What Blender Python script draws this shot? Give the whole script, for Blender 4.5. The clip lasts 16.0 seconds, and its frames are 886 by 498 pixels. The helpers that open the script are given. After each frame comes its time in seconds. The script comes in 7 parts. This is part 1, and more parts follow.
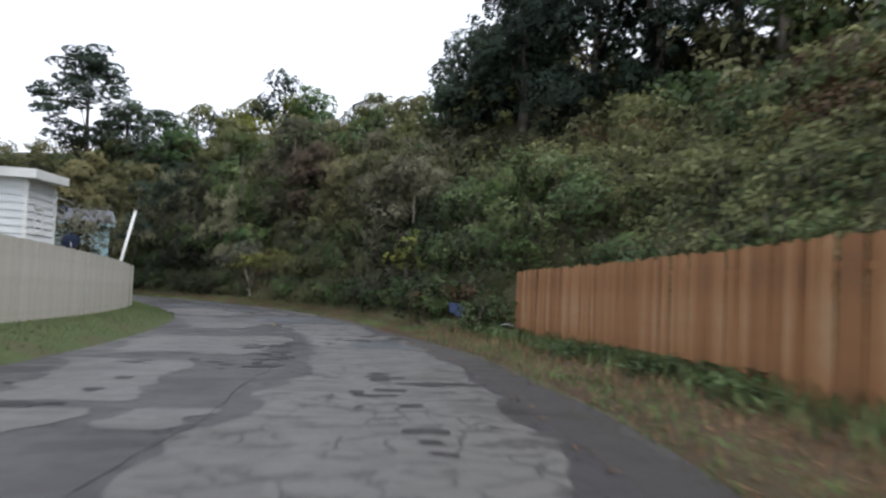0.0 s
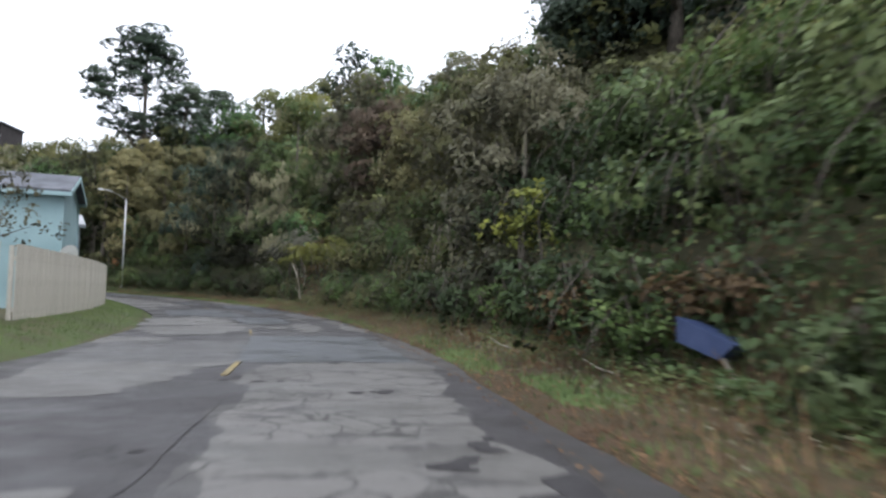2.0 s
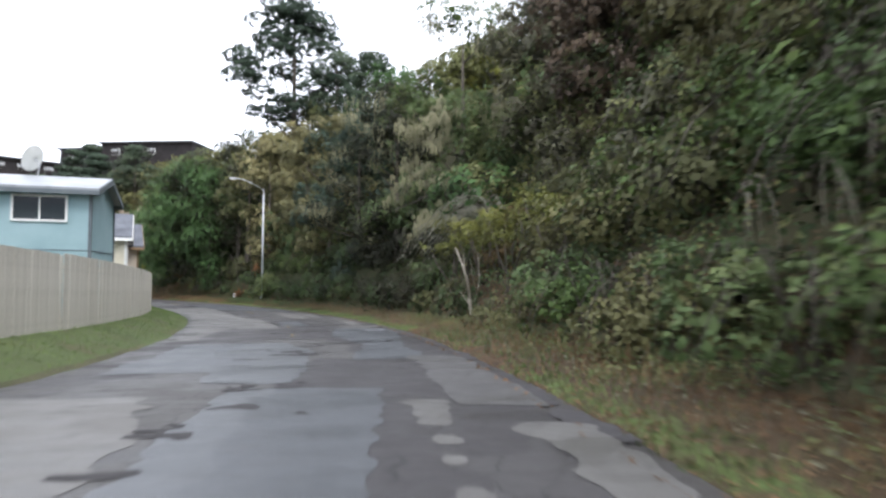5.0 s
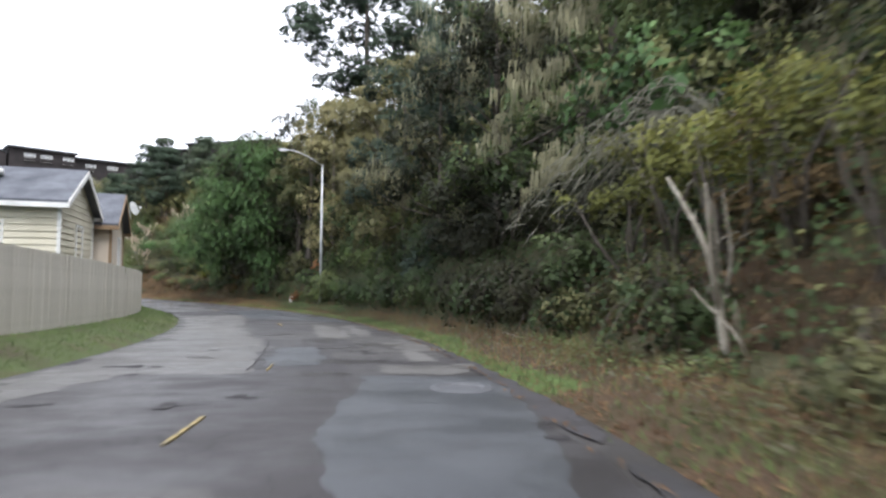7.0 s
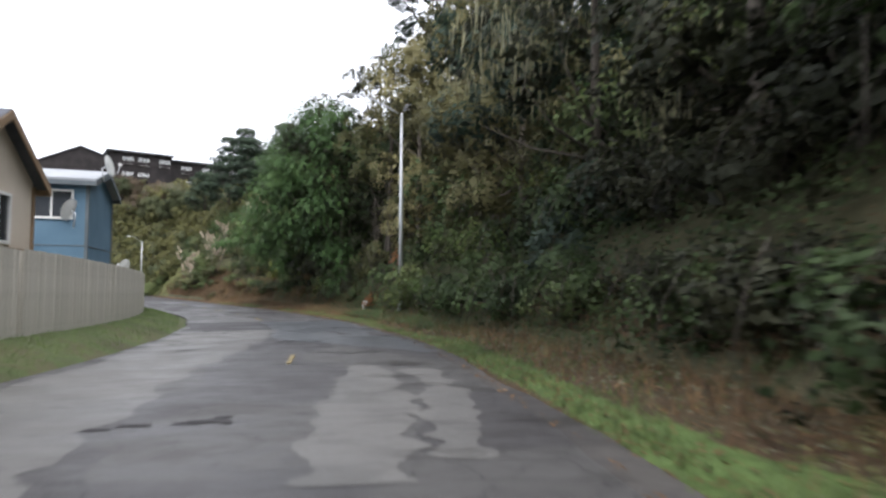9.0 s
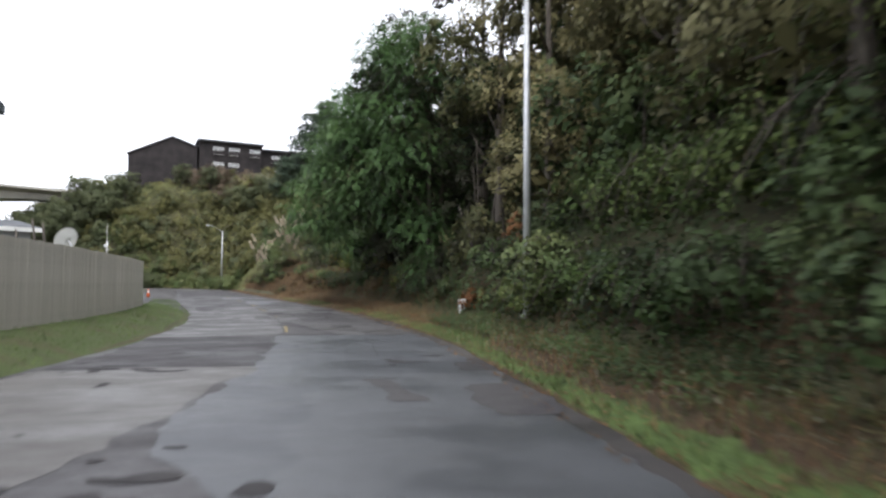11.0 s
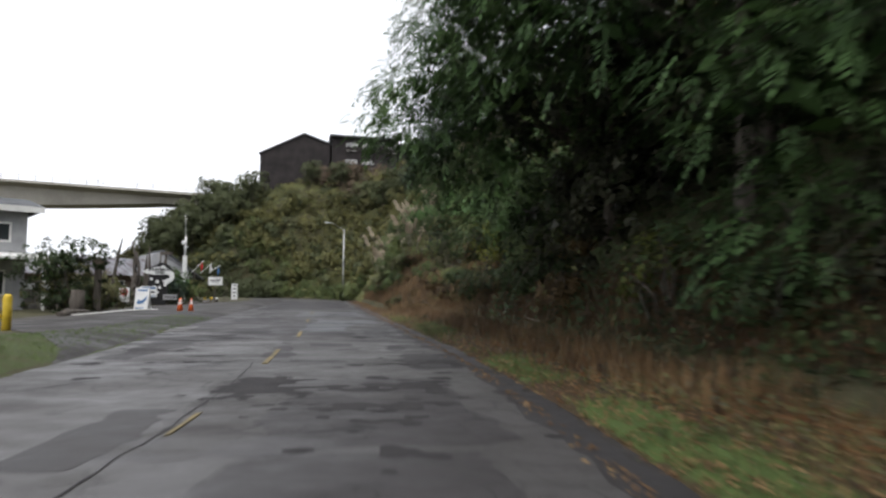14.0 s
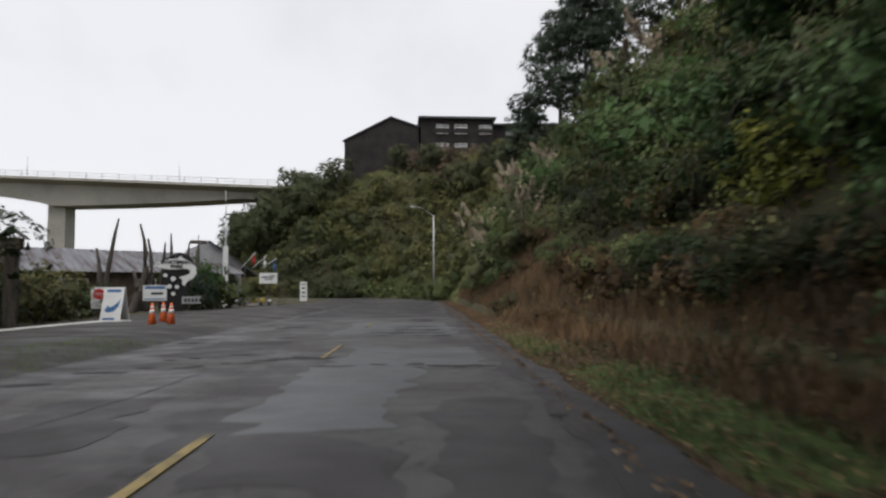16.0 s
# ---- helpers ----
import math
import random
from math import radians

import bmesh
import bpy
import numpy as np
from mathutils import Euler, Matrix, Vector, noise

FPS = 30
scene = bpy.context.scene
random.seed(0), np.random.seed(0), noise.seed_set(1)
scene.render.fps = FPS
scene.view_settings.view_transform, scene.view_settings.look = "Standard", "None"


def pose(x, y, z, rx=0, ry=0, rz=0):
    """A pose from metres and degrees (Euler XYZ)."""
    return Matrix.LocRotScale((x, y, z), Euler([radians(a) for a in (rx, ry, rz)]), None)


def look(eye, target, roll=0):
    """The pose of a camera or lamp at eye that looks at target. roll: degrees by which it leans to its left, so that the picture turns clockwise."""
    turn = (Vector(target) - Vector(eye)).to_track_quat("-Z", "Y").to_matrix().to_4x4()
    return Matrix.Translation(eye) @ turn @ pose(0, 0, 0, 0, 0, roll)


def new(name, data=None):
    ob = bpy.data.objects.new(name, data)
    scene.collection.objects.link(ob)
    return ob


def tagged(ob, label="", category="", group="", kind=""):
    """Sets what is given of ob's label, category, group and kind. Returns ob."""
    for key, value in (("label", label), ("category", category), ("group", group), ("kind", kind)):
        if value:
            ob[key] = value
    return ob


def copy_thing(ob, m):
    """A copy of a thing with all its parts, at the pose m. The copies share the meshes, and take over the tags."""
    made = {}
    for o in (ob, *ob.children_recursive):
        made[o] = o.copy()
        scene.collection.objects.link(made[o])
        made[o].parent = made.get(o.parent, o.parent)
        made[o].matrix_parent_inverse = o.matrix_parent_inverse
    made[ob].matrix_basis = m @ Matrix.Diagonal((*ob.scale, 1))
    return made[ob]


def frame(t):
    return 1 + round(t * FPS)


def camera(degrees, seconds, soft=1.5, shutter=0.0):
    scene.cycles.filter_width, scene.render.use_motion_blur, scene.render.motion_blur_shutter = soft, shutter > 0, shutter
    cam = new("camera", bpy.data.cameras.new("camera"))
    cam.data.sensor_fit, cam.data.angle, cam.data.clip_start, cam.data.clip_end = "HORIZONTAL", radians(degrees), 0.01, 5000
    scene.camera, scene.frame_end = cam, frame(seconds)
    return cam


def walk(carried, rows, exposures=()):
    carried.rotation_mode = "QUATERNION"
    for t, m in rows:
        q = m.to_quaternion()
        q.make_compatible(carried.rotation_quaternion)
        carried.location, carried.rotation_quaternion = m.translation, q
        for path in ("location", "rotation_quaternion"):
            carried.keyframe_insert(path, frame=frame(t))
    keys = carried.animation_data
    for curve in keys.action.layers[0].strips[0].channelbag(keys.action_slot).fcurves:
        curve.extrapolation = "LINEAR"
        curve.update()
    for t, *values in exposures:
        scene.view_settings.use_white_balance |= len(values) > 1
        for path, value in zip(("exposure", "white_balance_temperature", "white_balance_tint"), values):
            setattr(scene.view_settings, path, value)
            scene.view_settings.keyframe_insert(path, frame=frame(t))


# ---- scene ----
cam = camera(70.3, 16.0, soft=2.4, shutter=0.55)
METRES, EYE, TILT, LEAN, TURN = 111.8, 1.23, 0.0, 0.0, 0.0
ROWS = [
    (0.0, 0.0, 0.0, 0.0, -0.09, 2.2, -2.35),
    (0.5, -0.0024, 0.0322, -0.0013, 1.9, 2.43, -2.46),
    (1.0, -0.0056, 0.0635, -0.0023, 3.75, 2.35, -2.58),
    (1.5, -0.0094, 0.0941, -0.0037, 5.59, 2.11, -2.39),
    (2.0, -0.0146, 0.1244, -0.0048, 7.45, 2.08, -1.84),
    (2.5, -0.0212, 0.1544, -0.0061, 10.51, 2.02, -1.76),
    (3.0, -0.0297, 0.1842, -0.0072, 13.57, 2.39, -1.52),
    (3.5, -0.0396, 0.2139, -0.0082, 16.52, 2.29, -1.2),
    (4.0, -0.0503, 0.2421, -0.0092, 19.18, 2.31, -0.58),
    (6.5, -0.1188, 0.3778, -0.0152, 29.69, 2.8, -0.61),
    (7.0, -0.136, 0.4044, -0.0159, 31.76, 2.95, -0.36),
    (7.5, -0.1538, 0.4299, -0.0167, 33.8, 3.03, -0.23),
    (8.0, -0.1725, 0.4546, -0.0175, 35.97, 3.23, -0.46),
    (8.5, -0.1928, 0.4783, -0.0179, 38.26, 3.29, -0.74),
    (9.0, -0.2136, 0.5012, -0.0187, 40.69, 3.3, -0.19),
    (11.5, -0.3308, 0.6038, -0.0218, 51.46, 2.93, -0.15),
    (12.0, -0.3564, 0.6223, -0.0225, 53.5, 3.16, 0.38),
    (12.5, -0.3825, 0.6393, -0.0226, 55.76, 3.4, 0.51),
    (13.0, -0.4102, 0.6554, -0.023, 58.06, 3.53, 0.23),
    (13.5, -0.4383, 0.6706, -0.0233, 60.42, 3.65, -0.27),
    (14.0, -0.467, 0.6845, -0.0235, 62.65, 3.81, -0.59),
    (14.5, -0.4971, 0.6976, -0.024, 64.93, 3.82, -1.95),
    (15.0, -0.5267, 0.7092, -0.0239, 67.18, 4.05, -1.49),
    (15.5, -0.5568, 0.72, -0.024, 69.42, 4.12, -0.42),
    (16.0, -0.5872, 0.7303, -0.0244, 71.41, 3.59, 0.26),
]
walk(cam, [(t, pose(0, 0, EYE, TILT, LEAN, TURN) @ pose(METRES * x, METRES * y, METRES * z, 90 + pitch, roll, yaw)) for t, x, y, z, yaw, pitch, roll in ROWS],
     [(0.0, 0.06, 6050, 12), (3.0, 0.70, 6050, 12), (7.5, 0.88, 6150, 13), (9.0, 0.64, 6200, 13), (12.5, 0.42, 6300, 13), (14.5, -0.20, 6450, 12), (16.0, -0.56, 6550, 12)])


# ---- world, sun ----
world = bpy.data.worlds.new("overcast")
scene.world = world
world.use_nodes = True
wn, wl = world.node_tree.nodes, world.node_tree.links
wn.clear()
sky = wn.new("ShaderNodeTexSky")
sky.sky_type, sky.sun_disc = "NISHITA", False
sky.sun_elevation, sky.sun_rotation = radians(62), radians(116)
grey = wn.new("ShaderNodeHueSaturation")
grey.inputs["Saturation"].default_value, grey.inputs["Value"].default_value = 0.10, 0.10
coord = wn.new("ShaderNodeTexCoord")
cloud = wn.new("ShaderNodeTexNoise")
cloud.inputs["Scale"].default_value, cloud.inputs["Detail"].default_value = 2.2, 5.0
ramp = wn.new("ShaderNodeValToRGB")
ramp.color_ramp.elements[0].position, ramp.color_ramp.elements[0].color = 0.30, (0.80, 0.84, 0.90, 1)
ramp.color_ramp.elements[1].position, ramp.color_ramp.elements[1].color = 0.52, (0.965, 0.99, 1.03, 1)
mix = wn.new("ShaderNodeMix")
mix.data_type, mix.inputs["Factor"].default_value = "RGBA", 0.85
back = wn.new("ShaderNodeBackground")
back.inputs["Strength"].default_value = 1.42
wout = wn.new("ShaderNodeOutputWorld")
wl.new(sky.outputs[0], grey.inputs["Color"])
wl.new(coord.outputs["Generated"], cloud.inputs["Vector"])
wl.new(cloud.outputs["Fac"], ramp.inputs["Fac"])
wl.new(grey.outputs[0], mix.inputs["A"])
wl.new(ramp.outputs[0], mix.inputs["B"])
wl.new(mix.outputs["Result"], back.inputs["Color"])
wl.new(back.outputs[0], wout.inputs["Surface"])
sun_data = bpy.data.lights.new("sun", "SUN")
sun_data.energy, sun_data.angle, sun_data.color = 1.9, radians(28), (1.0, 0.97, 0.93)
sun = new("sun", sun_data)
sun.matrix_world = look((0, 0, 60), (-28, 14, 0))

# ---- the road's line: s metres along it, u metres to its right ----
CX = (3.04852759e-10, -7.67654878e-08, 2.13417612e-05, -6.90779748e-03, -2.21222885e-02, -5.42090004e-02)
CY = (4.30523468e-10, -7.60979367e-08, -1.25992212e-05, -7.06777670e-04, 1.00585188, -1.33591964e-02)
CZ = (5.30184129e-07, 1.09025553e-04, -4.31415606e-02, 2.91233213e-02)
LAST = 111.7
TS = np.arange(-60, 330, 0.25)
_in = np.clip(TS, 0, LAST)
HEAD = np.arctan2(np.polyval(np.polyder(np.array(CY)), _in), np.polyval(np.polyder(np.array(CX)), _in)) + 0.0245 * np.clip(TS - 166, 0, 25)
_x = np.concatenate([[0], np.cumsum(np.cos((HEAD[1:] + HEAD[:-1]) / 2) * 0.25)])
_y = np.concatenate([[0], np.cumsum(np.sin((HEAD[1:] + HEAD[:-1]) / 2) * 0.25)])
TX, TY = _x - np.interp(0, TS, _x) - 0.054, _y - np.interp(0, TS, _y) - 0.013


def zroad(s):
    return np.polyval(np.array(CZ), np.clip(s, 0, LAST)) - 0.043 * np.minimum(np.asarray(s, float), 0)


def at(s, u, z=0.0):
    """A place by the road: along, to the right, above the road."""
    h = np.interp(s, TS, HEAD)
    return Vector((float(np.interp(s, TS, TX) + u * np.sin(h)), float(np.interp(s, TS, TY) - u * np.cos(h)), float(zroad(s) + z)))


def at_many(s, u, z):
    h = np.interp(s, TS, HEAD)
    return np.stack([np.interp(s, TS, TX) + u * np.sin(h), np.interp(s, TS, TY) - u * np.cos(h), zroad(s) + z], -1)


def along(s, u, z=0.0, turn=0.0):
    """A pose whose x runs along the road and whose y points to its left."""
    return Matrix.Translation(at(s, u, z)) @ Matrix.Rotation(float(np.interp(s, TS, HEAD)) + radians(turn), 4, "Z")


def near_road(x, y):
    s, u = np.empty(len(x)), np.empty(len(x))
    for a in range(0, len(x), 4000):
        b = slice(a, a + 4000)
        i = ((x[b, None] - TX[None]) ** 2 + (y[b, None] - TY[None]) ** 2).argmin(1)
        s[b] = TS[i]
        u[b] = (x[b] - TX[i]) * np.sin(HEAD[i]) - (y[b] - TY[i]) * np.cos(HEAD[i])
    return s, u


def smooth(a, b, x):
    k = np.clip((np.asarray(x, float) - a) / (b - a), 0, 1)
    return k * k * (3 - 2 * k)


def dip(s, x):
    """How much gentler the slope is along the first bend, x metres behind its foot."""
    return (24 * np.tanh(1.25 * x / 24) + 0.10 * np.maximum(x - 20, 0) - np.minimum(1.25 * x, 2.6 + 0.58 * x)).clip(0, 7.5) * (1 - smooth(33, 44, s))


def rise(s, u):
    """The ground's height over the road: verge, bank and hill to the right, yards to the left."""
    s, u = np.asarray(s, float), np.asarray(u, float)
    x = np.maximum(u - 4.2 - 2.1 * (1 - smooth(17.8, 20.5, s)) + 9.0 * smooth(192, 212, s) + 1.5 * smooth(128, 140, s) * (1 - smooth(165, 180, s)), 0)
    hill = 24 * np.tanh(1.25 * x / 24) + 0.10 * np.maximum(x - 20, 0) - dip(s, x)
    hill = np.minimum(hill, 30) * (1 - smooth(246, 275, s)) * smooth(-60, -25, s)
    lump = 0.35 * np.sin(s * 0.7 + u) * np.sin(u * 0.9 - s * 0.31) + 0.25 * np.sin(s * 1.9) * np.sin(u * 1.3 + s * 0.4)
    right = (0.08 + 0.14 * smooth(16, 24, s)) * smooth(1.6, 4.2, u) + hill + lump * smooth(6.5, 9, u)
    left = 0.42 * smooth(-5.2, -7.2, u) * (1 - 0.7 * smooth(106, 118, s))
    return np.where(u > -1.9, right, np.maximum(left, hill)) - 0.09 * smooth(1.75, 1.35, np.abs(u + 1.9) - 2.1 - np.where(u > 0, 0.2 + 0.55 * (1 - smooth(13, 20, s)) - 0.3 * (1 - smooth(2, 7, s)), 0))


# ---- materials ----
def nodes_of(name):
    m = bpy.data.materials.new(name)
    m.use_nodes = True
    return m, m.node_tree.nodes, m.node_tree.links, m.node_tree.nodes["Principled BSDF"]


def surface(name, colours, scale=4.0, rough=0.8, metal=0.0, bump=0.3, fine=40.0, stretch=(1, 1, 1), by_piece=0.0, spec=0.3):
    """A surface whose colour wanders between the given ones at two sizes, with a fine relief."""
    m, n, l, b = nodes_of(name)
    tc = n.new("ShaderNodeTexCoord")
    mp = n.new("ShaderNodeMapping")
    mp.inputs["Scale"].default_value = stretch
    big, small = n.new("ShaderNodeTexNoise"), n.new("ShaderNodeTexNoise")
    big.inputs["Scale"].default_value, big.inputs["Detail"].default_value = scale, 6
    small.inputs["Scale"].default_value, small.inputs["Detail"].default_value = fine, 4
    l.new(tc.outputs["Object"], mp.inputs["Vector"])
    for t in (big, small):
        l.new(mp.outputs[0], t.inputs["Vector"])
    add = n.new("ShaderNodeMath")
    add.operation = "MULTIPLY_ADD"
    add.inputs[1].default_value = 0.35
    l.new(small.outputs["Fac"], add.inputs[0])
    l.new(big.outputs["Fac"], add.inputs[2])
    last = add
    if by_piece:
        info = n.new("ShaderNodeObjectInfo")
        more = n.new("ShaderNodeMath")
        more.operation = "MULTIPLY_ADD"
        more.inputs[1].default_value = by_piece
        l.new(info.outputs["Random"], more.inputs[0])
        l.new(add.outputs[0], more.inputs[2])
        last = more
    cr = n.new("ShaderNodeValToRGB")
    lo, hi = (0.42, 0.92 + by_piece)
    els = cr.color_ramp.elements
    while len(els) < len(colours):
        els.new(0.5)
    for i, c in enumerate(colours):
        els[i].position, els[i].color = (lo + (hi - lo) * i / max(1, len(colours) - 1)) / (1 + 0.0), (*c, 1)
    sc = n.new("ShaderNodeMath")
    sc.operation = "MULTIPLY"
    sc.inputs[1].default_value = 1.0 / max(1.0, hi)
    for i in range(len(colours)):
        els[i].position /= max(1.0, hi)
    l.new(last.outputs[0], sc.inputs[0])
    l.new(sc.outputs[0], cr.inputs["Fac"])
    l.new(cr.outputs[0], b.inputs["Base Color"])
    if bump:
        bp = n.new("ShaderNodeBump")
        bp.inputs["Strength"].default_value, bp.inputs["Distance"].default_value = bump, 0.02
        l.new(small.outputs["Fac"], bp.inputs["Height"])
        l.new(bp.outputs[0], b.inputs["Normal"])
    b.inputs["Roughness"].default_value, b.inputs["Metallic"].default_value = rough, metal
    b.inputs["Specular IOR Level"].default_value = spec
    return m


def foliage(name, dark, mid, light, rough=0.6, scale=0.5, spread=0.10, thin=0.14):
    """Leaves: a colour from leaf to leaf, patch to patch and plant to plant, a little light coming through."""
    m, n, l, b = nodes_of(name)
    geo, info, tc, noise_n = n.new("ShaderNodeNewGeometry"), n.new("ShaderNodeObjectInfo"), n.new("ShaderNodeTexCoord"), n.new("ShaderNodeTexNoise")
    noise_n.inputs["Scale"].default_value, noise_n.inputs["Detail"].default_value = scale, 3
    l.new(geo.outputs["Position"], noise_n.inputs["Vector"])
    a, c = n.new("ShaderNodeMath"), n.new("ShaderNodeMath")
    a.operation = c.operation = "MULTIPLY_ADD"
    a.inputs[1].default_value, c.inputs[1].default_value = spread, 0.35
    l.new(geo.outputs["Random Per Island"], a.inputs[0])
    l.new(noise_n.outputs["Fac"], a.inputs[2])
    l.new(info.outputs["Random"], c.inputs[0])
    l.new(a.outputs[0], c.inputs[2])
    cr = n.new("ShaderNodeValToRGB")
    els = cr.color_ramp.elements
    els.new(0.5)
    half = n.new("ShaderNodeMath")
    half.operation = "MULTIPLY"
    half.inputs[1].default_value = 0.6
    l.new(c.outputs[0], half.inputs[0])
    for e, p, col in zip(els, (0.225, 0.435, 0.65), (dark, mid, light)):
        e.position, e.color = p, (*col, 1)
    l.new(half.outputs[0], cr.inputs["Fac"])
    l.new(cr.outputs[0], b.inputs["Base Color"])
    b.inputs["Roughness"].default_value = rough
    b.inputs["Specular IOR Level"].default_value = 0.25
    at_, turn, mixn, unit = n.new("ShaderNodeAttribute"), n.new("ShaderNodeVectorTransform"), n.new("ShaderNodeMix"), n.new("ShaderNodeVectorMath")
    at_.attribute_name = "puff"
    turn.vector_type, turn.convert_from, turn.convert_to = "NORMAL", "OBJECT", "WORLD"
    mixn.data_type, unit.operation = "VECTOR", "NORMALIZE"
    mixn.inputs["Factor"].default_value = 0.84
    l.new(at_.outputs["Vector"], turn.inputs[0])
    l.new(geo.outputs["Normal"], mixn.inputs["A"])
    l.new(turn.outputs[0], mixn.inputs["B"])
    l.new(mixn.outputs["Result"], unit.inputs[0])
    l.new(unit.outputs[0], b.inputs["Normal"])
    tr, mx, out = n.new("ShaderNodeBsdfTranslucent"), n.new("ShaderNodeMixShader"), n["Material Output"]
    mx.inputs[0].default_value = thin
    l.new(cr.outputs[0], tr.inputs["Color"])
    l.new(b.outputs[0], mx.inputs[1])
    l.new(tr.outputs[0], mx.inputs[2])
    l.new(mx.outputs[0], out.inputs["Surface"])
    return m


F_BRAMBLE = foliage("bramble_leaf", (0.034, 0.054, 0.021), (0.082, 0.124, 0.043), (0.185, 0.212, 0.080))
F_OLIVE = foliage("olive_leaf", (0.074, 0.085, 0.034), (0.156, 0.168, 0.065), (0.265, 0.260, 0.100))
F_DARK = foliage("dark_conifer", (0.021, 0.037, 0.026), (0.048, 0.074, 0.050), (0.085, 0.115, 0.070))
F_PINE = foliage("pine_needle", (0.026, 0.043, 0.029), (0.058, 0.087, 0.052), (0.109, 0.138, 0.080))
F_GREEN = foliage("broad_leaf", (0.032, 0.066, 0.022), (0.078, 0.148, 0.044), (0.170, 0.250, 0.088), thin=0.05)
F_FRESH = foliage("fresh_bramble_leaf", (0.038, 0.068, 0.020), (0.090, 0.140, 0.038), (0.190, 0.220, 0.066))
F_HILL = foliage("hill_brush", (0.100, 0.102, 0.037), (0.147, 0.144, 0.050), (0.198, 0.184, 0.067), spread=0.06)
F_WOOD = foliage("hill_wood", (0.060, 0.074, 0.034), (0.092, 0.108, 0.050), (0.136, 0.147, 0.069), spread=0.06)
F_PLUM = foliage("bare_plum_brush", (0.070, 0.052, 0.036), (0.105, 0.076, 0.052), (0.145, 0.108, 0.070), spread=0.06)
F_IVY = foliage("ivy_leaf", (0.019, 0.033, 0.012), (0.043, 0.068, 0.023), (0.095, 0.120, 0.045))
F_YELLOW = foliage("yellow_leaf", (0.08, 0.10, 0.02), (0.17, 0.19, 0.035), (0.27, 0.27, 0.05))
F_RUST = foliage("rust_leaf", (0.060, 0.036, 0.018), (0.120, 0.078, 0.034), (0.192, 0.132, 0.054))
F_GREY = foliage("grey_leaf", (0.062, 0.059, 0.036), (0.124, 0.120, 0.074), (0.225, 0.214, 0.138))
F_PITTO = foliage("pittosporum_leaf", (0.103, 0.101, 0.046), (0.208, 0.193, 0.086), (0.353, 0.309, 0.148))
F_SAGE = foliage("sage_leaf", (0.077, 0.081, 0.037), (0.161, 0.156, 0.070), (0.288, 0.260, 0.123))
F_LICHEN = foliage("lichen", (0.20, 0.19, 0.10), (0.31, 0.295, 0.165), (0.42, 0.40, 0.24))
F_DULL = foliage("dull_olive_leaf", (0.051, 0.056, 0.023), (0.106, 0.110, 0.044), (0.201, 0.186, 0.076))
F_PLUME = foliage("pampas_plume", (0.390, 0.312, 0.221), (0.585, 0.494, 0.364), (0.780, 0.689, 0.533))
F_DRY = foliage("dry_grass", (0.09, 0.05, 0.025), (0.17, 0.10, 0.05), (0.26, 0.17, 0.09))
F_GRASS = foliage("grass_blade", (0.045, 0.070, 0.020), (0.085, 0.125, 0.035), (0.17, 0.19, 0.075))
# evergreen leaf that also puts deep shade under crowns into colour
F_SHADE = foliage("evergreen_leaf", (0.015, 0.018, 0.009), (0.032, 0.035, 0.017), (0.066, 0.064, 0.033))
F_STRAW = foliage("dry_straw", (0.078, 0.046, 0.022), (0.165, 0.098, 0.044), (0.30, 0.20, 0.098))
F_TAN = foliage("pale_fallen_leaf", (0.19, 0.12, 0.055), (0.33, 0.22, 0.105), (0.48, 0.36, 0.20))
F_ARCH = foliage("yellowing_bramble_leaf", (0.058, 0.064, 0.016), (0.140, 0.148, 0.034), (0.260, 0.255, 0.062))
F_LAWN = foliage("verge_blade", (0.044, 0.070, 0.018), (0.082, 0.128, 0.034), (0.15, 0.195, 0.062))
BARK = surface("bark", [(0.04, 0.032, 0.025), (0.10, 0.085, 0.07), (0.17, 0.15, 0.12)], 3, 0.9, bump=0.8, fine=18, stretch=(3, 3, 0.6))
PALE_BARK = surface("pale_bark", [(0.14, 0.12, 0.09), (0.27, 0.24, 0.19), (0.40, 0.37, 0.31)], 3, 0.9, bump=0.6, fine=18, stretch=(3, 3, 0.8))
SOIL = surface("hill_soil", [(0.036, 0.035, 0.018), (0.060, 0.057, 0.028), (0.092, 0.082, 0.044)], 0.35, 0.95, bump=1.0, fine=6)
WEATHERED = surface("weathered_board", [(0.224, 0.207, 0.168), (0.403, 0.381, 0.325), (0.560, 0.532, 0.470), (0.627, 0.599, 0.532)], 0.8, 0.85, bump=0.4, fine=14, stretch=(1.6, 1.6, 0.55), by_piece=0.06)
CEDAR = surface("new_cedar", [(0.12, 0.062, 0.032), (0.25, 0.120, 0.050), (0.33, 0.170, 0.076), (0.36, 0.225, 0.125)], 1.8, 0.75, bump=0.4, fine=30, stretch=(4, 4, 0.5), by_piece=0.35)
CONCRETE = surface("bridge_concrete", [(0.30, 0.285, 0.25), (0.40, 0.38, 0.335), (0.47, 0.45, 0.40)], 0.15, 0.85, bump=0.2, fine=3)
GALVANISED = surface("galvanised_steel", [(0.42, 0.43, 0.44), (0.55, 0.56, 0.57), (0.66, 0.67, 0.68)], 3, 0.45, metal=0.6, bump=0.05)
DARK_WALL = surface("dark_shingle_wall", [(0.014, 0.012, 0.012), (0.026, 0.022, 0.022), (0.040, 0.034, 0.033)], 0.5, 0.85, bump=0.3, fine=8)
DARK_ROOF = surface("dark_shingle_roof", [(0.05, 0.055, 0.06), (0.09, 0.095, 0.10), (0.13, 0.135, 0.14)], 1.0, 0.85, bump=0.4, fine=20)
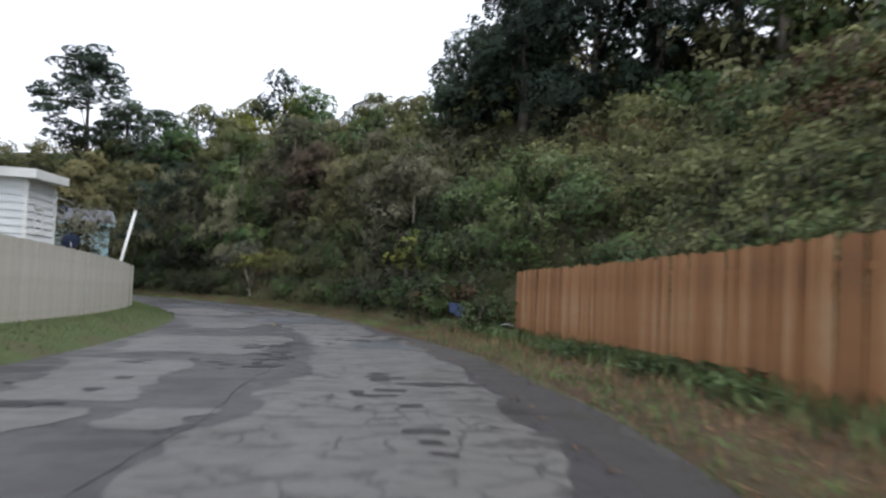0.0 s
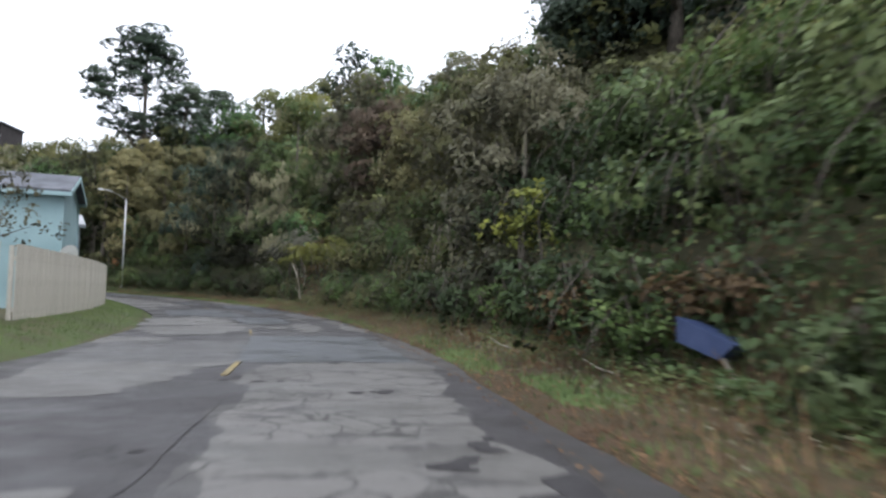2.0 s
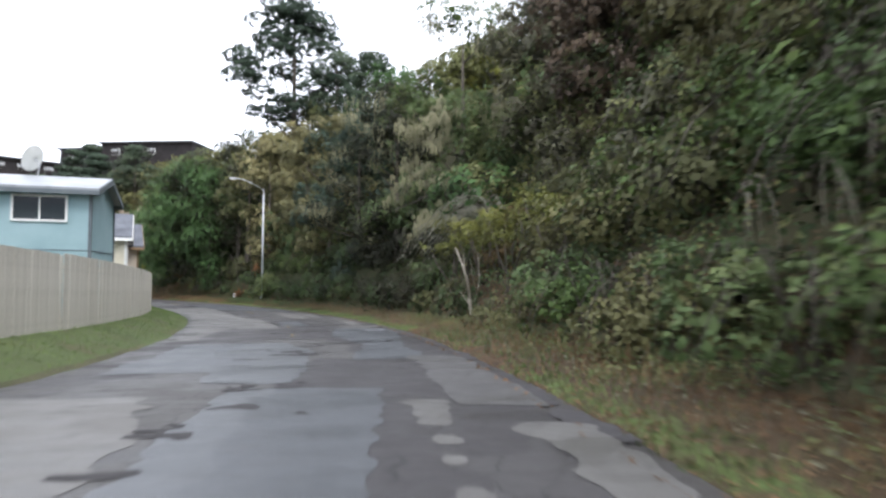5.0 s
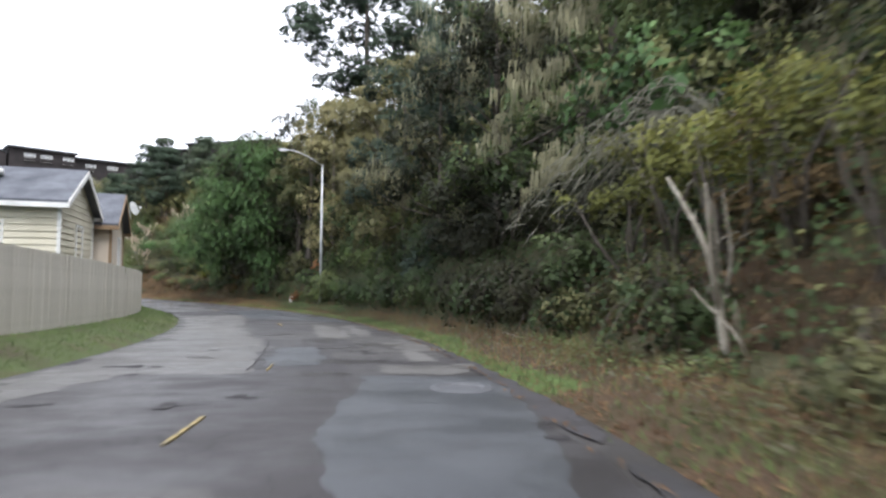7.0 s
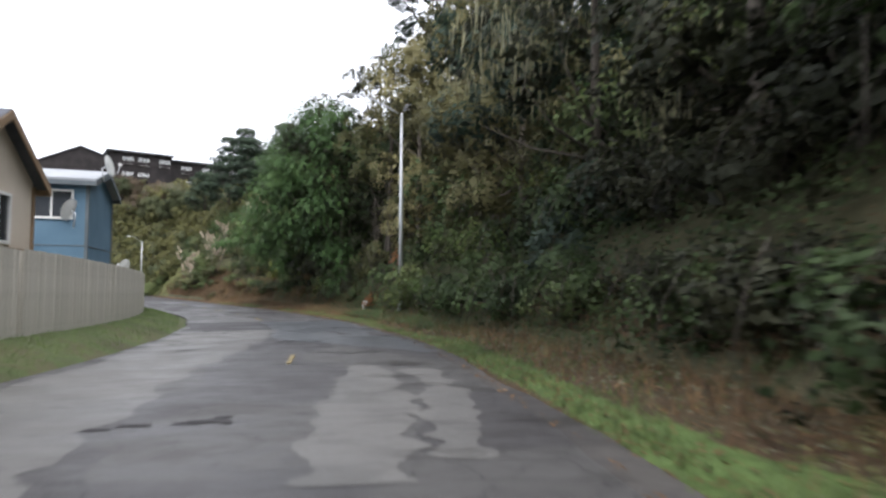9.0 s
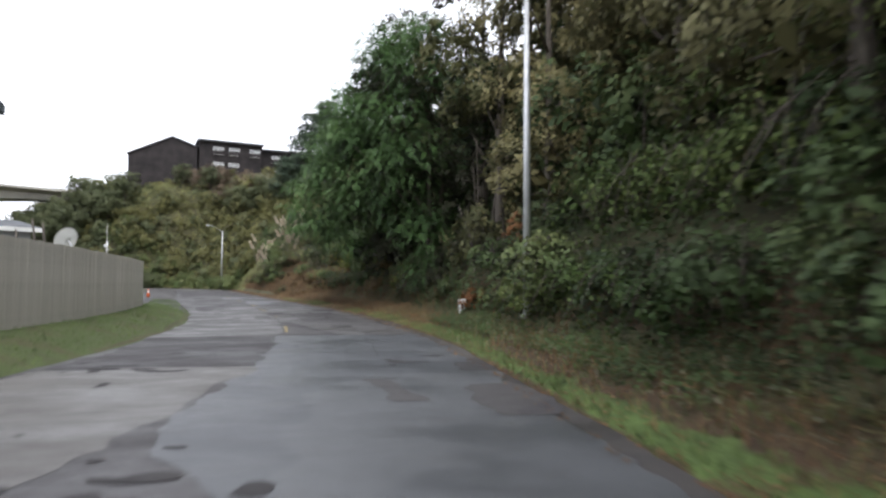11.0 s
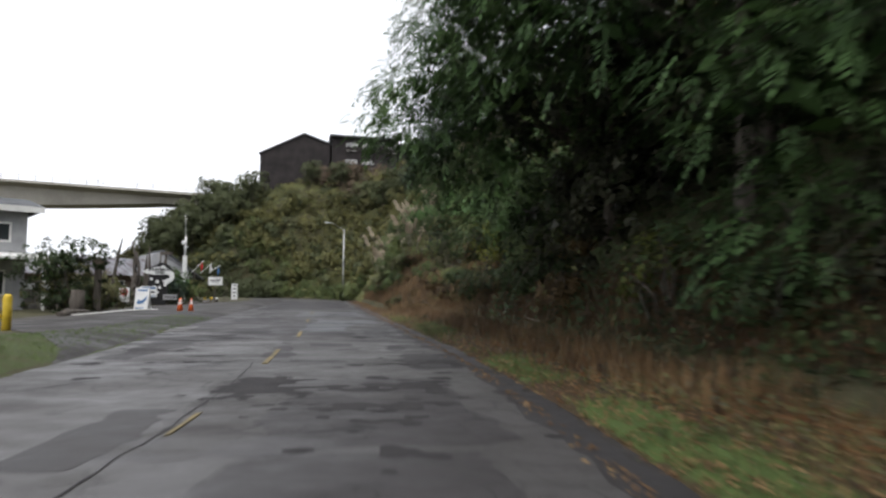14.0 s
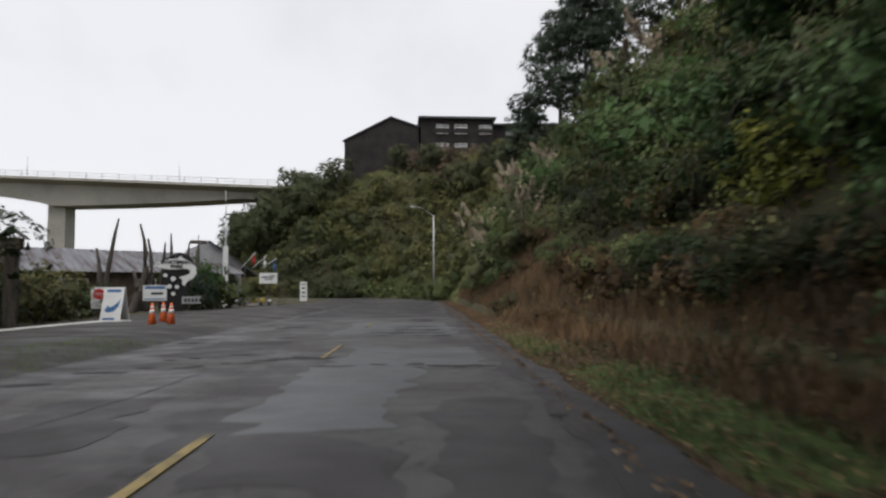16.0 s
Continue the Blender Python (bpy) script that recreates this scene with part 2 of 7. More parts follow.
WHITE = surface("white_paint", [(0.60, 0.60, 0.57), (0.74, 0.74, 0.71), (0.82, 0.82, 0.80)], 1.2, 0.6, bump=0.1)
GLASS = surface("window_glass", [(0.03, 0.035, 0.04), (0.05, 0.055, 0.06)], 1, 0.06, bump=0, spec=0.8)


# ---- mesh helpers ----
def part(name, bm, material, parent, label="", m=None):
    """Links a bmesh or a mesh as ONE mesh object under a thing."""
    if isinstance(bm, bmesh.types.BMesh):
        me = bpy.data.meshes.new(name)
        bm.to_mesh(me)
        bm.free()
    else:
        me = bm
    if material and not me.materials:
        me.materials.append(material)
    ob = new(name, me)
    ob.parent = parent
    if m is not None:
        ob.matrix_basis = m
    if label:
        tagged(ob, label)
    return ob


def thing(name, label, category, m=None, group="", kind=""):
    ob = new(name)
    ob.empty_display_size = 0.2
    if m is not None:
        ob.matrix_basis = m
    return tagged(ob, label, category, group, kind)


def box(x0, x1, y0, y1, z0, z1, bevel=0.0, bm=None):
    bm = bm or bmesh.new()
    made = bmesh.ops.create_cube(bm, size=1.0, matrix=Matrix.Translation(((x0 + x1) / 2, (y0 + y1) / 2, (z0 + z1) / 2)) @ Matrix.Diagonal((x1 - x0, y1 - y0, z1 - z0, 1)))
    if bevel:
        edges = {e for v in made["verts"] for e in v.link_edges}
        bmesh.ops.bevel(bm, geom=list(edges), offset=bevel, segments=1, affect="EDGES")
    return bm


def tube(points, radii, sides=7, bm=None):
    """A limb, pipe or cable through the points."""
    bm = bm or bmesh.new()
    rings = []
    pts = [Vector(p) for p in points]
    for i, p in enumerate(pts):
        d = (pts[min(i + 1, len(pts) - 1)] - pts[max(i - 1, 0)]).normalized()
        q = d.to_track_quat("Z", "Y").to_matrix()
        r = radii[i] if hasattr(radii, "__len__") else radii
        rings.append([bm.verts.new(p + q @ Vector((r * math.cos(a), r * math.sin(a), 0))) for a in (2 * math.pi * k / sides for k in range(sides))])
    for a, b in zip(rings, rings[1:]):
        for k in range(sides):
            f = bm.faces.new((a[k], a[(k + 1) % sides], b[(k + 1) % sides], b[k]))
            f.smooth = True
    bm.faces.new(rings[0][::-1])
    bm.faces.new(rings[-1])
    return bm


def prism(profile, y0, y1, bm=None):
    """The profile (x, z) drawn out along y."""
    bm = bm or bmesh.new()
    a = [bm.verts.new((x, y0, z)) for x, z in profile]
    b = [bm.verts.new((x, y1, z)) for x, z in profile]
    n = len(profile)
    for i in range(n):
        bm.faces.new((a[i], a[(i + 1) % n], b[(i + 1) % n], b[i]))
    bm.faces.new(a[::-1])
    bm.faces.new(b)
    bmesh.ops.recalc_face_normals(bm, faces=bm.faces)
    return bm


def quads(name, verts, material):
    """A mesh of loose four-cornered leaves from an array (n, 4, 3); a fifth row says which way the clump bulges."""
    n = len(verts)
    out = verts[:, 4] if verts.shape[1] == 5 else np.tile([0, 0, 1.0], (n, 1))
    verts = verts[:, :4]
    me = bpy.data.meshes.new(name)
    me.vertices.add(n * 4)
    me.vertices.foreach_set("co", np.ascontiguousarray(verts, np.float32).ravel())
    me.loops.add(n * 4)
    me.loops.foreach_set("vertex_index", np.arange(n * 4, dtype=np.int32))
    me.polygons.add(n)
    me.polygons.foreach_set("loop_start", np.arange(0, n * 4, 4, dtype=np.int32))
    me.update(calc_edges=True)
    puff = me.attributes.new("puff", "FLOAT_VECTOR", "FACE")
    puff.data.foreach_set("vector", np.ascontiguousarray(out, np.float32).ravel())
    me.materials.append(material)
    return me


def leaves(rng, pts, nrm, size, slim=0.55, droop=0.0, wild=0.8):
    """Folded leaf shapes at the points, facing roughly along nrm."""
    n = len(pts)
    nn = nrm + wild * rng.normal(size=(n, 3))
    nn /= np.linalg.norm(nn, axis=1)[:, None] + 1e-9
    t = rng.normal(size=(n, 3))
    t[:, 2] -= droop
    t -= (t * nn).sum(1)[:, None] * nn
    t /= np.linalg.norm(t, axis=1)[:, None] + 1e-9
    b = np.cross(nn, t)
    ln = (np.asarray(size) * rng.uniform(0.6, 1.3, n))[:, None]
    w = ln * slim
    fold = nn * w * 0.25
    return np.stack([pts - t * ln * 0.5, pts + b * w * 0.5 + fold - t * ln * 0.05, pts + t * ln * 0.5, pts - b * w * 0.5 + fold - t * ln * 0.05], 1)


def clumps(rng, lobes, per_area, spread, count, size, slim=0.55, droop=0.0, inner=0.10, flat=1.0, fill=18):
    """A crown: every lobe (centre, radii) is covered with small domed puffs of leaves round a dark core of large ones."""
    out = []
    for c, r in lobes:
        c, r = np.array(c, float), np.array(r, float)
        k = max(5, int(per_area * (r[0] * r[1] + r[1] * r[2] + r[0] * r[2]) * 4))
        d = rng.normal(size=(k, 3))
        d /= np.linalg.norm(d, axis=1)[:, None]
        d[:, 2] = np.where((d[:, 2] < -0.35) & (rng.random(k) < 0.6), -d[:, 2], d[:, 2])
        rad = np.where(rng.random(k) < inner, rng.uniform(0.5, 0.85, k), rng.uniform(0.86, 1.07, k))
        cc = c + d * r * rad[:, None]
        i = np.repeat(np.arange(k), count)
        w = rng.normal(size=(len(i), 3))
        w /= np.linalg.norm(w, axis=1)[:, None]
        w *= np.where((w * d[i]).sum(1) < -0.25, -1.0, 1.0)[:, None]
        off = w * (spread * rng.uniform(0.7, 1.25, k)[i] * rng.uniform(0.45, 1.1, len(i)))[:, None]
        off[:, 2] *= flat
        p = cc[i] + off
        puff = 0.75 * d[i] + 0.5 * w + np.array([0, 0, 0.15])
        puff /= np.linalg.norm(puff, axis=1)[:, None]
        out.append(np.concatenate([leaves(rng, p, puff * 0.9 + np.array([0, 0, 0.35]), np.full(len(i), size), slim, droop, 0.55), puff[:, None]], 1))
        f = rng.normal(size=(fill, 3))
        f /= np.linalg.norm(f, axis=1)[:, None]
        out.append(np.concatenate([leaves(rng, c + f * r * rng.uniform(0.25, 0.62, fill)[:, None], f, np.full(fill, 0.36 * float(r.min())), 0.6, 0, 0.6), f[:, None]], 1))
    return np.concatenate(out)


def fronds(rng, lobes, per_area, length, pairs=4):
    """A crown of drooping feathered leaves: pairs of slim leaflets along a bowed stalk."""
    out = []
    for c, r in lobes:
        c, r = np.array(c, float), np.array(r, float)
        k = max(8, int(per_area * (r[0] * r[1] + r[1] * r[2] + r[0] * r[2]) * 4))
        d = rng.normal(size=(k, 3))
        d /= np.linalg.norm(d, axis=1)[:, None]
        d[:, 2] = np.where((d[:, 2] < -0.3) & (rng.random(k) < 0.55), -d[:, 2], d[:, 2])
        base = c + d * r * rng.uniform(0.45, 1.0, k)[:, None]
        ax = d * np.array([1, 1, 0.5]) + rng.normal(size=(k, 3)) * 0.35 - np.array([0, 0, 0.25])
        ax /= np.linalg.norm(ax, axis=1)[:, None]
        side = np.cross(ax, [0, 0, 1.0])
        side /= np.linalg.norm(side, axis=1)[:, None] + 1e-9
        top = np.cross(side, ax)
        ln = length * rng.uniform(0.65, 1.25, k)
        puff = 0.55 * d + 0.7 * top + 0.25 * rng.normal(size=(k, 3))
        puff /= np.linalg.norm(puff, axis=1)[:, None]
        for j in range(pairs + 1):
            q = (j + 0.6) / (pairs + 0.6)
            root = base + ax * (ln * q)[:, None] - np.array([0, 0, 1.0]) * (0.45 * ln * q * q)[:, None]
            for sg in ((1, -1) if j < pairs else (0,)):
                way = ax * (0.55 if sg else 1.0) + side * sg * 0.85 - np.array([0, 0, 0.30 + 0.25 * q])
                ll = (ln * 0.42 * rng.uniform(0.8, 1.15, k))[:, None]
                wide = np.cross(way, top) * ll * 0.16
                tip = root + way * ll
                mid = root + way * ll * 0.45
                out.append(np.stack([root, mid + wide, tip, mid - wide, puff], 1))
        f = rng.normal(size=(26, 3))
        f /= np.linalg.norm(f, axis=1)[:, None]
        out.append(np.concatenate([leaves(rng, c + f * r * rng.uniform(0.15, 0.5, 26)[:, None], f, np.full(26, 0.32 * float(r.min())), 0.4, 0.6, 0.6), f[:, None]], 1))
    return np.concatenate(out)


def limb_mesh(rng, height, girth, limbs, lean=(0, 0), sides=7, low=0.35):
    """A tapered trunk with limbs that reach the given ends."""
    bm = bmesh.new()
    top = Vector((lean[0], lean[1], height))
    line = [Vector((lean[0] * k * k + 0.12 * girth * math.sin(5 * k), lean[1] * k * k + 0.1 * girth * math.cos(4 * k), height * k - 0.4 * (k == 0))) for k in (0, 0.15, 0.35, 0.6, 0.8, 1)]
    tube(line, [girth * g for g in (1.25, 0.9, 0.75, 0.55, 0.38, 0.15)], sides, bm)
    for e in limbs[::2][:11]:
        e = Vector(e)
        k = min(0.93, max(low * rng.uniform(0.4, 1.0), e.z / height - rng.uniform(0.12, 0.35)))
        a = Vector((lean[0] * k * k, lean[1] * k * k, height * k))
        mid = a.lerp(e, 0.5) + Vector((rng.uniform(-0.3, 0.3), rng.uniform(-0.3, 0.3), -0.06 * (e - a).length))
        tube([a, mid, e], [girth * 0.3, girth * 0.18, girth * 0.04], 5, bm)
    return bm

# ---- ground, road, verge ----
def ground_z(x, y):
    s, u = near_road(np.array([x], float), np.array([y], float))
    return float(zroad(s[0]) + rise(s, u)[0])


def build_ground():
    ss_ = np.arange(-60, 326, 1.0)
    us = np.concatenate([[-58, -40, -25, -16, -11, -8.5, -7.5, -7.0, -6.6, -6.2, -5.9, -5.6, -5.3, -5.0, -4, -1.9, 0.4, 1.0, 1.3, 1.6, 1.9, 2.2, 2.6, 3.0, 3.5, 4.0], np.arange(4.5, 12, 0.75), np.arange(12, 40, 2.0), [45, 60, 90, 150, 300, 700, 1500]])
    S_, U_ = np.meshgrid(ss_, us, indexing="ij")
    co = at_many(S_.ravel(), U_.ravel(), rise(S_.ravel(), U_.ravel()))
    ns, nu = len(ss_), len(us)
    idx = np.arange(ns * nu).reshape(ns, nu)
    faces = np.stack([idx[:-1, :-1], idx[1:, :-1], idx[1:, 1:], idx[:-1, 1:]], -1).reshape(-1, 4)
    far = [(math.cos(a) * r, math.sin(a) * r, -4.2) for r in (5, 60, 200, 600, 2500) for a in np.linspace(0, 2 * math.pi, 48, endpoint=False)]
    n0 = len(co)
    extra = [(n0 + k * 48 + j, n0 + (k + 1) * 48 + j, n0 + (k + 1) * 48 + (j + 1) % 48, n0 + k * 48 + (j + 1) % 48) for k in range(4) for j in range(48)]
    me = bpy.data.meshes.new("ground")
    me.from_pydata(list(map(tuple, co)) + far, [], [tuple(f[::-1]) for f in faces] + extra)
    me.polygons.foreach_set("use_smooth", [True] * len(me.polygons))
    me.materials.append(SOIL)
    tagged(new("ground", me), "brown soil and leaf litter of the verge and steep hillside", "ground", kind="structure")


def jag(x, seed):
    """An uneven line: three sizes of wandering."""
    rng = np.random.default_rng(int(abs(seed) * 7 + 3))
    out = 0
    for period, amp in ((2.3, 1.0), (0.8, 0.6), (0.27, 0.35)):
        v = rng.uniform(-1, 1, 512)
        out = out + amp * np.interp(np.mod(np.asarray(x, float) / period + 200, 511), np.arange(512), v)
    return out


def lawn(s, u):
    """Where the grass grows beside the road, 0 to 1."""
    s, u = np.asarray(s, float), np.asarray(u, float)
    out = np.zeros(np.broadcast(s, u).shape)
    for a, b, lo, hi, much in TURF:
        k = smooth(a - 0.6, a + 0.6, s) * smooth(b + 0.6, b - 0.6, s) * smooth(lo - 0.15, lo + 0.1, u) * smooth(hi + 0.35 + 0.25 * jag(s / 1.5, 71), hi - 0.2 + 0.25 * jag(s / 1.5, 71), u)
        out = np.maximum(out, much * k)
    return out


# turf by the road: s from, s to, u from, u to, how thick
TURF = [(3, 16, 2.7, 3.2, 0.4), (20.5, 23.2, 2.35, 3.1, 0.7), (23.8, 27.6, 2.0, 2.6, 0.75), (27.6, 31.5, 2.1, 2.75, 0.45), (33, 45, 1.95, 2.4, 0.5), (46, 55, 2.35, 3.0, 0.35), (56, 63, 1.95, 2.35, 0.9), (62.5, 80, 2.0, 2.6, 1.0), (80, 90, 2.0, 2.4, 0.85), (90, 97, 2.05, 2.65, 0.95), (97, 104.5, 2.05, 2.5, 0.9), (106, 109.4, 2.05, 2.55, 0.9), (115.3, 120.8, 2.1, 3.1, 1.0), (123, 127, 2.05, 2.6, 0.7)]


def strip(name, s0, s1, u0, u1, lift, material, step=0.5, across=8, wobble=0.0, seed=0, drape=False):
    """A sheet that follows the road, with a map in metres and uneven rims."""
    n = max(2, int((s1 - s0) / step) + 1)
    S_ = np.linspace(s0, s1, n)
    k = np.linspace(0, 1, across)
    w0, w1 = wobble * jag(S_, seed), wobble * jag(S_, seed + 31)
    a = (u0(S_) if callable(u0) else np.full(n, u0)) + w0
    b = (u1(S_) if callable(u1) else np.full(n, u1)) + w1
    U_ = a[:, None] * (1 - k) + b[:, None] * k
    SS = np.repeat(S_[:, None], across, 1) + 4.0 * wobble * jag(U_, seed + 57)
    z = rise(SS.ravel(), U_.ravel()) if drape else (0.02 * (1 - ((U_.ravel() + 1.9) / 3.6) ** 2)).clip(-0.02, 1)
    co = at_many(SS.ravel(), U_.ravel(), lift + z)
    # a rim turned down all round
    G = co.reshape(n, across, 3)
    G = np.concatenate([G[:1], G, G[-1:]], 0)
    G = np.concatenate([G[:, :1], G, G[:, -1:]], 1)
    SS, U_ = np.pad(SS, 1, mode="edge"), np.pad(U_, 1, mode="edge")
    drop = 0.008 if drape else 0.03
    G[[0, -1], :, 2] -= drop
    G[1:-1, 0, 2] -= drop
    G[1:-1, -1, 2] -= drop
    idx = np.arange((n + 2) * (across + 2)).reshape(n + 2, across + 2)
    f = np.stack([idx[:-1, :-1], idx[:-1, 1:], idx[1:, 1:], idx[1:, :-1]], -1).reshape(-1, 4)
    me = bpy.data.meshes.new(name)
    me.from_pydata(list(map(tuple, G.reshape(-1, 3))), [], list(map(tuple, f)))
    uv = me.uv_layers.new(name="metres")
    flat = f.ravel()
    uv.data.foreach_set("uv", np.stack([U_.ravel()[flat], SS.ravel()[flat]], -1).ravel())
    if drape:
        lw = me.attributes.new("lawn", "FLOAT", "POINT")
        lw.data.foreach_set("value", lawn(SS.ravel(), U_.ravel()))
    me.materials.append(material)
    return me


def asphalt(name, old, dark, light, patchy=0.5, rough=(0.34, 0.7), cracks=0.022, spotty=0.6):
    """Worn asphalt: blocky overlays, blots and net cracks, partly damp."""
    m, n, l, b = nodes_of(name)
    uv = n.new("ShaderNodeUVMap")
    uv.uv_map = "metres"
    wob, mapn = n.new("ShaderNodeTexNoise"), n.new("ShaderNodeVectorMath")
    wob.inputs["Scale"].default_value, wob.inputs["Detail"].default_value = 0.9, 6
    mapn.operation = "MULTIPLY_ADD"
    mapn.inputs[1].default_value = (0.9, 0.9, 0)
    l.new(uv.outputs[0], wob.inputs["Vector"])
    l.new(wob.outputs["Color"], mapn.inputs[0])
    l.new(uv.outputs[0], mapn.inputs[2])
    sc = n.new("ShaderNodeMapping")
    sc.inputs["Scale"].default_value = (0.42, 0.20, 1)
    l.new(mapn.outputs[0], sc.inputs["Vector"])
    cell = n.new("ShaderNodeTexVoronoi")
    cell.distance = "CHEBYCHEV"
    cell.inputs["Scale"].default_value = 1.0
    l.new(sc.outputs[0], cell.inputs["Vector"])
    sep = n.new("ShaderNodeSeparateColor")
    l.new(cell.outputs["Color"], sep.inputs[0])
    blot = n.new("ShaderNodeTexNoise")
    blot.inputs["Scale"].default_value, blot.inputs["Detail"].default_value, blot.inputs["Roughness"].default_value = 0.55, 7, 0.62
    bm_ = n.new("ShaderNodeMapping")
    bm_.inputs["Scale"].default_value = (1.0, 1.5, 1)
    l.new(uv.outputs[0], bm_.inputs["Vector"])
    l.new(bm_.outputs[0], blot.inputs["Vector"])
    grain = n.new("ShaderNodeTexNoise")
    grain.inputs["Scale"].default_value, grain.inputs["Detail"].default_value = 60, 3
    l.new(uv.outputs[0], grain.inputs["Vector"])

    def step_(source, lo, hi):
        r = n.new("ShaderNodeMapRange")
        r.inputs["From Min"].default_value, r.inputs["From Max"].default_value = lo, hi
        l.new(source, r.inputs["Value"])
        return r.outputs[0]

    def blend(fac, a, c):
        x = n.new("ShaderNodeMix")
        x.data_type = "RGBA"
        l.new(fac, x.inputs["Factor"])
        for key, val in (("A", a), ("B", c)):
            if isinstance(val, tuple):
                x.inputs[key].default_value = (*val, 1)
            else:
                l.new(val, x.inputs[key])
        return x.outputs["Result"]

    overlay = step_(sep.outputs[0], patchy - 0.015, patchy + 0.015)
    bleach = step_(sep.outputs[1], 0.74, 0.76)
    blots = step_(blot.outputs["Fac"], 0.53, 0.585)
    col = blend(overlay, dark, old)
    col = blend(bleach, col, light)
    spot = n.new("ShaderNodeTexNoise")
    spot.inputs["Scale"].default_value, spot.inputs["Detail"].default_value, spot.inputs["Roughness"].default_value = 2.1, 6, 0.68
    sm_ = n.new("ShaderNodeMapping")
    sm_.inputs["Scale"].default_value = (0.7, 1.6, 1)
    l.new(mapn.outputs[0], sm_.inputs["Vector"])
    l.new(sm_.outputs[0], spot.inputs["Vector"])
    spots = step_(spot.outputs["Fac"], 0.545, 0.572)
    sp = n.new("ShaderNodeMath")
    sp.operation = "MULTIPLY"
    sp.inputs[1].default_value = spotty
    l.new(spots, sp.inputs[0])
    col = blend(sp.outputs[0], col, (0.042, 0.039, 0.039))
    mul = n.new("ShaderNodeMath")
    mul.operation = "MULTIPLY"
    mul.inputs[1].default_value = 0.75
    l.new(blots, mul.inputs[0])
    col = blend(mul.outputs[0], col, tuple(c * 0.92 for c in dark))
    if cracks:
        net = n.new("ShaderNodeTexVoronoi")
        net.feature = "DISTANCE_TO_EDGE"
        net.inputs["Scale"].default_value = 2.0
        l.new(mapn.outputs[0], net.inputs["Vector"])
        where = step_(blot.outputs["Fac"], 0.57, 0.47)
        line = step_(net.outputs["Distance"], cracks, cracks * 0.25)
        cm = n.new("ShaderNodeMath")
        cm.operation = "MULTIPLY"
        l.new(where, cm.inputs[0])
        l.new(line, cm.inputs[1])
        col = blend(cm.outputs[0], col, tuple(c * 0.45 for c in dark))
    gm = n.new("ShaderNodeMix")
    gm.data_type, gm.blend_type = "RGBA", "MULTIPLY"
    gm.inputs["Factor"].default_value = 0.8
    g2 = n.new("ShaderNodeValToRGB")
    g2.color_ramp.elements[0].color, g2.color_ramp.elements[1].color = (0.55, 0.55, 0.55, 1), (1.35, 1.35, 1.35, 1)
    l.new(grain.outputs["Fac"], g2.inputs["Fac"])
    l.new(col, gm.inputs["A"])
    l.new(g2.outputs[0], gm.inputs["B"])
    l.new(gm.outputs["Result"], b.inputs["Base Color"])
    rr = n.new("ShaderNodeMapRange")
    rr.inputs["From Min"].default_value, rr.inputs["From Max"].default_value = 0.40, 0.62
    rr.inputs["To Min"].default_value, rr.inputs["To Max"].default_value = rough[1], rough[0]
    l.new(blot.outputs["Fac"], rr.inputs["Value"])
    l.new(rr.outputs[0], b.inputs["Roughness"])
    bp = n.new("ShaderNodeBump")
    bp.inputs["Strength"].default_value, bp.inputs["Distance"].default_value = 0.5, 0.008
    l.new(grain.outputs["Fac"], bp.inputs["Height"])
    l.new(bp.outputs[0], b.inputs["Normal"])
    b.inputs["Specular IOR Level"].default_value = 0.3
    return m


ROAD = asphalt("worn_asphalt", (0.052, 0.049, 0.049), (0.040, 0.037, 0.038), (0.070, 0.067, 0.064), 0.45, spotty=0.35)
SHOULDER = asphalt("shoulder_asphalt", (0.050, 0.046, 0.043), (0.038, 0.035, 0.033), (0.070, 0.064, 0.058), rough=(0.5, 0.85), cracks=False)
PATCH_LIGHT = asphalt("light_patch_asphalt", (0.109, 0.105, 0.099), (0.097, 0.093, 0.088), (0.121, 0.116, 0.109), 0.3, cracks=0, spotty=0.3)
PATCH_CRACKED = asphalt("pale_cracked_asphalt", (0.114, 0.109, 0.102), (0.099, 0.095, 0.089), (0.127, 0.121, 0.114), 0.3, cracks=0.045, spotty=0.75)
PATCH_DAMP = asphalt("pitted_damp_asphalt", (0.066, 0.063, 0.062), (0.052, 0.049, 0.050), (0.078, 0.075, 0.073), 0.45, rough=(0.4, 0.75), spotty=0.6)
PATCH_MID = asphalt("grey_patch_asphalt", (0.085, 0.083, 0.081), (0.076, 0.073, 0.072), (0.095, 0.092, 0.090), 0.35, spotty=0.3)
PATCH_BLUE = asphalt("damp_patch_asphalt", (0.077, 0.081, 0.087), (0.068, 0.072, 0.078), (0.086, 0.090, 0.095), rough=(0.3, 0.5), cracks=False, spotty=0.2)
PATCH_DARK = asphalt("dark_patch_asphalt", (0.047, 0.044, 0.046), (0.039, 0.037, 0.038), (0.060, 0.057, 0.057), rough=(0.5, 0.8), cracks=False, spotty=0.4)
STAIN = surface("damp_stain", [(0.026, 0.024, 0.025), (0.037, 0.035, 0.036), (0.050, 0.047, 0.047)], 3, 0.8, bump=0.4, fine=60, spec=0.2)
YELLOW = surface("road_yellow", [(0.08, 0.075, 0.06), (0.19, 0.15, 0.07), (0.36, 0.27, 0.10)], 7, 0.7, bump=0.2)

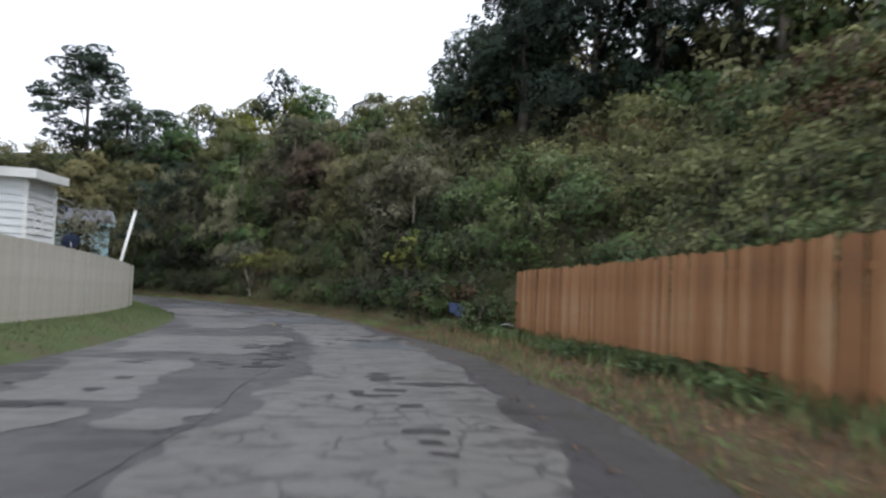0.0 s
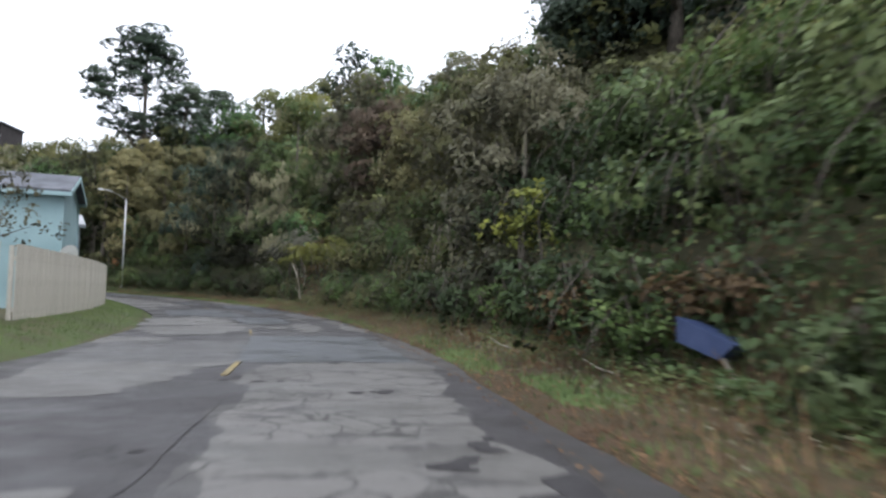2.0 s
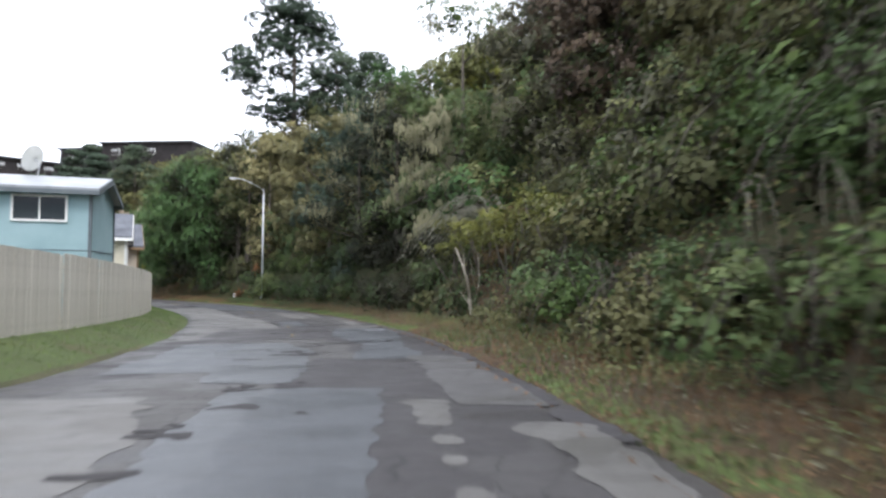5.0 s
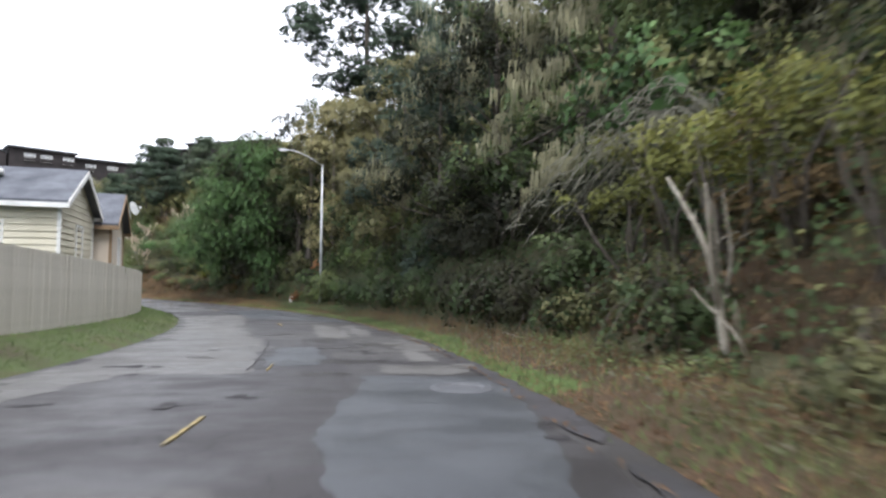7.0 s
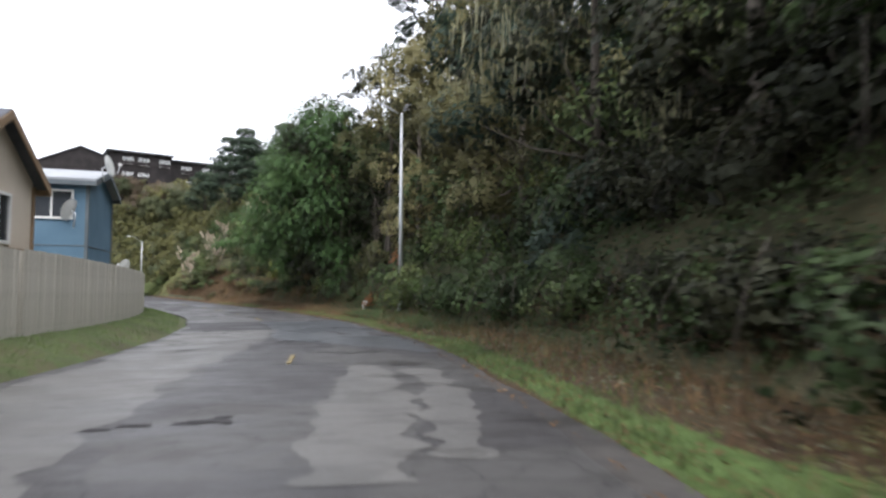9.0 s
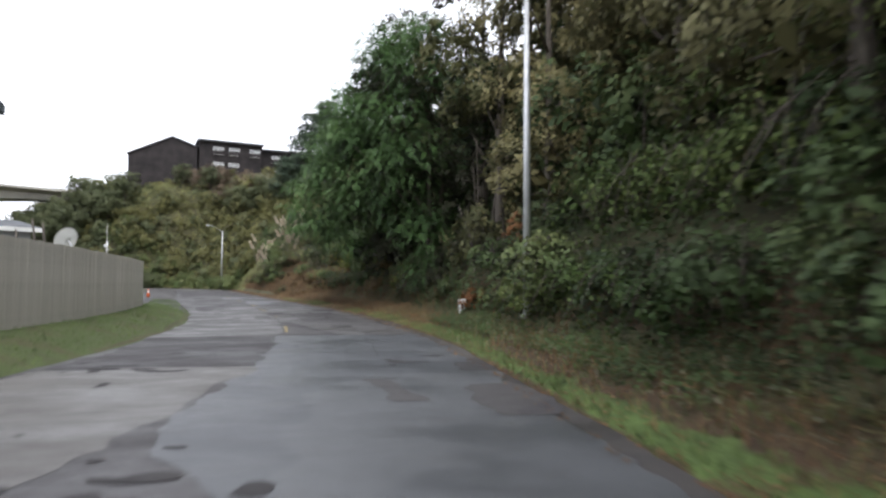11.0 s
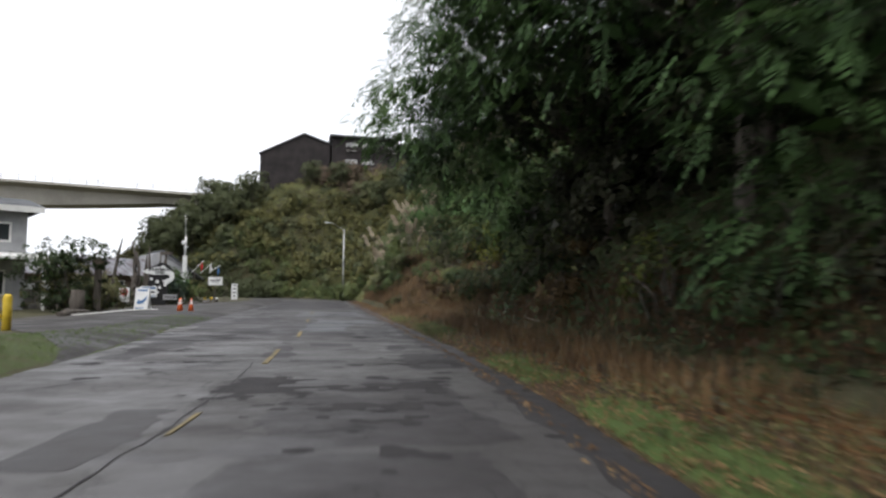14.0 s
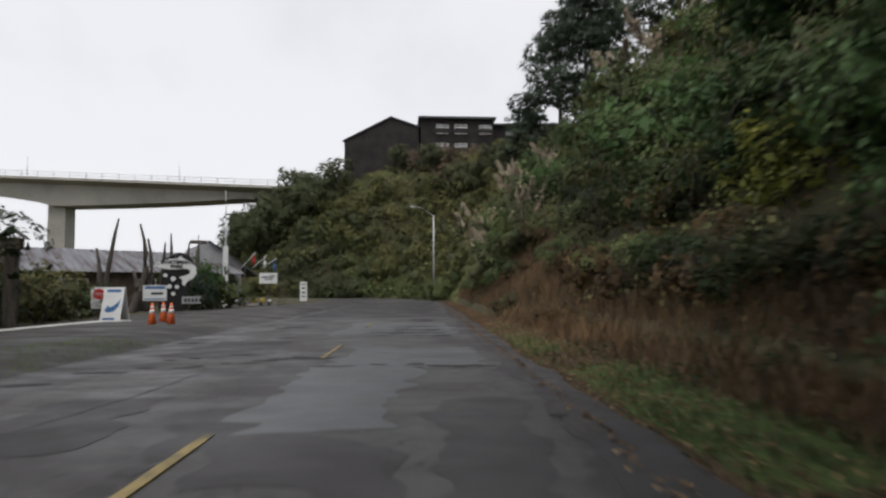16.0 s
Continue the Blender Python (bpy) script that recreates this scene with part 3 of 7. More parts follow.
build_ground()
tagged(new("road", strip("road", -60, 300, lambda s: -5.45 - 0.25 * np.sin(s * 0.11), 1.58, 0.0, ROAD, 0.25, 10, 0.07)), "worn patched grey asphalt lane, damp in places", "road", kind="structure")
tagged(new("road_shoulder", strip("road_shoulder", -60, 175, 1.4, lambda s: 1.95 + 0.55 * (1 - smooth(13, 20, s)) - 0.3 * (1 - smooth(2, 7, s)) + 0.1 * np.sin(s * 0.5), -0.012, SHOULDER, 0.25, 6, 0.06, 3)), "dark crumbling asphalt shoulder", "road shoulder", kind="structure")
tagged(new("pavement_apron", strip("pavement_apron", 104, 176, lambda s: -5.3 - 6.6 * smooth(108, 122, s) + 3.5 * smooth(140, 160, s), -5.0, 0.024, SHOULDER, 0.5, 14, 0.08, 5, True)), "dark asphalt apron before the park entrance", "apron", kind="structure")



def grass_verge(name):
    """Brown litter and soil, green where the sheet's own lawn map says so."""
    m = surface(name, [(0.030, 0.019, 0.011), (0.062, 0.038, 0.020), (0.044, 0.034, 0.016), (0.092, 0.057, 0.030)], 1.1, 0.95, bump=1.0, fine=26)
    n, l = m.node_tree.nodes, m.node_tree.links
    b = n["Principled BSDF"]
    was = b.inputs["Base Color"].links[0].from_socket
    at_, ns, mx, dot, mr = n.new("ShaderNodeAttribute"), n.new("ShaderNodeTexNoise"), n.new("ShaderNodeMix"), n.new("ShaderNodeMath"), n.new("ShaderNodeMapRange")
    at_.attribute_name = "lawn"
    tc = n.new("ShaderNodeTexCoord")
    l.new(tc.outputs["Object"], ns.inputs["Vector"])
    ns.inputs["Scale"].default_value, ns.inputs["Detail"].default_value, ns.inputs["Roughness"].default_value = 3.5, 6, 0.7
    dot.operation = "ADD"
    l.new(at_.outputs["Fac"], dot.inputs[0])
    l.new(ns.outputs["Fac"], dot.inputs[1])
    mr.inputs["From Min"].default_value, mr.inputs["From Max"].default_value = 0.88, 1.15
    l.new(dot.outputs[0], mr.inputs["Value"])
    mx.data_type = "RGBA"
    green = n.new("ShaderNodeValToRGB")
    green.color_ramp.elements[0].position, green.color_ramp.elements[0].color = 0.35, (0.044, 0.066, 0.018, 1)
    green.color_ramp.elements[1].position, green.color_ramp.elements[1].color = 0.65, (0.082, 0.126, 0.034, 1)
    l.new(ns.outputs["Fac"], green.inputs["Fac"])
    l.new(mr.outputs[0], mx.inputs["Factor"])
    l.new(was, mx.inputs["A"])
    l.new(green.outputs[0], mx.inputs["B"])
    l.new(mx.outputs["Result"], b.inputs["Base Color"])
    return m


VERGE = surface("verge_turf", [(0.056, 0.046, 0.028), (0.060, 0.068, 0.029), (0.062, 0.086, 0.029), (0.070, 0.062, 0.032), (0.074, 0.102, 0.034)], 0.6, 0.95, bump=1.0, fine=22)
tagged(new("verge_right", strip("verge_right", -60, 175, lambda s: 1.72 + 0.55 * (1 - smooth(13, 20, s)) - 0.3 * (1 - smooth(2, 7, s)), 5.4, 0.012, grass_verge("roadside_litter"), 0.25, 22, 0.09, 2, True)), "brown leaf litter with patches of green grass along the road edge", "verge", kind="structure")
tagged(new("verge_left", strip("verge_left", -60, 118, -7.6, lambda s: -5.25 - 0.2 * np.sin(s * 0.11), 0.012, VERGE, 0.5, 8, 0.06, 6, True)), "short green turf along the fence", "verge", kind="structure")


def value_noise(x, y, seed):
    """Smooth random values, 0 to 1, over the plane."""
    v = np.random.default_rng(seed).random((256, 256))
    i, j = np.floor(x).astype(int), np.floor(y).astype(int)
    a, b = x - i, y - j
    a, b = a * a * (3 - 2 * a), b * b * (3 - 2 * b)
    i, j, i1, j1 = i % 256, j % 256, (i + 1) % 256, (j + 1) % 256
    return (v[i, j] * (1 - a) + v[i1, j] * a) * (1 - b) + (v[i, j1] * (1 - a) + v[i1, j1] * a) * b


def overlay(s0, s1, u0, u1, lift, material, ragged, seed, field_=None, cell=None, slant=0.0):
    """A thin layer on the lane with ragged, fingered rims and holes worn through it."""
    cs = cell or (0.10 if s1 - s0 < 9 else 0.15 if s1 - s0 < 25 else 0.3)
    cu_ = cell or (0.10 if s1 - s0 < 25 else 0.2)
    pad = 0.0 if field_ else 0.8 * ragged
    S1, U1 = np.arange(s0 - pad, s1 + pad, cs), np.arange(np.min(u0) - pad, np.max(u1) + pad, cu_)
    S_, U_ = np.meshgrid(S1, U1, indexing="ij")
    k_ = (S_ - s0) / (s1 - s0)
    u0, u1 = (np.interp(k_, np.linspace(0, 1, len(v)), v) if hasattr(v, "__len__") else v for v in (u0, u1))
    s0 = s0 + slant * (U_ - U1[-1])
    if field_:
        F = field_(S_, U_)
    else:
        D = np.minimum(np.minimum(S_ - s0, s1 - S_) * 0.8, np.minimum(U_ - u0, u1 - U_))
        F = D.clip(-2, 0.75) + ragged * 2.2 * (0.5 * value_noise(S_ / 1.3 + 7, U_ / 1.7, seed) + 0.32 * value_noise(S_ / 0.36, U_ / 0.95, seed + 1) + 0.18 * value_noise(S_ / 0.2, U_ / 0.35, seed + 2) - 0.5)
    mid = (F[:-1, :-1] + F[1:, :-1] + F[:-1, 1:] + F[1:, 1:]) / 4 > 0
    gs, gu = np.gradient(F, cs, cu_)
    k = F / (gs * gs + gu * gu + 1e-6)
    keep = np.zeros(F.shape, int)
    for a in (0, 1):
        for b in (0, 1):
            keep[a:F.shape[0] - 1 + a, b:F.shape[1] - 1 + b] += mid
    rim = (keep > 0) & (keep < 4)
    S_ = S_ - np.where(rim, np.clip(k * gs, -0.5 * cs, 0.5 * cs), 0)
    U_ = U_ - np.where(rim, np.clip(k * gu, -0.5 * cu_, 0.5 * cu_), 0)
    idx = np.arange(F.size).reshape(F.shape)
    f = np.stack([idx[:-1, :-1], idx[:-1, 1:], idx[1:, 1:], idx[1:, :-1]], -1)[mid]
    used_, back_ = np.unique(f, return_inverse=True)
    f = back_.reshape(-1, 4)
    S_, U_ = S_.ravel()[used_], U_.ravel()[used_]
    co = at_many(S_, U_, lift + (0.02 * (1 - ((U_ + 1.9) / 3.6) ** 2)).clip(-0.02, 1))
    me = bpy.data.meshes.new("road_patch")
    me.from_pydata(list(map(tuple, co)), [], list(map(tuple, f)))
    uv = me.uv_layers.new(name="metres")
    uv.data.foreach_set("uv", np.stack([U_[f.ravel()], S_[f.ravel()]], -1).ravel())
    me.materials.append(material)
    return me


# overlays laid on the road: s from, s to, u of the left rim, u of the right rim (along s), material
PALE, BLUE, DARK = (PATCH_LIGHT, "pale worn asphalt patch"), (PATCH_BLUE, "smooth blue-grey asphalt patch"), (PATCH_DARK, "dark asphalt patch")
for row in [
        (-6, 25.2, (-1.75, -1.75, -1.7, -1.1, -0.95, -1.3, -1.6), (1.2, 1.25, 1.35, 1.3, 1.2), (PATCH_CRACKED, "pale cracked asphalt lane surface")),
        (3.2, 6.4, -5.0, -3.0, PALE), (5.4, 6.5, -2.55, -1.85, PALE), (6.9, 11.6, (-4.2, -5.0), (-2.7, -3.0), PALE), (12.6, 18.2, -5.0, (-2.4, -1.6, -1.75), PALE), (21.7, 29.4, (-4.5, -4.9), (-3.0, -1.95, -2.1), PALE),
        (14.4, 17.2, (-0.1, 0.15), 1.2, BLUE), (25.3, 30.2, -4.9, -1.85, (PATCH_MID, "damp grey asphalt patch")), (25.4, 31.8, -1.9, (1.3, 1.15), BLUE), (24.3, 25.6, 0.8, 1.55, PALE),
        (32.4, 36.4, (-4.6, -5.3), (-2.7, -2.05, -2.1), PALE), (37.4, 42.5, -5.3, (-2.3, -2.15, -3.0), PALE), (29.8, 31.4, -5.2, -3.6, PALE), (33.2, 38.2, (-0.65, -0.5, -0.45), (0.05, 0.5, 0.42), PALE), (38.0, 42.0, 0.1, 0.55, PALE), (34.8, 36.3, -1.35, -0.7, PALE), (33.0, 40.5, (1.15, 1.05, 1.2), 1.72, PALE),
        (38.0, 43.0, -2.1, -0.22, BLUE), (43.7, 49.5, -2.75, -1.4, BLUE), (41.5, 47.5, 0.6, 1.6, (PATCH_MID, "worn grey asphalt streaks")),
        (45.0, 51.4, -4.5, (-1.5, -1.5, -2.0), BLUE), (46.8, 58.0, (-0.5, -0.2, -0.6, -0.25), (0.95, 0.85, 1.5, 1.85), BLUE), (52.8, 59.2, -5.2, (-4.4, -4.0), PALE),
        (58.6, 86.8, -5.3, (-2.05, -2.2, -2.9, -3.0, -2.4, -2.05), (PATCH_LIGHT, "pale asphalt lane surface")), (59.7, 63.7, -1.88, -0.95, BLUE), (58.0, 59.6, -0.1, 1.7, PALE), (60.2, 64.8, 0.75, 1.25, PALE), (62.6, 65.8, 1.05, 1.55, PALE),
        (66.6, 74.0, (-0.6, -0.75, -0.6, -0.35), (0.1, 0.3, 0.25, 0.05), PALE), (67.2, 73.6, (0.35, 0.55, 0.5), (0.75, 1.05, 1.0), PALE),
        (76.2, 93.4, -2.1, 1.65, (PATCH_BLUE, "smooth blue-grey asphalt lane surface"), -1.3), (86.9, 93.5, -5.2, -2.12, DARK), (89.6, 92.0, -3.4, -2.6, BLUE), (83.2, 85.1, (-0.1, -0.4), (0.5, 0.1), DARK), (82.4, 84.7, 0.95, 1.7, DARK), (86.0, 87.1, 1.2, 1.7, DARK),
        (93.5, 109.0, -5.2, (1.7, 1.5), (PATCH_MID, "grey asphalt lane surface")), (93.5, 99.5, -1.98, (-0.5, -1.7), DARK), (102.0, 104.2, -2.75, -2.2, DARK), (99.6, 102.4, -1.2, 0.9, (PATCH_DAMP, "pitted damp asphalt")), (102.4, 106.6, -2.1, 1.0, (PATCH_DAMP, "pitted damp asphalt")),
        (109.0, 113.6, -5.2, 1.3, (PATCH_MID, "old grey asphalt lane surface")), (113.6, 126.0, -5.2, 1.3, (PATCH_DAMP, "old pitted asphalt lane surface")), (109.5, 114.8, -5.0, (-4.4, -3.5), DARK), (108.8, 109.2, -1.5, -0.5, DARK), (107.8, 110.2, (0.75, 0.5, 0.6), 1.5, DARK), (110.8, 112.3, (0.35, 0.2), (0.7, 1.05), DARK), (110.95, 111.4, -0.75, -0.15, DARK), (112.0, 112.6, -1.2, -0.35, DARK), (113.2, 113.6, -0.1, 0.7, DARK), (109.7, 117.2, (-1.98, -1.95, -2.15, -1.9), (-1.66, -1.62, -1.65, -1.5), DARK), (115.4, 116.9, -1.45, -0.05, DARK), (114.7, 118.6, (0.1, 0.25), (0.95, 1.25), DARK), (117.1, 121.6, -1.65, -0.1, BLUE), (116.4, 118.9, -3.75, -2.6, DARK),
        (121.4, 124.5, -1.2, 1.0, BLUE), (123.0, 126.5, -4.6, -2.6, DARK), (126, 176, -5.0, 1.35, (PATCH_DAMP, "old damp asphalt lane surface")), (128.0, 134.0, -2.2, 0.9, BLUE), (138, 165, -5.0, 1.0, DARK),
        (97, 150, (1.5, 1.3, 1.25), 1.9, (PATCH_DARK, "dark crumbling edge of the lane")), (40, 62, 1.62, 1.85, (PATCH_DARK, "dark crumbling edge of the lane"))]:
    (s0, s1, u0, u1, (mt, lab)), slant = row[:5], (row[5] if len(row) > 5 else 0.0)
    lift = 0.0025 + 0.0009 * ({"l": 0, "p": 0, "g": 1, "d": 2}[mt.name[0] if mt is not PATCH_BLUE else "g"] + (0 if s1 - s0 > 9 else 3))
    tagged(new("road_patch", overlay(s0, s1, u0, u1, lift, mt, 0.40 if mt in (PATCH_LIGHT, PATCH_CRACKED, PATCH_DAMP) else 0.38 if s0 > 107 and s1 - s0 > 1 else 0.24, int(s0 * 10) % 97, slant=slant)), lab, "road patch", kind="structure")


def stain_field(S_, U_):
    """Small dark blots, thick on the old stretches of the lane."""
    much = 0.42 * (1 - smooth(23, 26, S_)) * smooth(-0.8, 0.2, U_) - 0.25 * smooth(26, 30, S_) * (1 - smooth(94, 98, S_)) + 0.75 * smooth(100, 102, S_) * (1 - smooth(106, 108, S_)) * smooth(-2.4, -1.8, U_) + 0.30 * smooth(108, 112, S_)
    f = 0.36 * value_noise(S_ / 2.3, U_ / 1.9, 5) + 0.26 * value_noise(S_ / 0.55, U_ / 0.8, 6) + 0.22 * value_noise(S_ / 0.22, U_ / 0.34, 7) + 0.16 * value_noise(S_ / 0.12, U_ / 0.16, 8)
    return (f - 0.70 + 0.125 * much) * smooth(-5.3, -4.9, U_) * smooth(1.6, 1.2, U_) - 0.001



def tar_seam(points, width, seed):
    """A filled crack: a narrow wandering ribbon through the points (s, u)."""
    pts = np.array(points, float)
    q = np.concatenate([[0], np.cumsum(np.hypot(*np.diff(pts, axis=0).T))])
    k = np.arange(0, q[-1], 0.12)
    S_, U_ = np.interp(k, q, pts[:, 0]), np.interp(k, q, pts[:, 1])
    ds, du = np.gradient(S_), np.gradient(U_)
    ln = np.hypot(ds, du)
    w = jag(k, seed) * 0.05
    half = 0.55 * width * (0.6 + 0.35 * np.abs(jag(k * 1.7, seed + 9)))
    rims = []
    for sg in (-1, 1):
        S2, U2 = S_ - du / ln * (w + sg * half), U_ + ds / ln * (w + sg * half)
        rims.append(at_many(S2, U2, 0.0095 + (0.02 * (1 - ((U2 + 1.9) / 3.6) ** 2)).clip(-0.02, 1)))
    n = len(k)
    me = bpy.data.meshes.new("tar_seam")
    me.from_pydata([tuple(v) for v in np.concatenate(rims)], [], [(i, n + i, n + i + 1, i + 1) for i in range(n - 1)])
    me.materials.append(STAIN)
    tagged(new("tar_seam", me), "dark tar-filled crack across the asphalt", "tar seam", kind="structure")


for i, (pts, wd) in enumerate([([(93.4, -5.0), (93.5, -2.0), (93.4, 1.7)], 0.035), ([(93.6, -1.98), (101, -2.0), (108.9, -2.1)], 0.022), ([(98.7, -1.58), (93.6, -0.53)], 0.05), ([(96.8, -0.38), (93.4, 0.4)], 0.035), ([(109.3, -2.3), (109.0, 0.2), (108.6, 1.4)], 0.03), ([(109.5, -4.6), (109.3, -2.3), (104.5, -5.2)], 0.025), ([(112.4, -3.3), (112.25, -2.4), (112.3, -1.9)], 0.05), ([(3.8, -1.8), (8, -1.76), (12, -1.62), (16, -1.5), (21.5, -1.5)], 0.012), ([(112.5, -3.7), (116, -3.3), (121, -3.0)], 0.02), ([(59, -2.1), (63, -2.15), (66, -2.2)], 0.05), ([(88.0, 0.0), (92.5, 0.1)], 0.012)]):
    tar_seam(pts, wd, 11 + i)


def worn_manhole(s, u):
    """A dished asphalt ring round a sunken cover."""
    bm = bmesh.new()
    rings = []
    for r, z in ((0.0, -0.002), (0.27, -0.002), (0.30, 0.016), (0.36, 0.020), (0.42, 0.004)):
        rings.append([bm.verts.new((r * math.cos(a), r * math.sin(a), z)) for a in np.linspace(0, 2 * math.pi, 28, endpoint=False)])
    for a, b in zip(rings, rings[1:]):
        for k in range(28):
            bm.faces.new((a[k], a[(k + 1) % 28], b[(k + 1) % 28], b[k]))
    me = bpy.data.meshes.new("manhole")
    bm.to_mesh(me)
    bm.free()
    me.materials.append(PATCH_RING)
    ob = tagged(new("manhole", me), "asphalt ring round a sunken manhole cover", "manhole", kind="structure")
    ob.matrix_basis = along(s, u, 0.016)


PATCH_RING = surface("pale_ring_asphalt", [(0.070, 0.072, 0.077), (0.086, 0.088, 0.094), (0.10, 0.102, 0.107)], 5, 0.6, bump=0.4, fine=50)
worn_manhole(56.65, 1.02)
tagged(new("road_stains", overlay(-6, 170, -5.3, 1.5, 0.0085, STAIN, 0, 1, stain_field, 0.07)), "small dark ragged damp stains over the lane", "road stains", kind="structure")
for s0, s1, uc in [(23.6, 25.4, -1.82), (32.0, 34.6, -1.9), (53.7, 54.9, -1.84), (59.0, 60.0, -1.76), (74.5, 76.3, -1.55), (94.6, 97.4, -1.88), (103.1, 104.1, -1.9), (108.6, 111.2, -1.88), (114.8, 117.0, -1.62), (122.5, 125, -1.6), (131, 133.5, -1.6)]:
    tagged(new("road_marking", strip("road_marking", s0, s1, uc - (0.02 if s0 in (32.0, 53.7, 59.0, 103.1) else 0.043), uc + (0.02 if s0 in (32.0, 53.7, 59.0, 103.1) else 0.043), 0.018, YELLOW, 0.12, 3, 0.008, s0)), "worn yellow centre dash", "road marking", kind="structure")

# ---- fences ----
def board_mesh(name, w, h, t, dog=0.0):
    """An upright fence board, dog-eared if asked."""
    prof = [(-w / 2, 0), (w / 2, 0), (w / 2, h - dog), (w / 2 - dog, h), (-w / 2 + dog, h), (-w / 2, h - dog)] if dog else [(-w / 2, 0), (w / 2, 0), (w / 2, h), (-w / 2, h)]
    bm = prism(prof, -t / 2, t / 2)
    me = bpy.data.meshes.new(name)
    bm.to_mesh(me)
    bm.free()
    return me


def fence(s0, s1, u, base, height, board_w, material, label, seed, side=1, lean=1.2, dog=0.0, rough_=0.35):
    """Upright boards on two rails and posts along the road."""
    rng = np.random.default_rng(seed)
    f = thing("board_fence", label, "fence", along((s0 + s1) / 2, u, base), group="fences")
    inv = f.matrix_basis.inverted()
    meshes = [board_mesh("fence_board", board_w - 0.004, height + d, 0.019, dog) for d in (-0.02 * rough_, 0.0, 0.012 * rough_, 0.025 * rough_)]
    for me in meshes:
        me.materials.append(material)
    n = int((s1 - s0) / (board_w * (1 - u / 90)))
    for i in range(n):
        s = s0 + (i + 0.5) * (s1 - s0) / n
        m = inv @ along(s, u + rng.normal() * 0.006, base, 0) @ pose(0, 0, rng.normal() * 0.012 * rough_, rng.normal() * lean * 0.4 * rough_, rng.normal() * lean * 0.35 * rough_, rng.normal() * 0.6 * rough_)
        part("board", meshes[int(rng.integers(4))], None, f, m=m)
    k = max(1, int((s1 - s0) / 2.4))
    for i in range(k + 1):
        s = s0 + i * (s1 - s0) / k
        part("post", box(-0.045, 0.045, -0.045, 0.045, -0.3, height - 0.05, 0.006), material, f, m=inv @ along(s, u - side * -0.075, base))
    for z in (0.3, height - 0.3):
        for i in range(k):
            a, b = s0 + i * (s1 - s0) / k, s0 + (i + 1) * (s1 - s0) / k
            ln = (at(b, u) - at(a, u)).length
            part("rail", box(-ln / 2, ln / 2, -0.02, 0.02, z - 0.045, z + 0.045), material, f, m=inv @ along((a + b) / 2, u + side * 0.033, base))
    return f


fence(-6, 18.0, 5.0, 0.06, 2.02, 0.145, CEDAR, "new orange cedar board fence beneath the bank", 1, side=1, rough_=0.8)
fence(4, 29.9, -7.2, 0.40, 1.80, 0.19, WEATHERED, "weathered grey board fence round the yards", 2, side=-1)
fence(30.9, 51.0, -7.2, 0.42, 1.80, 0.19, WEATHERED, "weathered grey board fence beside the teal homes", 3, side=-1)
fence(51.3, 77.0, -7.2, 0.42, 1.84, 0.19, WEATHERED, "weathered grey board fence beside the cream homes", 4, side=-1)
fence(77.3, 106.6, -7.2, 0.40, 1.90, 0.19, WEATHERED, "weathered grey board fence beside the blue home", 5, side=-1)

# ---- street lamps ----
def street_lamp(m, height=9.4, reach=2.6):
    lamp = thing("street_lamp", "galvanised steel street lamp with a curved arm", "street lamp", m, group="street lamps")
    part("pole", tube([(0, 0, -0.6), (0, 0, height * 0.5), (0, 0, height)], [0.11, 0.09, 0.065], 12), GALVANISED, lamp)
    arm = [(0, reach * k, height - 0.15 + 0.85 * math.sin(k * math.pi / 2)) for k in np.linspace(0, 1, 8)]
    part("arm", tube(arm, [0.04] * 7 + [0.03], 8), GALVANISED, lamp)
    head = bmesh.new()
    bmesh.ops.create_uvsphere(head, u_segments=12, v_segments=8, radius=1.0, matrix=Matrix.Translation((0, reach + 0.28, height + 0.66)) @ Matrix.Diagonal((0.14, 0.36, 0.09, 1)))
    part("lamp_head", head, GALVANISED, lamp)
    part("lens", box(-0.1, 0.1, reach + 0.1, reach + 0.5, height + 0.55, height + 0.6, 0.02), WHITE, lamp)
    part("base_plate", box(-0.16, 0.16, -0.16, 0.16, -0.05, 0.04, 0.01), GALVANISED, lamp)
    return lamp


street_lamp(along(92.3, 4.4, 0.55), 9.75, 2.5)
street_lamp(Matrix.Translation((-127.3, 101.4, -2.2)) @ Matrix.Rotation(radians(200), 4, "Z"), 8.3, 2.4)

# ---- homes behind the fence ----
SIDING_CREAM = surface("cream_siding", [(0.50, 0.46, 0.35), (0.60, 0.56, 0.44), (0.66, 0.62, 0.50)], 1.0, 0.7, bump=0.1, by_piece=0.1)
SIDING_WHITE = surface("white_siding", [(0.58, 0.60, 0.60), (0.68, 0.70, 0.70), (0.75, 0.77, 0.77)], 1.0, 0.7, bump=0.1, by_piece=0.1)
PANEL_TEAL = surface("teal_panel", [(0.23, 0.34, 0.36), (0.29, 0.41, 0.43), (0.33, 0.45, 0.47)], 0.8, 0.7, bump=0.1)
PANEL_BLUE = surface("blue_panel", [(0.085, 0.155, 0.22), (0.115, 0.20, 0.275), (0.14, 0.235, 0.31)], 0.8, 0.7, bump=0.1)
PANEL_BEIGE = surface("beige_panel", [(0.528, 0.451, 0.363), (0.616, 0.539, 0.440), (0.682, 0.605, 0.506)], 0.8, 0.7, bump=0.1)
ROOF_GREY = surface("grey_shingle", [(0.055, 0.06, 0.07), (0.095, 0.10, 0.115), (0.14, 0.147, 0.165)], 1.5, 0.85, bump=0.5, fine=25)
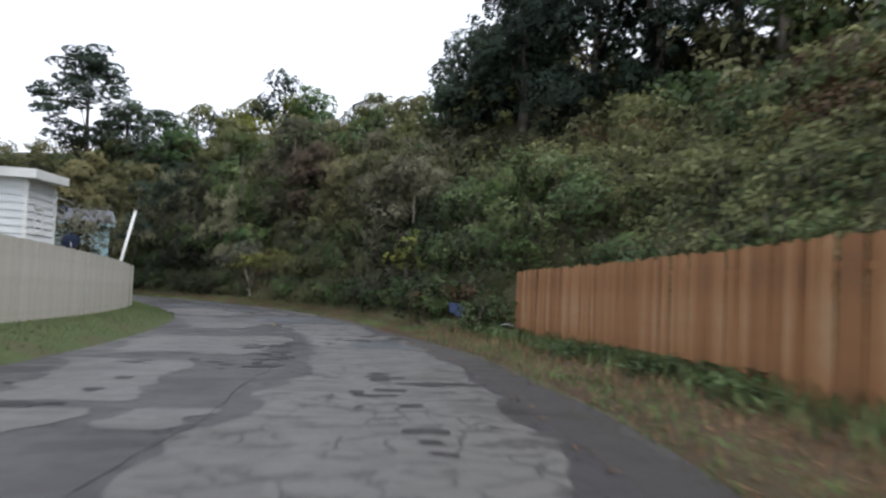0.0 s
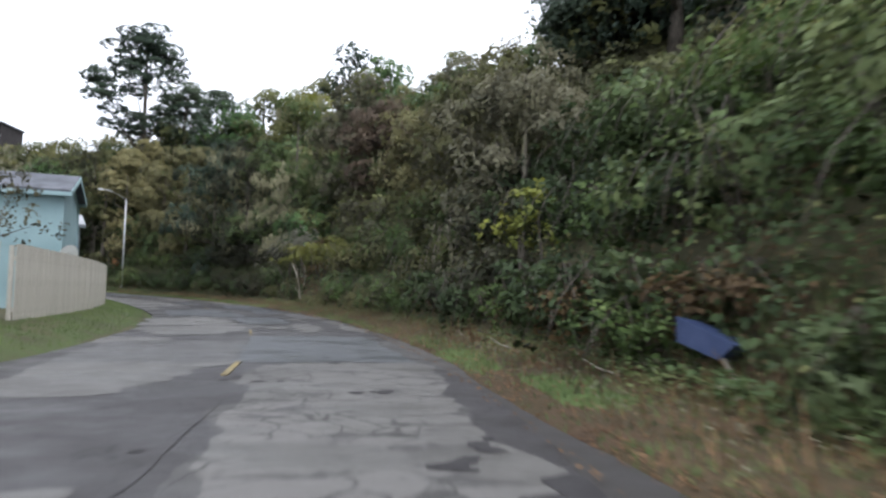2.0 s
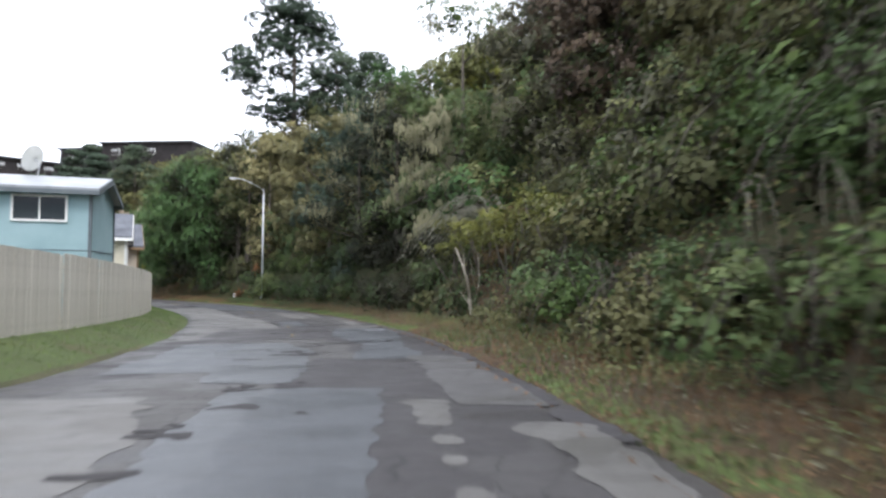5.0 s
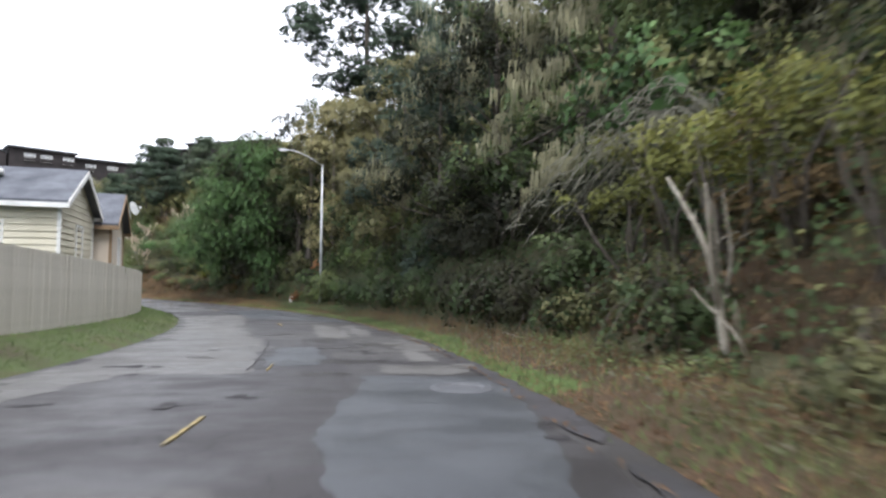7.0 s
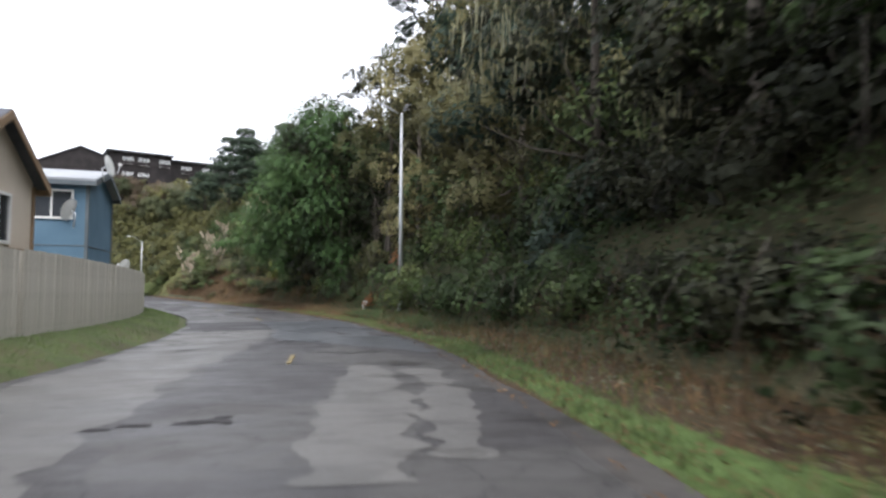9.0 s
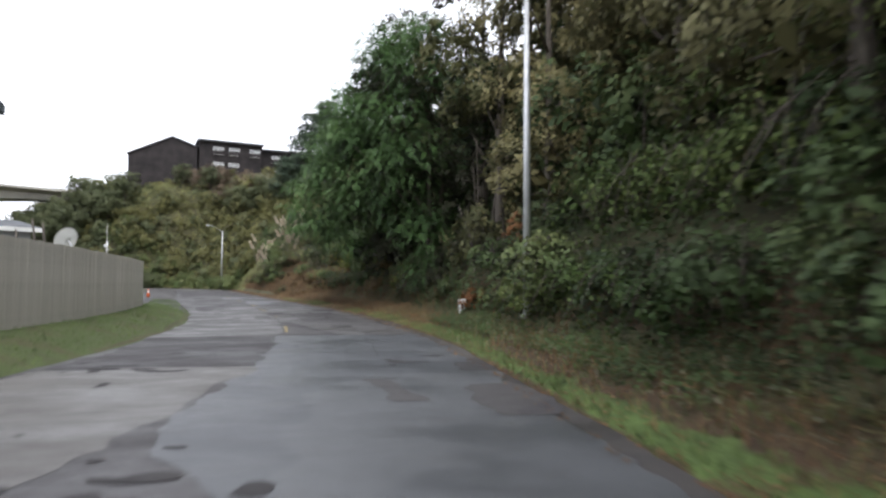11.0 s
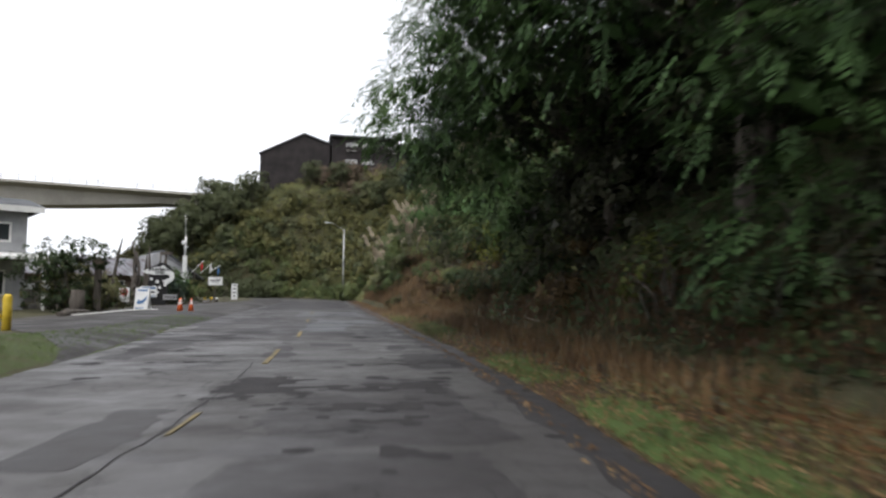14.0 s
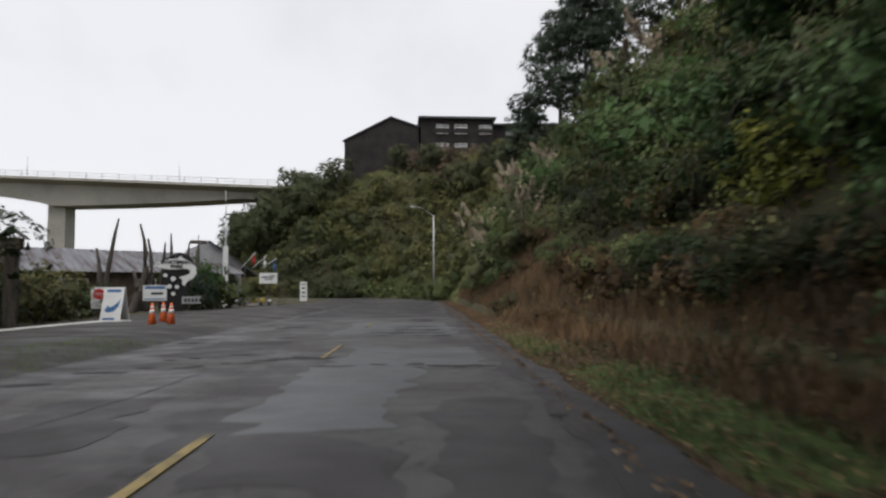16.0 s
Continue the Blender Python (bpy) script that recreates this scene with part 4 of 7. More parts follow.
ROOF_TIN = surface("pale_tin_roof", [(0.22, 0.23, 0.24), (0.30, 0.31, 0.32), (0.36, 0.37, 0.38)], 1.2, 0.5, metal=0.3, bump=0.1)
TRIM_BROWN = surface("brown_trim", [(0.22, 0.15, 0.09), (0.30, 0.21, 0.13)], 2, 0.7)
TRIM_SLATE = surface("slate_trim", [(0.10, 0.12, 0.13), (0.15, 0.17, 0.18)], 2, 0.7)


def dish(m, name="satellite_dish"):
    d = thing("satellite_dish", "grey satellite dish on a bent mast", "satellite dish", m, group="satellite dishes")
    bm = bmesh.new()
    rings = []
    for r in (0.0, 0.12, 0.24, 0.34, 0.38):
        rings.append([bm.verts.new((r * math.cos(a) * 0.92, -0.35 * r * r * 1.6, r * math.sin(a))) for a in np.linspace(0, 2 * math.pi, 20, endpoint=False)])
    for a, b in zip(rings, rings[1:]):
        for k in range(20):
            f = bm.faces.new((a[k], a[(k + 1) % 20], b[(k + 1) % 20], b[k]))
            f.smooth = True
    bmesh.ops.solidify(bm, geom=bm.faces[:], thickness=0.012)
    part("reflector", bm, WHITE, d)
    part("feed_arm", tube([(0, 0.0, -0.34), (0, -0.25, -0.3), (0, -0.42, -0.05)], 0.015, 6), GALVANISED, d)
    part("feed_horn", box(-0.04, 0.04, -0.47, -0.38, -0.08, 0.02, 0.01), WHITE, d)
    part("mast", tube([(0, 0.02, 0), (0, 0.2, -0.05), (0, 0.28, -0.5)], 0.022, 8), GALVANISED, d)
    return d


def home(label, s, width, eave, apex, depth, wall, trim, u=-8.4, base=0.3, turn=0.0, boards=False, side_window=None, end_window=None, flat=False, over=0.28, roof=ROOF_GREY, slots=()):
    """A mobile home, its gable end to the road: x along the road, y away from it."""
    h = thing("mobile_home", label, "mobile home", along(s, u, base, turn), group="mobile homes")
    w = width / 2
    ev, ap = eave - base, (eave if flat else apex) - base
    prof = [(-w, -0.3), (w, -0.3), (w, ev), (0, ap), (-w, ev)] if not flat else [(-w, -0.3), (w, -0.3), (w, ev), (-w, ev)]
    part("wall", prism(prof, 0, depth), wall, h)
    if boards:
        n = int((ev - 0.3) / 0.2)
        for k in range(n + 6):
            z = 0.1 + k * 0.2
            half = w if z + 0.2 < ev else w * max(0.0, (ap - z - 0.16) / max(0.05, ap - ev))
            if half > 0.25 and z + 0.2 < ap:
                part("siding_board", wedge(-half, half, z, 0.2, True), wall, h)
            if z + 0.2 < ev:
                part("siding_board", wedge(0, depth, z, 0.2, False, -w), wall, h)
    else:
        part("belt_seam", box(-w - 0.012, w + 0.012, -0.014, depth, ev * 0.55, ev * 0.55 + 0.03), trim, h)
    t = 0.11
    if flat:
        part("roof", prism([(-w - over, ev - 0.02), (w + over, ev + 0.10), (w + over, ev + 0.34), (-w - over, ev + 0.22)], -over, depth + over), trim, h)
    else:
        k = (ap - ev) / w
        for sg, nm in ((1, "roof_slope"), (-1, "roof_slope")):
            pr = [(0, ap + 0.02), (sg * (w + over), ev - k * over + 0.02), (sg * (w + over), ev - k * over + 0.02 + t), (0, ap + 0.02 + t)]
            part(nm, prism(pr, -over, depth + over), roof, h)
            fb = [(0, ap - 0.10), (sg * (w + over), ev - k * over - 0.10), (sg * (w + over), ev - k * over + 0.10), (0, ap + 0.10)]
            part("fascia", prism(fb, -over - 0.03, -over), trim, h)
            part("gutter", box(sg * (w + over) - 0.03, sg * (w + over) + 0.03, -over, depth + over, ev - k * over - 0.10, ev - k * over + 0.05), trim, h)
    for spec, on_end in ((end_window, True), (side_window, False)):
        if not spec:
            continue
        c, z, ww, hh = spec
        z -= base
        win = part("window", window_frame(ww, hh), WHITE, h, m=(pose(c, -0.02, z) if on_end else pose(-w - 0.02, c, z, 0, 0, -90)))
        part("pane", box(-ww / 2, ww / 2, 0.012, 0.02, -hh / 2, hh / 2), GLASS, win)
    for y, z in slots:
        win = part("window", window_frame(0.22, 0.95, 0.05), trim, h, m=pose(-w - 0.02, y, z - base, 0, 0, -90))
        part("pane", box(-0.11, 0.11, 0.012, 0.02, -0.475, 0.475), GLASS, win)
    for x in (-w, w):
        part("corner_trim", box(x - 0.05, x + 0.05, -0.045, 0.05, -0.2, ev - 0.1), trim if not boards else WHITE, h)
    return h


def window_frame(w, h, t=0.07):
    bm = box(-w / 2 - t, -w / 2, -0.03, 0.03, -h / 2 - t, h / 2 + t)
    box(w / 2, w / 2 + t, -0.03, 0.03, -h / 2 - t, h / 2 + t, bm=bm)
    box(-w / 2, w / 2, -0.03, 0.03, h / 2, h / 2 + t, bm=bm)
    box(-w / 2, w / 2, -0.03, 0.03, -h / 2 - t, -h / 2, bm=bm)
    if w > 0.8:
        box(-0.025, 0.025, -0.02, 0.02, -h / 2, h / 2, bm=bm)
    return bm


def wedge(a, b, z, h, on_end, x=0.0):
    """A lap board, thicker at its lower edge."""
    bm = bmesh.new()
    if on_end:
        v = [(a, -0.004, z + h), (b, -0.004, z + h), (b, -0.03, z), (a, -0.03, z), (b, -0.002, z), (a, -0.002, z)]
    else:
        v = [(x - 0.004, a, z + h), (x - 0.004, b, z + h), (x - 0.03, b, z), (x - 0.03, a, z), (x - 0.002, b, z), (x - 0.002, a, z)]
    v = [bm.verts.new(p) for p in v]
    for f in ((0, 1, 2, 3), (3, 2, 4, 5), (0, 3, 5), (1, 4, 2)):
        bm.faces.new([v[i] for i in f])
    bmesh.ops.recalc_face_normals(bm, faces=bm.faces)
    return bm


home("white clapboard shed with a flat overhanging roof", 20.0, 2.3, 4.05, 4.1, 4.0, SIDING_WHITE, WHITE, boards=True, end_window=(-0.2, 3.0, 0.55, 0.62), flat=True)
home("low grey-roofed home behind shrubs", 33.0, 4.6, 3.6, 4.4, 12.0, PANEL_TEAL, WHITE, u=-13.5)
home("tall teal panelled home with a low gable", 44.1, 4.8, 4.85, 5.6, 12.0, PANEL_TEAL, PANEL_TEAL)
home("teal panelled home with a sliding window", 61.0, 4.4, 4.85, 5.45, 12.0, PANEL_TEAL, TRIM_SLATE, u=-8.4, side_window=(1.5, 4.2, 1.5, 0.75), roof=ROOF_TIN)
home("cream lap-sided home with a grey shingle roof", 72.3, 4.3, 4.15, 5.3, 12.0, SIDING_CREAM, WHITE, boards=True, end_window=(0.2, 3.0, 0.75, 1.0), slots=((1.6, 3.0), (4.2, 3.05)))
home("beige panelled home with a grey shingle roof", 77.35, 3.8, 4.0, 5.2, 11.0, PANEL_BEIGE, TRIM_BROWN, u=-7.85, end_window=(0.4, 3.0, 0.5, 1.0))
home("deep blue panelled home with a low roof", 88.6, 4.6, 5.15, 5.75, 10.0, PANEL_BLUE, TRIM_SLATE, u=-8.2, side_window=(1.05, 4.35, 1.15, 0.85), roof=ROOF_TIN)

# ---- the bridge, far over the river ----
def bridge():
    b = thing("road_bridge", "pale concrete box girder bridge with haunched spans", "bridge", Matrix.Translation((-200.3, 51.2, 0)) @ Matrix.Rotation(radians(69.1), 4, "Z"))
    deck = bmesh.new()

    def top(x):
        return 18.9 - 0.050 * x if x > -60 else 21.9

    rows_ = []
    for x in np.linspace(-150, 50, 81):
        low = 14.0 + 1.0 * min(1.0, x / 36) ** 2 if x > 0 else 14.0 + 3.0 * math.sin(min(math.pi, -x / 62 * math.pi)) ** 0.8 + 0.04 * min(60, -x)
        low = min(low, top(x) - 2.2)
        rows_.append([(x, -3.0, low), (x, 3.0, low), (x, 3.4, top(x) - 1.0), (x, 5.8, top(x) - 0.45), (x, 5.8, top(x)), (x, -5.8, top(x)), (x, -5.8, top(x) - 0.45), (x, -3.4, top(x) - 1.0)])
    vs = [[deck.verts.new(p) for p in r] for r in rows_]
    for a, c in zip(vs, vs[1:]):
        for i in range(8):
            deck.faces.new((a[i], a[(i + 1) % 8], c[(i + 1) % 8], c[i]))
    bmesh.ops.recalc_face_normals(deck, faces=deck.faces)
    part("girder", deck, CONCRETE, b)
    for px in (0, -62, -124):
        part("pier", prism([(-1.9, -18), (1.9, -18), (1.65, 14.4), (-1.65, 14.4)], -1.5, 1.5), CONCRETE, b, m=Matrix.Translation((px, 0, 0)))
    for sy in (-5.6, 5.6):
        for z in (0.5, 1.0):
            part("rail", tube([(x, sy, top(x) + z) for x in (-59, -20, 50)], 0.05, 5), GALVANISED, b)
        for x in np.arange(-58, 50, 3.0):
            part("rail_post", box(-0.05, 0.05, -0.05, 0.05, 0, 1.05), GALVANISED, b, m=Matrix.Translation((x, sy, top(x))))
    for x in (-3, 25, -40):
        part("lamp_mast", tube([(x, -5.5, top(x)), (x, -5.5, top(x) + 3.6)], 0.06, 6), GALVANISED, b)


bridge()

# ---- the dark lodge on the hilltop ----
def lodge(name_label, m, w, d, h, windows, gable=0.0, skip=()):
    """A dark shingled block: x along its front, y into the hill."""
    b = thing("hilltop_lodge", name_label, "apartment building", m, group="hilltop lodge blocks")
    prof = [(0, -6), (w, -6), (w, h), (0, h)] if not gable else [(0, -6), (w, -6), (w, h), (w * 0.63, h + gable), (0, h - 2.2)]
    part("wall", prism(prof, 0, d), DARK_WALL, b)
    if not gable:
        part("roof", prism([(-0.5, h), (w + 0.5, h), (w + 0.5, h + 0.35), (-0.5, h + 0.35)], -0.8, d + 0.5), DARK_ROOF, b)
    else:
        part("roof_slope", prism([(w * 0.63, h + gable), (w + 0.3, h - 0.06), (w + 0.3, h + 0.14), (w * 0.63, h + gable + 0.2)], -0.3, d), DARK_ROOF, b)
        part("roof_slope", prism([(w * 0.63, h + gable), (-0.3, h - 2.3), (-0.3, h - 2.1), (w * 0.63, h + gable + 0.2)], -0.3, d), DARK_ROOF, b)
    for x, z in windows:
        win = part("window", window_frame(2.1, 1.5, 0.10), WHITE, b, m=pose(x, -0.05, z))
        part("pane", box(-1.05, 1.05, 0.02, 0.04, -0.75, 0.75), GLASS, win)
        part("balcony_rail", box(-1.4, 1.4, -0.9, -0.82, -0.95, -0.15), DARK_WALL, win)
        for zz in (-0.5, 0.0, 0.4):
            part("blind_slat", box(-1.0, 1.0, -0.01, 0.01, zz - 0.08, zz + 0.08), WHITE, win)
    return b


def facing(p, q, z):
    """x from p to q, y behind the line as seen from the road."""
    d = Vector((q[0] - p[0], q[1] - p[1], 0))
    return Matrix.Translation((p[0], p[1], z)) @ Matrix.Rotation(math.atan2(d.y, d.x), 4, "Z"), d.length


_m, _w = facing((-182, 101.4), (-176.2, 114.2), 20.8)
lodge("dark brown shingled lodge block with an uneven gable", _m, _w, 12, 7.6, [], gable=2.0)
_m, _w = facing((-175.4, 114.4), (-172.0, 127.4), 20.5)
lodge("dark brown lodge block with white-framed windows", _m, _w, 12, 9.3, [(4.0, 7.4), (7.4, 7.4), (4.0, 3.9), (7.4, 3.9), (12.0, 7.4)])
_m, _w = facing((-174.5, 128.6), (-169, 145), 20.5)
lodge("dark brown lodge block with white-framed windows", _m, _w, 12, 8.8, [(3.5, 6.9), (8.5, 6.9), (3.5, 3.4), (8.5, 3.4), (14.5, 6.9)])
_m, _w = facing((-160, 150), (-136, 158), 26.2)
lodge("dark brown lodge block along the ridge", _m, _w, 12, 9.0, [(4, 6.7), (14, 6.7)])
_m, _w = facing((-171.5, 146.5), (-160.6, 150), 24.6)
lodge("dark brown lodge block along the ridge", _m, _w, 12, 9.2, [(3.5, 6.6), (8, 6.6)])

# ---- plants ----
RNG = np.random.default_rng(7)


def plant_pose(s, u, sink=0.15, scale=1.0, spin=None):
    x, y, _ = at(s, u)
    z = float(zroad(s) + rise(s, u)) - sink
    a = RNG.uniform(0, 360) if spin is None else spin
    return Matrix.Translation((x, y, z)) @ Matrix.Rotation(radians(a), 4, "Z") @ Matrix.Scale(scale, 4)


def place_copy(ob, m):
    c = copy_thing(ob, m)
    c.scale = m.to_scale()
    return c


def ball_lobes(rng, n, rx, rz, cz, r, low=-0.85):
    """Lobes spread over a rounded crown."""
    out = []
    for k in range(n):
        a, v = 2.4 * k + rng.uniform(-0.4, 0.4), rng.uniform(low, 0.95)
        q = math.sqrt(max(0.05, 1 - v * v)) * rng.uniform(0.5, 1.0)
        rr = r * rng.uniform(0.7, 1.3)
        out.append(((rx * q * math.cos(a), rx * q * math.sin(a), cz + rz * v), (rr, rr, rr * 0.8)))
    return out


def stems_mesh(rng, lobes, n=5, girth=0.05):
    bm = bmesh.new()
    for k in range(n):
        e = Vector(lobes[k % len(lobes)][0]) + Vector((rng.uniform(-0.4, 0.4), rng.uniform(-0.4, 0.4), 0.2))
        a = Vector((rng.uniform(-0.3, 0.3), rng.uniform(-0.3, 0.3), -0.3))
        tube([a, a.lerp(e, 0.5) + Vector((rng.uniform(-0.25, 0.25), rng.uniform(-0.2, 0.2), 0.15)), e], [girth, girth * 0.7, girth * 0.25], 5, bm)
    return bm


def shrub(name, label, category, leaf, lobes, seed, per_area=1.6, spread=0.32, count=16, size=0.26, slim=0.5, droop=0.0, bark=BARK, group="hillside shrubs", stems=5, m=None, flat=1.0):
    rng = np.random.default_rng(seed)
    t = thing(name, label, category, m, group=group)
    part("foliage", quads("foliage", clumps(rng, lobes, per_area, spread, count, size, slim, droop, flat=flat), leaf), None, t)
    part("stem", stems_mesh(rng, lobes, stems), bark, t)
    return t


def hanging(rng, pts, n, length, width, loose=0.35):
    """Beards of lichen that hang from the points."""
    i = rng.integers(0, len(pts), n)
    top = pts[i] + rng.normal(size=(n, 3)) * np.array([1.0, 1.0, 0.6]) * loose
    ln = length * rng.uniform(0.35, 1.2, n)
    a = rng.uniform(0, 2 * math.pi, n)
    side = np.stack([np.cos(a), np.sin(a), np.zeros(n)], -1) * (width * rng.uniform(0.5, 1.4, n))[:, None]
    down = np.stack([rng.normal(size=n) * 0.05, rng.normal(size=n) * 0.05, -ln], -1)
    return np.stack([top - side, top + side, top + down + side * 0.15, top + down * 0.95 - side * 0.15], 1)


def tree(label, category, leaf, lobes, seed, m, height, girth, per_area=1.6, spread=0.4, count=18, size=0.3, slim=0.5, droop=0.0, bark=BARK, lean=(0, 0), flat=1.0, low=0.35, group="hillside trees", beard=0, inner=0.12, frond=False):
    rng = np.random.default_rng(seed)
    t = thing("tree", label, category, m, group=group)
    part("trunk", limb_mesh(rng, height, girth, [c for c, r in lobes], lean, low=low), bark, t)
    part("crown", quads("crown", fronds(rng, lobes, per_area, size) if frond else clumps(rng, lobes, per_area, spread, count, size, slim, droop, flat=flat, inner=inner), leaf), None, t)
    if beard:
        src = np.array([np.array(c) + np.array(r) * d for c, r in lobes for d in rng.normal(size=(3, 3)) * 0.55])
        tagged(part("lichen", quads("lichen", hanging(rng, src[rng.integers(0, len(src), 26)], beard * 6, 0.7, 0.013), F_LICHEN), None, t, "pale hanging lichen"), kind="stuff")
    return t


# shrubs that can be told apart: a mould of each kind, copied to its places
KINDS = [("olive green rounded shrub on the slope", F_OLIVE, 2.6, 1.7), ("dark green evergreen shrub on the slope", F_BRAMBLE, 3.0, 1.7),
         ("yellow-green coyote brush on the slope", F_YELLOW, 1.9, 1.7), ("rusty brown autumn shrub on the slope", F_RUST, 2.2, 1.6),
         ("grey-green twiggy shrub on the slope", F_GREY, 2.8, 1.6), ("broad-leaved green shrub on the slope", F_GREEN, 2.8, 1.8)]
MOULD = {}


def kind_lobes(k):
    return ball_lobes(np.random.default_rng(40 + k), 7, KINDS[k][3] * 0.75, KINDS[k][2] * 0.42, KINDS[k][2] * 0.5, KINDS[k][3] * 0.62)


def scatter(weights, places):
    """Shrubs of the kinds at the places (s, u, scale)."""
    keys = list(weights)
    p = np.array([weights[k] for k in keys], float)
    p /= p.sum()
    for s, u, sc in places:
        k = keys[int(RNG.choice(len(keys), p=p))]
        m = plant_pose(s, u, 0.35, sc)
        if k not in MOULD:
            MOULD[k] = shrub("shrub", KINDS[k][0], "shrub", KINDS[k][1], kind_lobes(k), 60 + k, size=0.18, per_area=1.1, spread=0.34, count=15, slim=0.64)
            MOULD[k].matrix_basis = m
        else:
            place_copy(MOULD[k], m)


def thicket(name, label, leaf, places, seed, hgt=2.4, wid=1.7, size=0.38, per_area=0.62, count=9):
    """A far growth of shrubs, too many to count."""
    rng = np.random.default_rng(seed)
    moulds = [clumps(rng, ball_lobes(rng, 6, wid * 0.75, hgt * 0.4, hgt * 0.5, wid * 0.62), per_area, 0.42, count, size, 0.6, fill=8) for _ in range(4)]
    out = []
    for i, (s, u, sc) in enumerate(places):
        a = rng.uniform(0, 6.28)
        rot = np.array([[math.cos(a), -math.sin(a), 0], [math.sin(a), math.cos(a), 0], [0, 0, 1]])
        q = moulds[i % 4] @ rot.T
        q[:, :4] = q[:, :4] * sc + np.array(at(s, u, float(rise(s, u)) - 0.3))
        out.append(q)
    tagged(new(name, quads(name, np.concatenate(out), leaf)), label, "shrubs", kind="stuff")


def field(s0, s1, ds, u0, u1, du, lo, hi):
    return [(s + RNG.uniform(-0.45, 0.45) * ds, u + RNG.uniform(-0.45, 0.45) * du, RNG.uniform(lo, hi)) for s in np.arange(s0, s1, ds) for u in np.arange(u0, u1, du)]


# upper slope, first half
upper = field(-6, 116, 3.6, 13.5, 31, 3.9, 0.85, 1.6)
low_front = [(s, u, k * (0.6 if s < 40 and u < 20 else 1.0)) for s, u, k in upper]
for j, (nm, lab, leaf) in enumerate([("olive_thicket", "olive shrubs covering the upper slope", F_OLIVE), ("green_thicket", "dark green shrubs covering the upper slope", F_BRAMBLE), ("grey_thicket", "grey-olive shrubs covering the upper slope", F_SAGE)]):
    thicket(nm, lab, leaf, low_front[j::3], 90 + j)
scatter({0: 4, 3: 1.0, 1: 1.2, 2: 0.5}, [(s, u, k * 0.75) for s, u, k in field(-6, 33, 2.3, 8.6, 14.5, 2.1, 0.8, 1.2)])
scatter({0: 3, 1: 2, 4: 1.2, 3: 0.6}, field(46, 64, 3.0, 8.0, 14, 2.8, 0.8, 1.2))
# the slope past the green tree, and the hill across the end of the road
scatter({1: 4, 0: 1.6, 5: 1.6, 3: 0.5, 2: 0.4}, field(114, 168, 3.0, 6.8, 14, 2.8, 0.65, 1.1))
end_hill = [(s, u, k * (0.55 if 198 < s < 240 and u > 12 else 1.0)) for s, u, k in field(112, 262, 3.3, 14, 31, 3.5, 0.9, 1.5) + field(168, 205, 2.4, 5.0, 14, 2.4, 0.8, 1.3) + field(205, 262, 2.6, -5, 14, 2.6, 0.8, 1.4)]
for j, (nm, lab, leaf) in enumerate([("olive_thicket", "yellow-olive coyote brush covering the far hill", F_HILL), ("green_thicket", "dark olive shrubs covering the far hill", F_WOOD), ("olive_thicket", "yellow-olive coyote brush covering the far hill", F_HILL), ("green_thicket", "dark olive shrubs covering the far hill", F_WOOD), ("pale_thicket", "pale olive shrubs covering the far hill", F_HILL)]):
    thicket(nm, lab, leaf, end_hill[j::5], 100 + j, size=0.30, count=12)
thicket("plum_thicket", "purple-brown bare shrubs below the lodge", F_PLUM, field(196, 214, 3.0, 19, 27, 3.0, 1.0, 1.5), 106, size=0.30)
thicket("roadside_hedge", "dark green bushes closing the end of the road", F_WOOD, field(195, 216, 1.7, -2.0, 3.4, 1.6, 0.8, 1.1), 109, 2.2, 1.3, 0.28, 0.6, 12)
thicket("slope_thicket", "dull olive shrubs under the cypresses", F_DULL, field(29, 47, 2.3, 8.6, 17.5, 2.3, 0.7, 1.0), 110, size=0.28)
thicket("roadside_hedge", "dark green bushes at the foot of the far hill", F_BRAMBLE, field(170, 215, 1.5, 2.6, 6.0, 1.5, 0.7, 0.95), 108, 2.2, 1.3, 0.24, 0.6, 14)


# bramble: a carpet on the bank, and mounds that stand out of it
def bramble(label, leaf, s0, s1, u0, u1, n, size, seed, lift=(0.1, 1.3), keep=None, name="bramble_cover", slim=0.7):
    rng = np.random.default_rng(seed)
    s, u = rng.uniform(s0, s1, n), rng.uniform(u0, u1, n)
    k = 0.5 + 0.5 * np.sin(s * 1.15 + 1.7 * np.sin(u * 0.8 + seed)) * np.sin(u * 1.5 + 1.3 * np.sin(s * 0.45))
    k = 0.6 * k + 0.4 * (0.5 + 0.5 * np.sin(s * 3.1 + 2 * np.sin(s * 0.7)) * np.sin(u * 2.9 + s))
    edge = smooth(u0, u0 + 1.0, u)
    h = rise(s, u) + (lift[0] + (lift[1] - lift[0]) * k) * (0.25 + 0.75 * edge) * rng.uniform(0.45, 1.0, n)
    ok = (s > 18.3) | (u > 6.4)
    if leaf is not F_IVY:
        ok &= (s < 62) | (s > 112) | (rng.random(n) < 0.15)
    if keep is not None:
        ok &= rng.random(n) < keep(s, u)
    s, u, h = s[ok], u[ok], h[ok]
    p = at_many(s, u, h)
    hd = np.interp(s, TS, HEAD)
    nrm = np.stack([-np.sin(hd) * 0.6, np.cos(hd) * 0.6, np.full(len(s), 0.8)], -1)
    tagged(new(name, quads(name, np.concatenate([leaves(rng, p, nrm, np.full(len(s), size), slim, 0.4, 0.7), nrm[:, None]], 1), leaf)), label, "brambles", kind="stuff")


